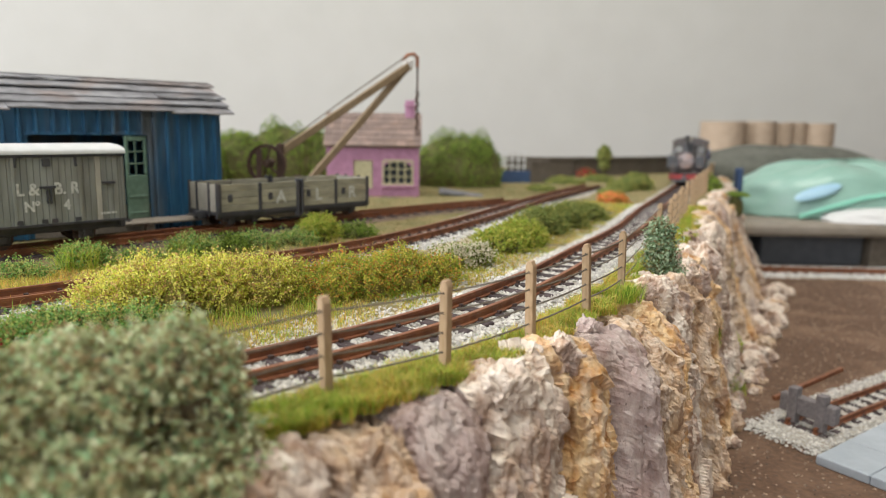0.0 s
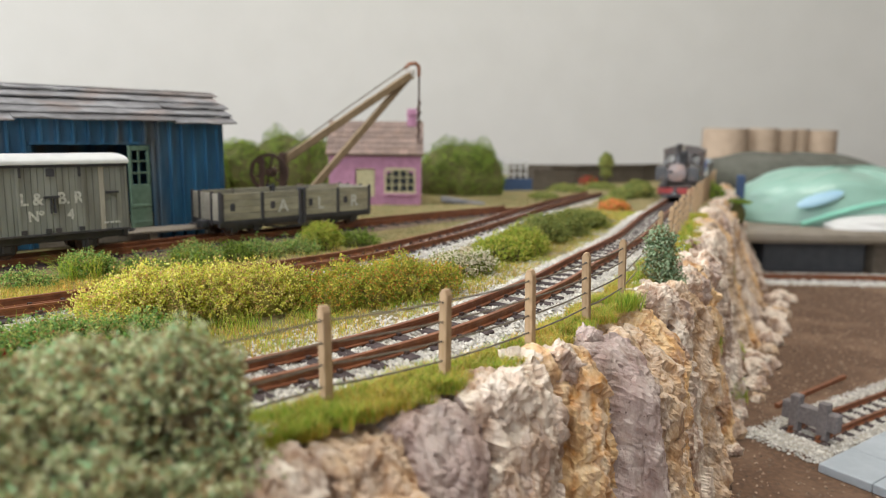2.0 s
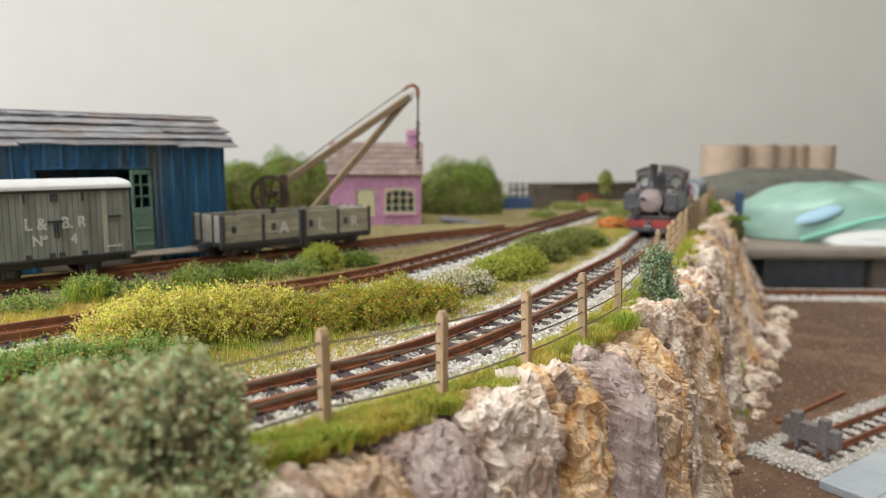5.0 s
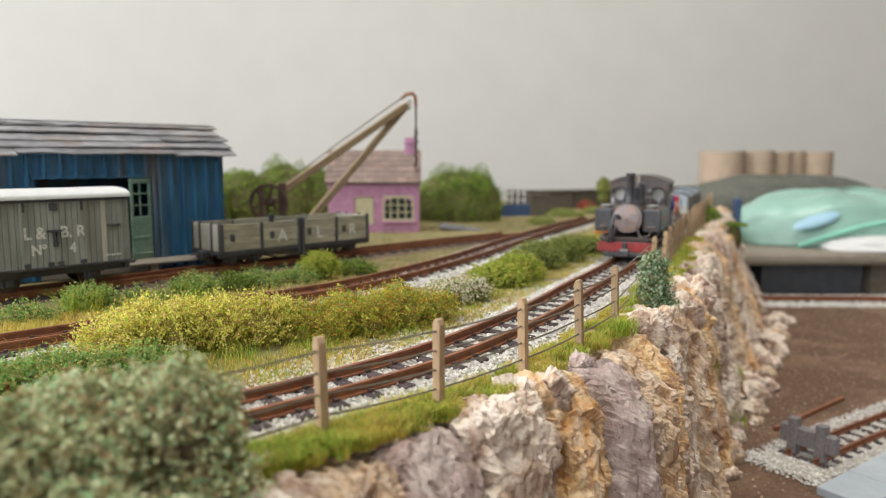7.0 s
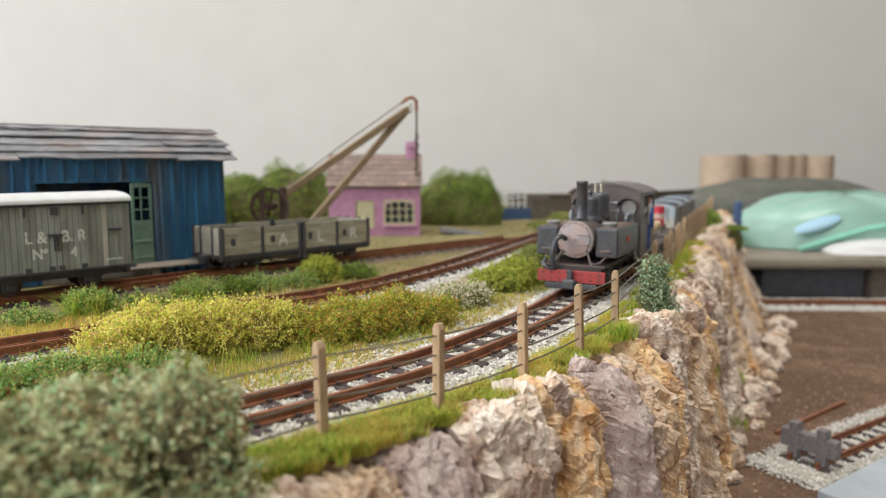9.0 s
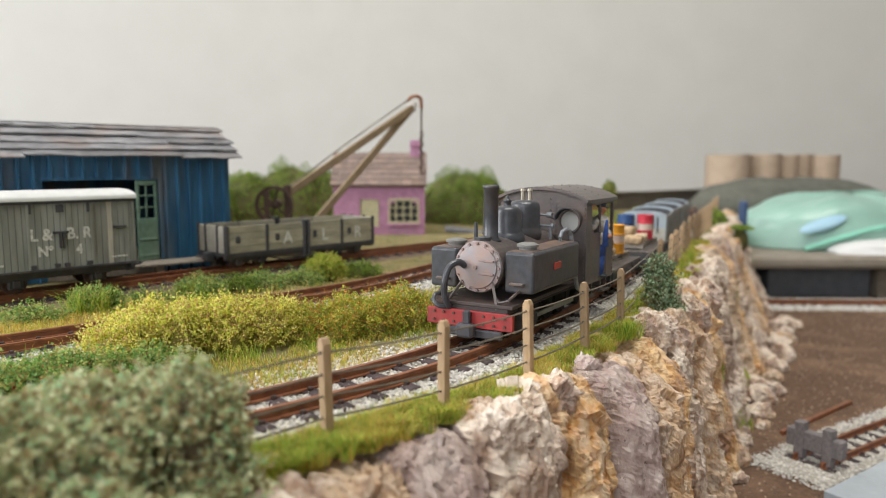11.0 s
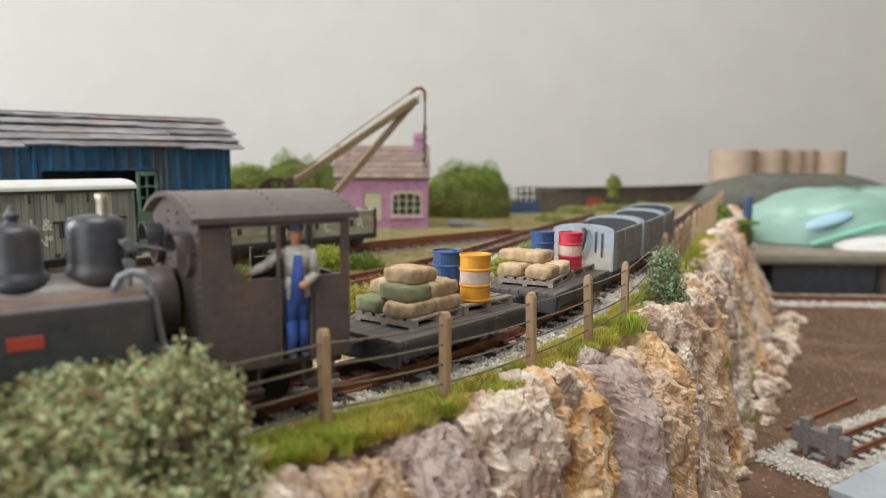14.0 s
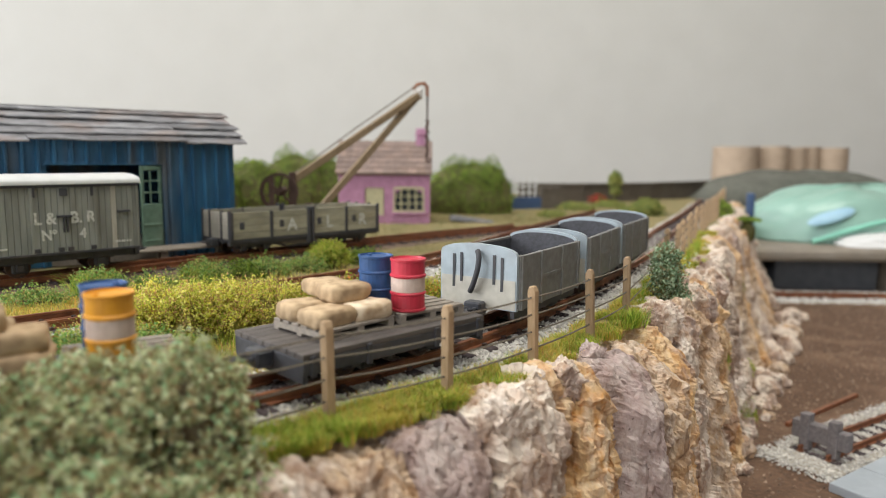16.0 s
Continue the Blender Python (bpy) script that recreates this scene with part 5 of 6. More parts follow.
def boulders():
    """Rocks that stand at the cliff's lip."""
    rnd = random.Random(12)
    for x, y, z, rx, ry, rz, mat in ((10, 119, -2.5, 5.5, 6.5, 5.5, "rock"), (21.5, 135, -1.5, 4.2, 4.6, 5, "rock"), (30.5, 149, -2, 3.5, 4, 4.6, "rock_mauve"), (55, 186, -1.5, 5, 6, 7, "rock"), (66, 199, -5, 5, 6, 8, "rock_tan"), (76, 218, -4, 5, 7, 8, "rock"), (92, 247, -4, 6, 8, 8, "rock"), (112, 297, -5, 7, 9, 9, "rock")):
        ob = part("boulder", hewn(bmesh.new(), rx, ry, rz, rnd, 12, 5), mat)
        tagged(ob, "rough cream limestone boulder at the cliff's lip" if mat == "rock" else "rough brownish limestone boulder at the cliff's lip", "rock", "boulders along the cliff edge")
        ob.matrix_basis = pose(x * K, y * K, z * K, 0, 0, rnd.uniform(0, 360))


boulders()


# ---- the train: local +x forward, z from the board ----
M["smokebox_bolt"] = material("rusty_bolts", (0.26, 0.17, 0.15), (0.2, 0.15, 0.15), 1.5, 0.6, 0.1)


# Base colour darkened for the shade under the loco; the stains are rusty grime.
M["under"] = material("shade_grime_underframe", (0.026, 0.021, 0.02), (0.042, 0.032, 0.029), 1.6, 0.7, 0.2, stain=(0.07, 0.042, 0.03), blotch=7, stain_amount=0.5)
M["footplate"] = material("rusty_footplate", (0.06, 0.042, 0.038), (0.04, 0.03, 0.028), 2, 0.5, 0.15, stain=(0.12, 0.065, 0.045), blotch=6, stain_amount=0.6)
M["rust_dust"] = material("rust_dust", (0.16, 0.105, 0.08), (0.1, 0.075, 0.066), 2.2, 0.6, 0.15, stain=(0.24, 0.15, 0.1), blotch=6, stain_amount=0.6)


def locomotive():
    t = thing("tank_locomotive", "weathered black narrow-gauge side-tank steam locomotive", "locomotive")
    # x = 0 at the red front beam, the cab behind at negative x
    bm = bmesh.new()
    box(bm, -64, -9.5, 10.2, -0.6, 9.5, 12.2, 0.2)
    box(bm, -62, -4.2, 5.2, -2, -3.4, 10.2)
    box(bm, -62, 3.4, 5.2, -2, 4.2, 10.2)
    box(bm, -60, -3.4, 8, -3, 3.4, 10.2)
    part("frame", bm, "under", t)
    part("footplate", boxes((-64, -10.6, 11.4, -0.4, 10.6, 12.26, 0.15)), "footplate", t, "rusty dark footplate")
    fb = part("front_beam", boxes((-0.9, -11, 6.6, 0.2, 11, 10.4, 0.15)), "red", t, "red front beam")
    bm = bmesh.new()
    for y in (-9, -6.4, -3.8, 3.8, 6.4, 9):
        for z in (7.6, 9.5):
            rod(bm, (0.1, y, z), (0.5, y, z), 0.33, seg=6)
    part("bolt", bm, "iron", fb)
    part("front_coupling", boxes((0.3, -2.2, 4.6, 2.8, 2.2, 7.8, 0.6), (0.3, -0.9, 7.6, 1.6, 0.9, 10.6, 0.3)), "loco_grey", t, "grey block coupling")
    part("guard", boxes((-0.6, -8.5, 4.4, 0.4, 8.5, 6.4, 0.4)), "loco_grey", t)
    bm = bmesh.new()
    lathe(bm, [(5.8, -40), (5.9, -8), (6.15, -7.9), (6.15, -4.8), (5.6, -4.4)], (0, 0, 19.9), 32, "x")
    part("boiler", bm, "loco", t, smooth=False)
    bm = bmesh.new()
    lathe(bm, [(6.0, -4.6), (5.9, -4.1), (5.1, -4.0), (4.9, -3.6), (2.5, -3.2), (0.6, -3.0)], (0, 0, 19.9), 36, "x")
    sb = part("smokebox_door", bm, "smokebox", t, "rusty pinkish-grey smokebox front")
    bm = bmesh.new()
    for k in range(16):
        a = 2 * math.pi * k / 16
        rod(bm, (-4.1, 5.45 * math.cos(a), 19.9 + 5.45 * math.sin(a)), (-3.6, 5.45 * math.cos(a), 19.9 + 5.45 * math.sin(a)), 0.32, seg=6)
    for z in (21.4, 18.4):
        box(bm, -3.9, 0.6, z - 0.25, -3.1, 4.4, z + 0.25, 0.1)
    rod(bm, (-3.2, 0, 19.9), (-2.6, 0, 19.9), 0.45, seg=8)
    part("rivet", bm, "smokebox_bolt", sb)
    for side in (-1, 1):
        bm = bmesh.new()
        box(bm, -34.6, side * 9.8 - 3.6, 14.3, -5.2, side * 9.8 + 3.6, 23.7)
        bmesh.ops.bevel(bm, geom=bm.edges[:], offset=0.75, segments=4, affect="EDGES", profile=0.5)
        tank = part("side_tank", bm, "loco_grey", t)
        part("tank_top", boxes((-33.8, side * 9.8 - 2.8, 23.6, -6.0, side * 9.8 + 2.8, 23.78)), "rust_dust", tank, "rust-dusted tank top")
        bm = bmesh.new()
        lathe(bm, [(2.1, 23.5), (2.1, 24.4), (2.6, 24.5), (2.6, 25.0), (1.6, 25.4), (0.3, 25.5)], (-11, side * 9.4, 0), 18)
        part("filler_cap", bm, "wagon_grey", tank)
        y = side * 13.42
        part("nameplate", boxes((-21.2, min(y, y + side * 0.3), 18.6, -17.2, max(y, y + side * 0.3), 20.2, 0.05)), "plate", tank, "small red plate")
        part("step_bracket", boxes((-5.3, side * 9.6 - 1.7, 16.2, -4.1, side * 9.6 + 1.7, 16.8, 0.15)), "loco", tank)
        bm = bmesh.new()
        for k in range(22):
            rod(bm, (-33.6 + k * 1.3, y - 0.05 * side, 15.2), (-33.6 + k * 1.3, y + 0.12 * side, 15.2), 0.14, seg=5)
        part("rivet", bm, "loco_grey", tank)
        # cylinders, rods
        bm = bmesh.new()
        lathe(bm, [(2.6, -13), (2.9, -12.6), (2.9, -5.4), (2.6, -5)], (0, side * 8.6, 7.6), 20, "x")
        box(bm, -12, side * 8.6 - 2, 8, -6, side * 8.6 + 2, 12)
        part("cylinder", bm, "under", t)
        bm = bmesh.new()
        beam(bm, (-13, side * 8.4, 7), (-44, side * 8.4, 6.6), 0.6, 1.1)
        part("coupling_rod", bm, "steel", t)
        bm = bmesh.new()
        tube(bm, [(-3.6, side * 5, 13.2), (-1.2, side * 7, 12.6), (-1.6, side * 9, 13.2), (-5.6, side * 10, 15)], 0.32)
        beam(bm, (-4.4, side * 3.6, 17), (-0.8, side * 6.6, 11), 0.55)
        part("handrail", bm, "loco", t)
        for x in (-24, -33, -42):
            bm = bmesh.new()
            lathe(bm, [(0.8, -0.7), (3.6, -0.7), (4.2, -0.9), (4.2, 0.7), (3.6, 0.5), (0.8, 0.8)], (0, 0, 0), 22, "y")
            box(bm, -1.0, -0.9, 0.4, 1.0, 0.9, 3.4)
            # Wheel colour is near-black to hold the shade under the running plate.
            w = part("driving_wheel", bm, "dark", t)
            w.matrix_basis = pose(x * K, side * 5 * K, 7.2 * K)
            WHEELS.append((w, x, side * 5, 7.2, 4.2))
        for x in (-8.5, -15, -55):
            bm = bmesh.new()
            lathe(bm, [(0.6, -0.7), (2.2, -0.9), (2.2, 0.7), (0.6, 0.8)], (0, 0, 0), 18, "y")
            w = part("small_wheel", bm, "dark", t)
            w.matrix_basis = pose(x * K, side * 5 * K, 5.2 * K)
            WHEELS.append((w, x, side * 5, 5.2, 2.2))
        bm = bmesh.new()
        tube(bm, [(-30.6, side * 9.6, 23.4), (-30.4, side * 9.8, 25.0), (-31.0, side * 10, 26.2), (-32.4, side * 10.4, 26.8), (-33.8, side * 10.8, 26.4), (-34.8, side * 11, 25), (-35.2, side * 11.4, 21), (-36, side * 11.8, 15), (-37.6, side * 12, 11), (-40, side * 12.2, 9.6), (-46, side * 12.2, 9.2)], 0.55, 10)
        part("feed_pipe", bm, "steel", t, "grey bent feed pipe")
        for x0, x1 in ((-50, -43.5), (-62.5, -56.5)):
            bm = boxes((x0, side * 11.6 - 1.2, 7, x1, side * 11.6 + 1.2, 7.6))
            for x in (x0 + 0.5, x1 - 0.5):
                beam(bm, (x, side * 11.6, 11.8), (x, side * 11.6, 7.4), 0.6)
            part("step", bm, "loco", t)
    bm = bmesh.new()
    lathe(bm, [(2.6, 25.2), (2.1, 25.8), (1.8, 26.4), (1.75, 37.5), (1.95, 37.6), (1.95, 38.4), (1.5, 38.45), (1.4, 37.2)], (-10.6, 0, 0), 24)
    part("chimney", bm, "loco_grey", t, "tall plain chimney", True)
    bm = bmesh.new()
    lathe(bm, [(3.4, 22.6), (4.2, 23.8), (4.5, 25.0), (4.2, 26.0), (3.65, 26.5), (3.5, 26.8), (3.5, 31.5), (3.3, 32.3), (2.8, 32.8), (1.8, 33.1), (1.0, 33.3), (0.75, 33.9), (1.1, 34.2), (0.95, 34.6), (0.45, 34.8), (0.5, 35.3), (0.1, 35.7)], (-19.6, 0, 0), 32)
    part("sand_dome", bm, "loco_grey", t, "", True)
    bm = bmesh.new()
    lathe(bm, [(3.6, 22.6), (4.3, 24.2), (4.5, 25.4), (4.35, 26.3), (4.0, 26.9), (3.95, 27.2), (3.95, 32.3), (3.75, 33.1), (3.2, 33.7), (2.2, 34.0), (0.4, 34.1)], (-30, 0, 0), 32)
    part("steam_dome", bm, "loco_grey", t, "", True)
    bm = bmesh.new()
    for y in (-1, 1):
        rod(bm, (-31, y, 34), (-31, y, 36.4), 0.6, 0.45, 8)
        rod(bm, (-31, y, 36.4), (-31, y, 37), 0.8, 0.6, 8)
    part("safety_valve", bm, "brass", t, "brass safety valves")
    bm = bmesh.new()
    rod(bm, (-32.5, 2.6, 30.2), (-33, 5.4, 30.2), 0.35, seg=8)
    rod(bm, (-33, 5.0, 30.2), (-33, 6.4, 30.2), 0.7, seg=8)
    rod(bm, (-33, 3.0, 27.4), (-33, 6.4, 27.4), 0.35, seg=8)
    rod(bm, (-33, 6.2, 27.4), (-33, 6.9, 27.4), 0.8, seg=8)
    rod(bm, (-33, 6.0, 27.2), (-33, 6.0, 24), 0.45, seg=8)
    tube(bm, [(-33, 5.8, 30.2), (-36, 5.2, 29.4), (-39.6, 4.6, 28.6)], 0.3)
    part("injector", bm, "steel", t)
    bm = bmesh.new()
    rod(bm, (-6.4, 0, 25.6), (-6.4, 0, 26.6), 2.0, seg=14)
    rod(bm, (-6.0, -1.5, 26), (-6.0, -1.5, 30), 0.5, 0.35)
    tube(bm, [(-14, -3.8, 26.6), (-26, -4.6, 27.4), (-39, -5, 28)], 0.25)
    part("lamp_bracket", bm, "loco_grey", t)
    bm = bmesh.new()
    tube(bm, spline([(-4.4, -2.6, 18.4), (-3.4, -3.0, 20), (-1.6, -3.8, 21.0), (0.6, -4.8, 20), (1.6, -5.4, 17), (1.4, -5.6, 14), (0.4, -5.4, 11.6), (-0.4, -5.2, 10.6), (-0.8, -5, 10)], 6), 0.8, 10)
    tube(bm, spline([(-2.6, -8.4, 12.6), (-1.4, -8.6, 13.4), (0.4, -8.8, 13.2), (1.4, -8.4, 12.2), (1.6, -7.4, 11.2), (0.8, -6.2, 10.8), (-0.6, -5.6, 10.6), (-1.6, -5.4, 10.4)], 6), 0.5, 8)
    part("brake_hose", bm, "loco_grey", t, "bent grey pipe before the smokebox")
    # cab
    for side in (-1, 1):
        y0, y1 = side * 12.2, side * 12.9
        lo, hi = min(y0, y1), max(y0, y1)
        ym = (lo + hi) / 2
        bm = bmesh.new()
        # side sheet with the rounded window notch at its rear edge
        outline = [(-41.0, 11), (-41.0, 33), (-45.2, 33), (-45.6, 30.6), (-45.4, 28), (-46.2, 25.8), (-47.8, 24.6), (-52.4, 24.4), (-52.4, 11)]
        prism(bm, outline, lo, hi, "y")
        part("cab_side", bm, "loco", t)
        part("rear_panel", boxes((-64.6, lo, 11, -58.4, hi, 24.2)), "loco", t)
        part("pillar", boxes((-64.6, lo, 24.2, -63.4, hi, 32.4)), "loco", t)
        part("cab_eave", boxes((-64.6, lo, 32.3, -41.0, hi, 33.4)), "loco", t)
        for x, z1 in ((-52.8, 32.4), (-58.0, 26)):
            bm = bmesh.new()
            rod(bm, (x, ym, 11), (x, ym, z1), 0.4, seg=8)
            part("grab_rail", bm, "loco", t)
    bm = bmesh.new()
    arch = [(12.9 * math.sin(radians(d)) / math.sin(radians(52)), 33.2 + 3.3 * (math.cos(radians(d)) - math.cos(radians(52))) / (1 - math.cos(radians(52)))) for d in range(-52, 53, 8)]
    # front sheet in pieces round two round windows
    ring = [(8.4 + 2.75 * math.cos(2 * math.pi * k / 24), 28.2 + 2.75 * math.sin(2 * math.pi * k / 24)) for k in range(24)]
    for side in (-1, 1):
        sq = []
        for k in range(24):
            a = 2 * math.pi * k / 24
            c, s = math.cos(a), math.sin(a)
            m = max(abs(c) / 4.2, abs(s) / 4.2)
            sq.append((8.4 + c / m, 28.2 + s / m))
        for k in range(24):
            n = (k + 1) % 24
            q = [ring[k], sq[k], sq[n], ring[n]]
            prism(bm, [(side * y, z) for y, z in q], -41.7, -41.0, "x")
        box(bm, -41.7, min(side * 4.6, 0), 11, -41.0, max(side * 4.6, 0), 32.4)
        box(bm, -41.7, min(side * 4.6, side * 12.15), 11, -41.0, max(side * 4.6, side * 12.15), 24.0)
    prism(bm, [(-12.6, 32.4)] + arch + [(12.6, 32.4)], -41.7, -41.0, "x")
    part("cab_front", bm, "loco", t)
    for side in (-1, 1):
        bm = bmesh.new()
        lathe(bm, [(2.7, -41.1), (3.15, -41.1), (3.15, -39.8), (2.7, -39.8), (2.7, -41.1)], (0, side * 8.4, 28.2), 20, "x")
        sp = part("spectacle", bm, "loco", t, "round cab window with a rim")
        bm = bmesh.new()
        arc = [radians(d) for d in range(10, 171, 16)]
        rings = [[bm.verts.new((x, side * 8.4 + r * math.cos(a), 28.2 + r * math.sin(a))) for a in arc] for x, r in ((-41.0, 3.2), (-38.2, 3.5), (-38.2, 3.75), (-41.0, 3.5))]
        for p, q in zip(rings, rings[1:] + rings[:1]):
            for k in range(len(arc) - 1):
                bm.faces.new((p[k], p[k + 1], q[k + 1], q[k]))
        for k in (0, -1):
            bm.faces.new([g[k] for g in rings])
        bmesh.ops.recalc_face_normals(bm, faces=bm.faces)
        part("hood", bm, "loco_grey", sp, "curved hood over the window")
        bm = bmesh.new()
        rod(bm, (-41.4, side * 8.4, 28.2), (-41.2, side * 8.4, 28.2), 2.7, seg=20)
        part("pane", bm, "pane", sp)
        bm = bmesh.new()
        for k in range(18):
            rod(bm, (-41.1, side * 12.3, 12 + k * 1.15), (-40.6, side * 12.3, 12 + k * 1.15), 0.3, seg=6)
        part("rivet", bm, "loco", t)
    bm = bmesh.new()
    box(bm, -64.6, -12.1, 11.5, -64, 12.1, 23.6)
    part("cab_back", bm, "loco", t)
    part("cab_floor", boxes((-64.6, -12.1, 10.6, -41.7, 12.1, 11.4)), "loco", t)
    bm = bmesh.new()
    prism(bm, [(y * 1.05, z - 0.1) for y, z in arch] + [(y * 1.05, z + 0.7) for y, z in arch[::-1]], -66.0, -39.8, "x")
    roof = part("cab_roof", bm, "loco", t, "dark arched cab roof", False)
    bm = bmesh.new()
    for x in (-65.2, -53, -40.6):
        for y, z in arch[1:-1]:
            rod(bm, (x, y * 1.05, z + 0.6), (x, y * 1.05, z + 0.85), 0.2, seg=6)
    for k in range(16):
        for side in (-1, 1):
            rod(bm, (-65 + k * 1.6, side * 13.3, 33.6), (-65 + k * 1.6, side * 13.55, 33.6), 0.18, seg=6)
    part("rivet", bm, "loco", roof)
    bm = bmesh.new()
    for k in range(12):
        for x in (-51.9, -64.2):
            rod(bm, (x, 12.8, 12 + k), (x, 13.1, 12 + k), 0.17, seg=6)
    for z in (26.5, 28, 29.5, 31, 32.5, 34):
        for y in (-2.6, 2.6):
            rod(bm, (-41.1, y, z), (-40.75, y, z), 0.2, seg=6)
    part("rivet", bm, "loco", t)
    bm = bmesh.new()
    lathe(bm, [(5, -47), (5, -41)], (0, 0, 20), 20, "x")
    box(bm, -64.5, -11, 11.4, -60, 11, 20)
    for y in (-3, 2):
        rod(bm, (-47, y, 23), (-50, y, 26), 0.4)
    part("backhead", bm, "loco", t)
    coupling(t, -65.6, -1)
    return t


M["pane"] = material("pale_pane", (0.5, 0.5, 0.48), (0.42, 0.42, 0.4), 4, 0.25, 0.02)


M["drum_pale"] = material("cream_band", (0.46, 0.44, 0.38), (0.38, 0.36, 0.31), 3, 0.7, 0.1, stain=(0.3, 0.27, 0.22), blotch=8, stain_amount=0.5)


def flat_wagon():
    t = thing("flat_wagon", "low dark grey flat wagon with plank deck", "railway wagon", group="flat wagons of the train")
    L = 21.3
    for i in range(9):
        part("deck_plank", boxes((-L, -11.2 + i * 2.49, 9.2, L, -11.2 + i * 2.49 + 2.35, 10.2, 0.12)), "deck", t)
    for side in (-1, 1):
        part("solebar", boxes((-L, side * 10.6 - 0.5, 6.6, L, side * 10.6 + 0.5, 9.2, 0.12)), "solebar", t)
        bm = bmesh.new()
        for x in (-19.5, -8, 8, 19.5):
            box(bm, x - 0.5, side * 11.2 - 0.3, 6.2, x + 0.5, side * 11.2 + 0.4, 9.8, 0.1)
        part("stake_pocket", bm, "solebar", t)
        for x in (-9, 9):
            part("axle_guard", boxes((x - 2.2, side * 7.2 - 0.5, 4.6, x + 2.2, side * 7.2 + 0.5, 8.6, 0.5), (x - 1.1, side * 8 - 0.5, 5, x + 1.1, side * 8 + 0.5, 7.2, 0.3)), "solebar", t)
    for d in (-1, 1):
        part("headstock", boxes((min(d * L, d * (L - 1)), -11, 5.2, max(d * L, d * (L - 1)), 11, 9.2, 0.2)), "solebar", t)
        coupling(t, d * L, d)
    for x in (-9, 9):
        wheel_pair(t, x, 3.0, "iron", True)
    return t


def end_outline(w, z0, z1, rise):
    return [(-w, z0), (w, z0), (w, z1)] + [(w * math.cos(radians(d)), z1 + rise * math.sin(radians(d)) ** 0.8) for d in range(15, 166, 15)] + [(-w, z1)]


def tub_wagon():
    t = thing("open_tub_wagon", "pale blue-grey open wagon with arched ends", "railway wagon", group="open wagons of the train")
    L, W, z0, z1 = 17.4, 9.8, 8.4, 20.4
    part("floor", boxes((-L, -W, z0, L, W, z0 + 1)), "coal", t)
    for d in (-1, 1):
        bm = bmesh.new()
        prism(bm, end_outline(W, z0 - 0.6, z1 - 0.4, 2.3), d * L - 0.5, d * L + 0.5, "x")
        end = part("end", bm, "wagon_blue", t, "pale blue arched end with dark stripes")
        # Thin panels added inside the ends and sides to darken the interior.
        bm = bmesh.new()
        prism(bm, end_outline(W - 0.6, z0 + 1, z1 - 0.9, 2.2), d * (L - 0.9), d * (L - 0.55), "x")
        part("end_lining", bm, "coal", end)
        xx = d * (L + 0.5)
        part("lower_band", boxes((min(xx, xx + d * 0.12), -W + 0.3, z0 - 0.4, max(xx, xx + d * 0.12), W - 0.3, 14.6)), "drum_pale", end, "cream lower band")
        bm = bmesh.new()
        for y, lo, hi in ((-6.2, 12, 19.6), (4.2, 13.4, 20), (-4.2, 13.4, 20), (6.2, 12, 19.6)):
            box(bm, min(xx, xx + d * 0.25), y - 0.3, lo, max(xx, xx + d * 0.25), y + 0.3, hi)
        part("rib", bm, "solebar", end)
        bm = bmesh.new()
        tube(bm, [tuple(v) for v in spline([(xx, -1, 22), (xx + d * 0.7, 0.2, 20.8), (xx + d * 1.2, 0.9, 19.4), (xx + d * 1.5, 0.7, 16.5), (xx + d * 1.4, -0.4, 13.2), (xx + d * 0.8, -1.6, 11), (xx, -2, 10)], 5)], 0.62, 10)
        part("hose", bm, "solebar", end, "dark bent hose")
        coupling(t, d * L, d)
    for side in (-1, 1):
        y = side * W
        part("side", boxes((-L + 0.5, y - 0.5, z0 - 0.4, L - 0.5, y + 0.5, z1 - 0.3, 0.1)), "wagon_grey", t)
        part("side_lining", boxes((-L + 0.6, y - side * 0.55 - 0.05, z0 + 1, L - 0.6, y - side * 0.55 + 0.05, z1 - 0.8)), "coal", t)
        bm = bmesh.new()
        for x in (-L + 1.2, -6, 6, L - 1.2):
            box(bm, x - 0.5, y - 0.4, z0 - 0.4, x + 0.5, y + side * 0.5 + 0.4, z1 - 0.1, 0.1)
        box(bm, -6, y - 0.3, 13.8, 6, y + side * 0.35 + 0.35, 14.6)
        part("side_rib", bm, "wagon_grey", t)
        part("solebar", boxes((-L, side * 8.6 - 0.5, 6, L, side * 8.6 + 0.5, z0)), "solebar", t)
        for x in (-8, 8):
            part("axle_guard", boxes((x - 2, side * 7.2 - 0.5, 4.4, x + 2, side * 7.2 + 0.5, 8, 0.4)), "solebar", t)
    for x in (-8, 8):
        wheel_pair(t, x, 3.0, "iron", True)
    return t


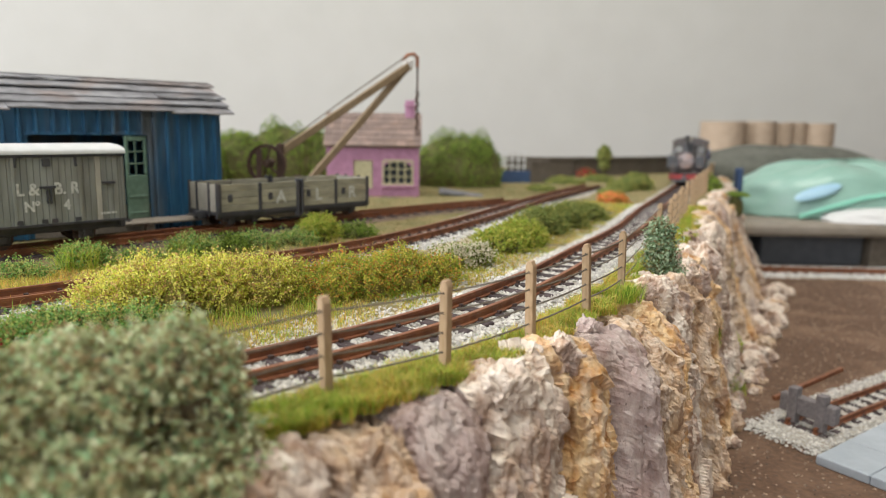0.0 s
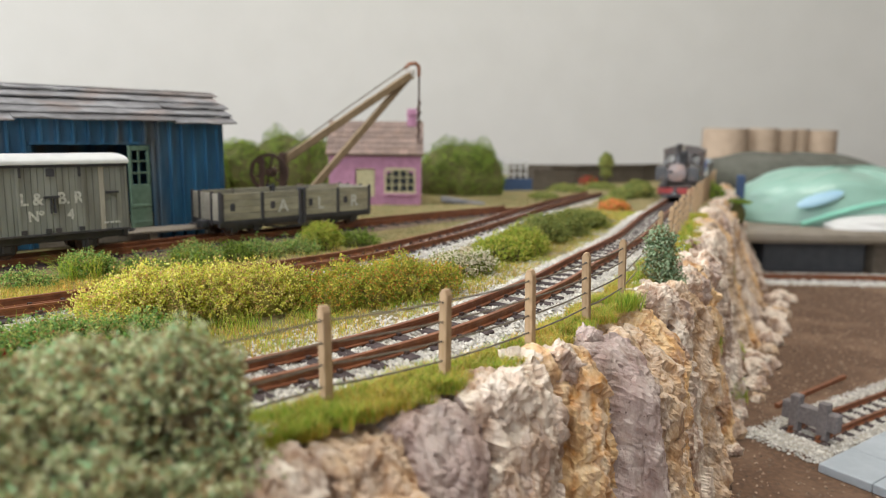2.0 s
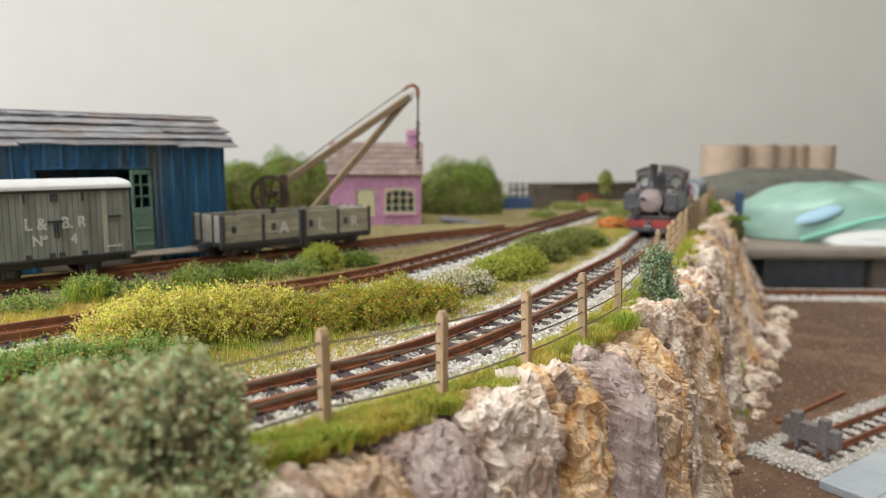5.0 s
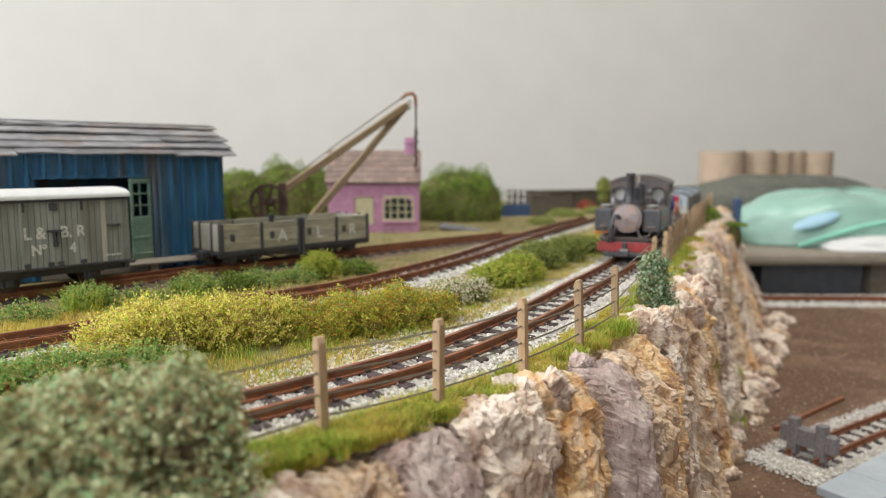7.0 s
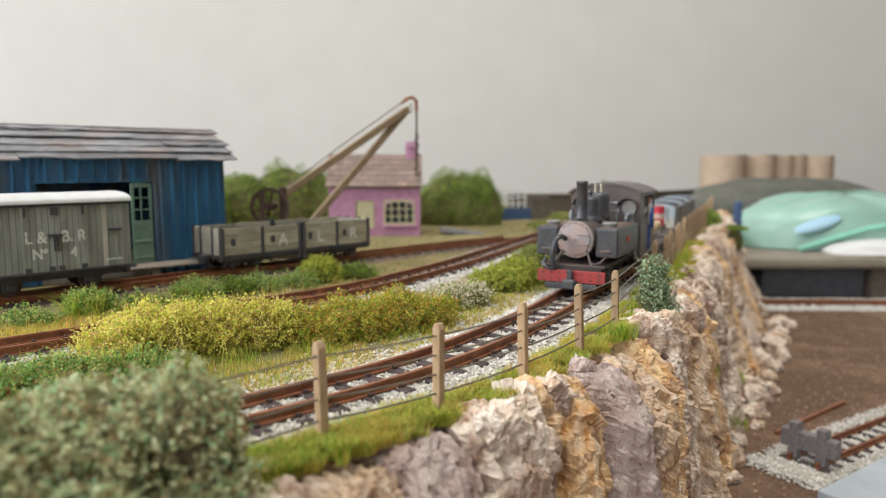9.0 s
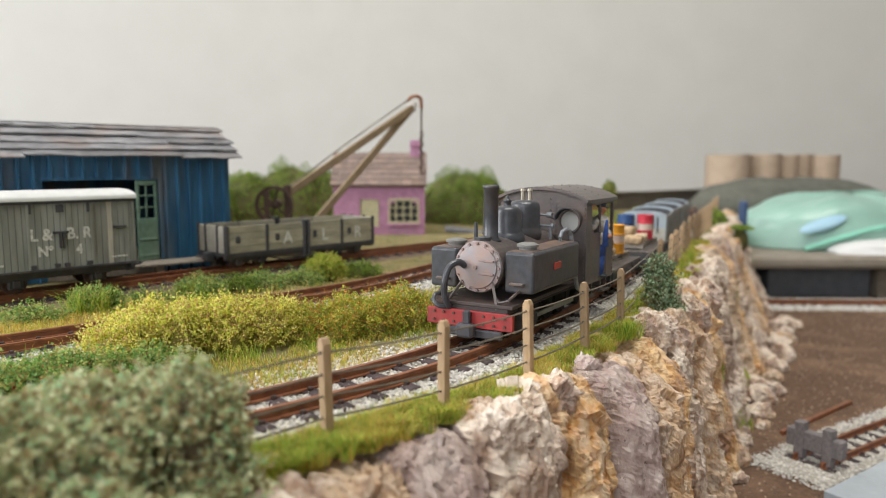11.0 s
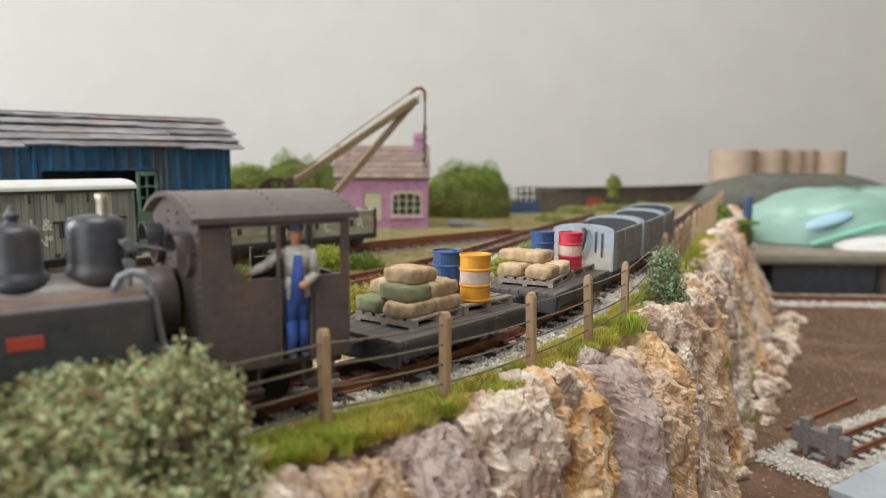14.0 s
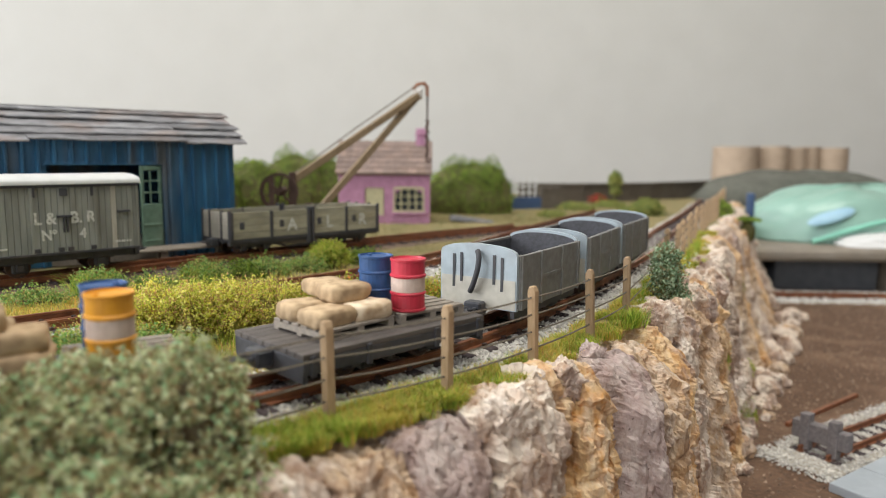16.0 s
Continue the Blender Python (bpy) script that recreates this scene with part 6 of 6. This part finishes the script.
def sack(bm, x, y, z, lx, ly, lz, turn=0, slot=0, seed=0):
    """A plump stuffed sack."""
    r = bmesh.ops.create_cube(bm, size=1)["verts"]
    edges = list({e for v in r for e in v.link_edges})
    bmesh.ops.subdivide_edges(bm, edges=edges, cuts=3, use_grid_fill=True)
    vs = {v for f in bm.faces for v in f.verts if abs(v.co.x) <= 0.5001 and abs(v.co.y) <= 0.5001 and abs(v.co.z) <= 0.5001 and v.tag is False}
    m = pose(x, y, z + lz / 2, 0, 0, turn)
    for v in vs:
        c = v.co.copy()
        puff = 1 - 0.06 * (abs(2 * c.x) ** 4) - 0.05 * abs(2 * c.y) ** 4
        q = Vector((c.x * lx * (1 - 0.05 * (2 * c.y) ** 4 - 0.05 * (2 * c.z) ** 4), c.y * ly * (1 - 0.07 * (2 * c.x) ** 4 - 0.06 * (2 * c.z) ** 4), c.z * lz * puff))
        q += Vector((noise.noise(q * 0.5 + Vector((seed, 0, 0))), noise.noise(q * 0.5 + Vector((0, seed, 0))), noise.noise(q * 0.6 + Vector((0, 0, seed))))) * 0.42
        v.co = m @ q
        v.tag = True
    for f in bm.faces:
        if f.tag is False:
            f.tag, f.smooth, f.material_index = True, True, slot
    return bm


def pallet(label):
    t = thing("pallet", label, "pallet", group="pallets on the wagons")
    for i in range(6):
        y = -7.4 + i * 2.6
        part("slat", boxes((-8, y, 1.5, 8, y + 1.9, 2.1, 0.1)), "pallet", t)
    for x in (-7.4, 0, 7.4):
        part("bearer", boxes((x - 0.7, -7.4, 0.5, x + 0.7, 7.5, 1.5)), "pallet", t)
    for y in (-7.4, -0.6, 6.2):
        part("foot_board", boxes((-8, y, 0.02, 8, y + 1.3, 0.5)), "pallet", t)
    return t


def drum(mat, band, label):
    t = thing("oil_drum", label, "drum", group="oil drums on the wagons")
    prof = [(3.2, 0), (3.45, 0.15), (3.45, 0.5), (3.25, 0.6), (3.25, 3.1), (3.5, 3.3), (3.5, 3.55), (3.25, 3.75), (3.25, 6.5), (3.5, 6.7), (3.5, 6.95), (3.25, 7.15), (3.25, 9.5), (3.45, 9.6), (3.45, 10.0), (3.2, 10.05), (3.1, 9.7), (0.2, 9.7)]
    bm = bmesh.new()
    lathe(bm, prof, seg=26)
    part("shell", bm, mat, t)
    if band:
        bm = bmesh.new()
        lathe(bm, [(3.2, 3.8), (3.29, 3.8), (3.29, 6.45), (3.2, 6.45)], seg=26)
        part("band", bm, "drum_band", t, "pale middle band")
    bm = bmesh.new()
    rod(bm, (1.8, 0, 9.6), (1.8, 0, 10.0), 0.5, seg=8)
    part("bung", bm, mat, t)
    return t


def driver():
    """A painted figure as one plain mesh."""
    bm = bmesh.new()

    def ball(x, y, z, rx, ry, rz, slot):
        before = set(bm.faces)
        bmesh.ops.create_icosphere(bm, subdivisions=2, radius=1, matrix=Matrix.Translation((x, y, z)) @ Matrix.Diagonal((rx, ry, rz, 1)))
        for f in set(bm.faces) - before:
            f.material_index, f.smooth = slot, True

    def limb(p, q, r0, r1, slot):
        before = set(bm.faces)
        rod(bm, p, q, r0, r1, 10)
        for f in set(bm.faces) - before:
            f.material_index, f.smooth = slot, True
    limb((1.1, 0.2, 0.6), (0.8, 0, 6), 0.8, 1.05, 1)
    limb((0.8, 0, 6), (0.7, 0, 11), 1.05, 1.35, 1)
    limb((-1.0, -0.5, 0.6), (-0.8, -0.2, 6), 0.8, 1.05, 1)
    limb((-0.8, -0.2, 6), (-0.6, 0, 11), 1.05, 1.35, 1)
    ball(1.1, -0.4, 0.5, 0.8, 1.5, 0.5, 3)
    ball(-1.0, -1.1, 0.5, 0.8, 1.5, 0.5, 3)
    limb((0.2, 0.2, 9.6), (0, 0.2, 13), 2.2, 1.95, 0)
    limb((0, 0.2, 13), (0, 0.2, 17), 1.95, 2.3, 0)
    limb((-0.2, -1.3, 8.8), (-0.1, -1.4, 16.4), 1.25, 0.8, 1)
    ball(0, 0.1, 16.9, 2.5, 1.6, 1.0, 0)
    limb((-2.2, 0, 16.9), (-4.6, -0.5, 14.9), 0.95, 0.8, 0)
    limb((-4.6, -0.5, 14.9), (-7.2, -0.4, 13.9), 0.8, 0.6, 0)
    ball(-7.6, -0.4, 13.9, 0.7, 0.55, 0.5, 2)
    limb((2.2, 0, 16.8), (2.8, -0.6, 13.0), 1.0, 0.85, 0)
    limb((2.8, -0.6, 13.0), (0.9, -2.3, 12.0), 0.85, 0.65, 0)
    ball(0.4, -2.6, 11.8, 0.75, 0.6, 0.6, 2)
    limb((0, 0, 17.2), (0, -0.1, 18.6), 0.75, 0.75, 2)
    ball(0, -0.25, 19.3, 1.05, 1.2, 1.4, 2)
    ball(0, -1.45, 19.1, 0.25, 0.3, 0.35, 2)
    ball(0, 0.1, 20.6, 1.45, 1.55, 0.65, 3)
    limb((0, -0.1, 19.9), (0, 0, 20.5), 1.25, 1.4, 3)
    ball(0, -1.4, 20.0, 0.95, 0.7, 0.18, 3)
    ob = part("figurine", bm, ["coat", "denim", "skin", "cap"])
    return tagged(ob, "small painted figurine in blue overalls standing in the cab", "figurine")


# distance of the front beam along the main line, by time
FRONT = [(0.0, 468.0), (1.0, 430.0), (2.0, 392.0), (3.0, 354.0), (4.2, 309.0), (6.3, 231.0), (8.0, 168.0), (9.0, 131.0), (9.2, 123.6), (11.3, 46.8), (12.0, 21.6), (12.5, 3.6), (13.0, -14.2), (13.5, -32.0), (14.0, -50.0), (14.5, -68.4), (15.0, -87.0), (15.5, -105.6), (16.0, -124.2)]
ft, fs = [a for a, b in FRONT], [b for a, b in FRONT]


def front_at(t):
    """A smoothed reading of FRONT."""
    return sum(float(np.interp(min(16, max(0, t + d)), ft, fs)) for d in (-0.5, -0.25, 0, 0.25, 0.5)) / 5 if 0.6 < t < 15.4 else float(np.interp(t, ft, fs))


def rows_for(a, b, local=None):
    """Rows of a vehicle carried at distances a and b behind the front beam, its origin at a plus local."""
    out = []
    for i in range(33):
        t = i * 0.5
        f = front_at(t)
        p, q = MAIN.at(f + a), MAIN.at(f + b)
        d = p - q
        m = pose(p.x * K, p.y * K, 0, 0, 0, math.degrees(math.atan2(d.y, d.x)))
        out.append((t, m @ local if local else m))
    return out


MOVING = []


def carry(ob, a, b, local):
    MOVING.append((ob, rows_for(a, b, local)))


def train():
    loco = locomotive()
    carry(loco, 8.0, 56.0, pose(8.0 * K, 0, 0))
    man = driver()
    carry(man, 8.0, 56.0, pose((8.0 - 55.8) * K, 12.0 * K, 11.45 * K, 0, 0, 172))
    for k, start in enumerate((73.0, 128.5)):
        fl = flat_wagon()
        ax, bx = start + 12, start + 31
        mid = pose(-9.5 * K, 0, 0)
        carry(fl, ax, bx, mid)
        top = 10.22
        sx = 6.0 if k == 0 else 7.0
        pa = pallet("grey slatted pallet under sacks on the wagon deck")
        carry(pa, ax, bx, mid @ pose(sx * K, -0.5 * K, top * K, 0, 0, 4))
        pb = pallet("grey slatted pallet under oil drums on the wagon deck")
        carry(pb, ax, bx, mid @ pose(-11.5 * K, -0.5 * K, top * K, 0, 0, -3))
        kinds = ["sack", "green_sack", "pale_sack"] if k == 0 else ["pale_sack", "pale_sack", "sack"]
        rnd = random.Random(30 + k)
        spots = [(-4.2, -3.6, 0), (4.3, -3.7, 0), (-4.2, 3.7, 0), (4.2, 3.8, 0)] + ([(-3.6, 3.2, 2.9), (4.0, 2.6, 2.9), (0.2, -3.6, 2.9), (0.8, 1.0, 5.8)] if k == 0 else [(-2.6, -0.6, 2.9), (-2.8, -6.0, 2.9)])
        for j, (x, y, z) in enumerate(spots):
            bm = bmesh.new()
            sack(bm, 0, 0, 0, 8.3, 6.9 if j < 7 else 7.4, 3.0, 0, 0, j + 10 * k)
            sk = part("sack", bm, kinds[1] if (k == 0 and j in (1, 5)) else kinds[2] if (k == 1 and j != 2) else kinds[0])
            tagged(sk, "plump stuffed sack stacked on a pallet", "sack", "sacks on the wagons")
            carry(sk, ax, bx, mid @ pose((sx + x) * K, (-0.5 + y) * K, (top + 2.02 + z) * K, 0, 0, 90 * (j % 2 == 1 and j > 3) + rnd.uniform(-7, 7)))
        for mat, band, x, y, label in ((("drum_yellow", True, -9.4, 4.4, "yellow oil drum with a pale middle band"), ("drum_blue", False, -9.6, -3.4, "blue steel oil drum")) if k == 0 else (("drum_red", True, -7.0, 4.2, "red oil drum with a pale middle band"), ("drum_blue", False, -5.2, -3.4, "blue steel oil drum"))):
            dr = drum(mat, band, label)
            carry(dr, ax, bx, mid @ pose(x * K, y * K, (top + 2.12) * K, 0, 0, rnd.uniform(0, 360)))
    for k in range(3):
        tb = tub_wagon()
        st = 184.5 + 41 * k
        carry(tb, st + 9.4, st + 25.4, pose(-8 * K, 0, 0))


train()


# ---- lower yard and things behind ----
YARD = Line([(60, 194), (95, 217), (128, 239), (152, 255), (177, 271), (230, 305), (300, 350), (370, 395)], 2)
FARLINE = Line([(160, 528), (200, 528), (260, 527), (330, 525), (400, 523), (500, 520), (600, 518)], 2)


def yard_tracks():
    z = -62.0
    track("track_yard", "short rusty yard track ending at a buffer stop", YARD, -2, 150, z, "sleeper", 7.6)
    track("track_far", "rusty track across the far side of the yard", FARLINE, -60, 180, z, "sleeper", 8)
    bed("ballast_bed", "pale ballast patch around the buffer stop", YARD, -14, 150, 15, z + 0.2)
    bed("ballast_bed", "pale ballast under the far yard track", FARLINE, -60, 180, 24, z + 0.2)
    pebbles("ballast_stones", "loose pale stones around the yard track", strew(YARD, -18, 120, 17, 6000, z + 0.4), "ballast", 0.6)
    pebbles("ballast_stones", "loose pale stones along the far yard track", strew(FARLINE, -50, 150, 24, 2600, z + 0.4), "white_ballast", 1.1)
    p, h = YARD.at(2), YARD.way(2)
    b = thing("buffer_stop", "grey timber buffer stop at the end of the yard track", "buffer stop", p.x, p.y, z, math.degrees(math.atan2(h.y, h.x)))
    for y in (-5, 5):
        part("post", boxes((-2, y - 1.7, 0, 1.6, y + 1.7, 14.4, 0.3)), "buffer", b)
    part("cross_beam", boxes((-1.2, -10, 4.6, 2.6, 10, 11.2, 0.4)), "buffer", b)
    bm = bmesh.new()
    beam(bm, (131, 267, z + 0.9), (178, 303, z + 0.9), 1.6)
    tagged(part("spare_rail", bm, "rust"), "loose rusty rail lying beside the buffer stop", "rail")
    s = thing("paving_slab", "pale blue-grey slab with scored joints beside the yard track", "slab", 118, 215, z, 35)
    for i in range(5):
        for j in range(2):
            part("panel", boxes((i * 20.2, -34 + j * 16.2, 0, i * 20.2 + 20, -34 + j * 16.2 + 16, 3, 0.3)), "slab", s)


yard_tracks()


def backdrop_things():
    w = thing("stone_wall", "low dark stone wall along the back of the board", "wall", 0, 0, 0)
    bm = bmesh.new()
    pts = [(60, 640), (120, 655), (190, 690), (260, 750), (330, 830)]
    for (a, b), (c, d) in zip(pts, pts[1:]):
        beam(bm, (a, b, 6), (c, d, 6), 6, 16)
    part("masonry", bm, "stone", w)
    bm = bmesh.new()
    for (a, b), (c, d) in zip(pts, pts[1:]):
        beam(bm, (a, b, 15.4), (c, d, 15.4), 8, 2.4)
    part("coping", bm, "stone", w)
    bush("orange-flowered patch beside the track", "orange_patch", [(101, 420, 1.5, 9, 9, 5)], 1400, 0.9, 31)
    bush("red-flowered patch by the stone wall", "red_patch", [(130, 636, 2, 9, 6, 7)], 700, 1.0, 32)
    bush("yellow gorse bush by the main line", "gorse", [(142, 520, 2, 13, 13, 10), (126, 500, 2, 10, 10, 6)], 2600, 1.0, 33)
    bush("small olive tree before the stone wall", "gorse", [(146, 640, 20, 6.5, 6.5, 9), (146, 640, 11, 5, 5, 8)], 1500, 1.0, 34, "tree")
    bush("dark ivy at the cliff's far end", "hedge", [(196, 520, 0, 9, 16, 11), (206, 500, -10, 9, 14, 12)], 2500, 1.0, 35)
    bush("dark olive scrub by the far tracks", "gorse", [(96, 560, 0, 16, 20, 6), (130, 590, 0, 14, 16, 6), (150, 560, 0, 10, 14, 5)], 3000, 1.1, 36)
    bush("low dry scrub beside the far loop", "gorse", [(70, 500, 1, 10, 14, 3), (112, 470, 1, 9, 16, 4)], 1500, 0.9, 37)
    r = thing("footbridge_railing", "pale lattice railing over blue boards", "railing", 48, 560, 0, 10)
    for i in range(6):
        part("upright", boxes((i * 5 - 8, -0.6, 0, i * 5 - 7, 0.6, 24)), "white_sheet", r)
    for z in (12, 17, 22.5):
        part("rail", boxes((-9, -0.8, z, 19, 0.8, z + 1)), "white_sheet", r)
    part("board", boxes((-12, -2, -0.5, 22, 2, 9)), "navy", r)
    part("stone_end", boxes((22, -4, -0.5, 38, 8, 17)), "stone", r)
    bm = bmesh.new()
    box(bm, -2, -1, 0, 26, 12, 3, 0.6, pose(0, 0, 1, 0, 8, 0))
    pl = part("slate_heap", bm, "slate")
    tagged(pl, "grey slate slabs lying by the cottage", "slab")
    pl.matrix_basis = pose(0, 0.440, 0.0)
    # rolls of brown card standing behind
    for i, (x, rr) in enumerate(((393, 30), (447, 23), (485, 15), (510, 13), (545, 24))):
        bm = bmesh.new()
        lathe(bm, [(rr - 2, -62), (rr, -62), (rr, 56 + (i % 2)), (rr - 2, 56 + (i % 2)), (rr - 2, -60)], seg=40)
        c = part("cardboard_roll", bm, "card", smooth=False)
        tagged(c, "brown cardboard roll standing upright against the wall", "roll", "upright rolls")
        c.matrix_basis = pose(x * K, 1.0 + 0.01 * i, 0)


backdrop_things()


def soft_heap(name, label, category, mat, cx, cy, cz, lx, ly, lz, seed, squash=2.6, turn=0, amp=0.12):
    """A draped, rumpled heap with a flat underside."""
    bm = bmesh.new()
    n, mrows = 72, 26
    rings = []
    for i in range(mrows):
        a = (i / (mrows - 1)) * math.pi / 2
        ring = []
        for k in range(n):
            b = 2 * math.pi * k / n
            c, s = math.cos(b), math.sin(b)
            rr = (abs(c) ** squash + abs(s) ** squash) ** (-1 / squash)
            w = 1 + amp * noise.noise(Vector((c * 1.6 + seed, s * 1.6, a * 1.4))) + amp * 0.4 * noise.noise(Vector((c * 5 + seed, s * 5, a * 4)))
            ring.append(bm.verts.new((lx * rr * c * math.cos(a) ** 0.7 * w, ly * rr * s * math.cos(a) ** 0.7 * w, lz * math.sin(a) * w)))
        rings.append(ring)
    for a, b in zip(rings, rings[1:]):
        for k in range(n):
            bm.faces.new((a[k], a[(k + 1) % n], b[(k + 1) % n], b[k]))
    bm.faces.new(rings[0][::-1])
    bm.faces.new(rings[-1])
    ob = part(name, bm, mat, smooth=True)
    ob.matrix_basis = pose(cx * K, cy * K, cz * K, 0, 0, turn)
    return tagged(ob, label, category)


def far_bench():
    tagged(part("dark_slab", boxes((255, 556, -62, 336, 700, -37.4, 0.8)), "blackboard"), "dark slab at the far side of the yard", "slab")
    tagged(part("grey_block", boxes((338, 548, -62, 420, 700, -37.4, 1.0)), "stone"), "grey stone-textured block beside the dark slab", "block")
    tagged(part("foam_board", boxes((215, 542, -37.2, 640, 780, -27, 3.0)), "foam"), "grey padded board on the dark slab", "board")
    bag = soft_heap("plastic_bag", "mint green plastic bag with folded edge and blue print", "bag", "mint", 350, 620, -27, 108, 56, 44, 3, 2.0)
    bm = bmesh.new()
    tube(bm, [(-62, -53, 2), (-40, -55, 10), (-10, -52, 18), (30, -50, 24), (60, -48, 28)], 2.2, 8)
    part("fold", bm, "mint_dark", bag, "darker folded hem")
    bm = bmesh.new()
    lathe(bm, [(0.5, 0.9), (10, 0.5), (15, -0.5)], seg=24)
    q = part("print", bm, "blue_print", bag, "blue printed patch")
    q.matrix_basis = pose(-0.046, -0.0485, 0.0225, 50, -18, 0) @ Matrix.Diagonal((1.3, 0.36, 1, 1))
    soft_heap("cloth_bag", "grey-green cloth bundle behind the plastic bag", "bundle", "cloth", 345, 710, -27, 120, 40, 54, 8, 3)
    soft_heap("paper_sheet", "crumpled white paper under the plastic bag", "paper", "white_sheet", 372, 566, -27, 66, 26, 11, 14, 2.6)
    tagged(part("blue_card", boxes((232, 556, -27, 236, 564, 14, 0.6)), "navy"), "small upright blue card", "card")


far_bench()


def rubble():
    """Fallen rocks and moss along the cliff's foot, and grit on the yard."""
    rnd = random.Random(77)
    for _ in range(40):
        s = rnd.uniform(150, 430)
        p = MAIN.at(s, 24.5 + rnd.uniform(14, 26) + 0.1 * max(0, s - 170))
        r = rnd.uniform(2.0, 8.0)
        ob = part("fallen_rock", hewn(bmesh.new(), r, r * rnd.uniform(0.7, 1.1), r * 0.75, rnd, 9, 3), rnd.choice(("rock", "rock", "rock_tan")))
        tagged(ob, "pale fallen rock at the foot of the cliff", "rock", "fallen rocks along the cliff")
        ob.matrix_basis = pose(p.x * K, p.y * K, (-62 + r * 0.35) * K, 0, 0, rnd.uniform(0, 360))
    spots = []
    for s, h, w in ((168, -24, 5), (196, -52, 6), (232, -18, 5), (240, -34, 5), (262, -58, 7), (290, -22, 6), (330, -36, 7), (120, -1, 6), (150, 0.5, 7), (210, 0.5, 9), (235, 0, 8)):
        for _ in range(700):
            q, z = s + rnd.gauss(0, w * 0.5), h + rnd.gauss(0, w * 0.4)
            p = cliff_point(q, 0.16 + 0.84 * max(0, min(1, (1 - z) / 65)) ** 0.91)[0] if z < -4 else MAIN.at(q, edge_off(q) - 3)
            spots.append((p.x, p.y, z))
    grass("moss", "olive moss tufts growing on the rock face", spots, 1.6, 41)
    grit = [(rnd.uniform(80, 330), rnd.uniform(180, 500), -62 + rnd.uniform(-0.2, 0.3)) for _ in range(9000)]
    pebbles("yard_grit", "scattered brown and pale grit on the yard", grit, "grit", 0.55)


rubble()


def motions():
    for ob, rows in MOVING:
        walk(ob, rows)
    for w, x, y, z, r in WHEELS:
        rows = []
        for i in range(241):
            t = i / 15
            rows.append((t, pose(x * K, y * K, z * K, 0, math.degrees((front_at(0) - front_at(t)) / r), 0)))
        walk(w, rows)


motions()
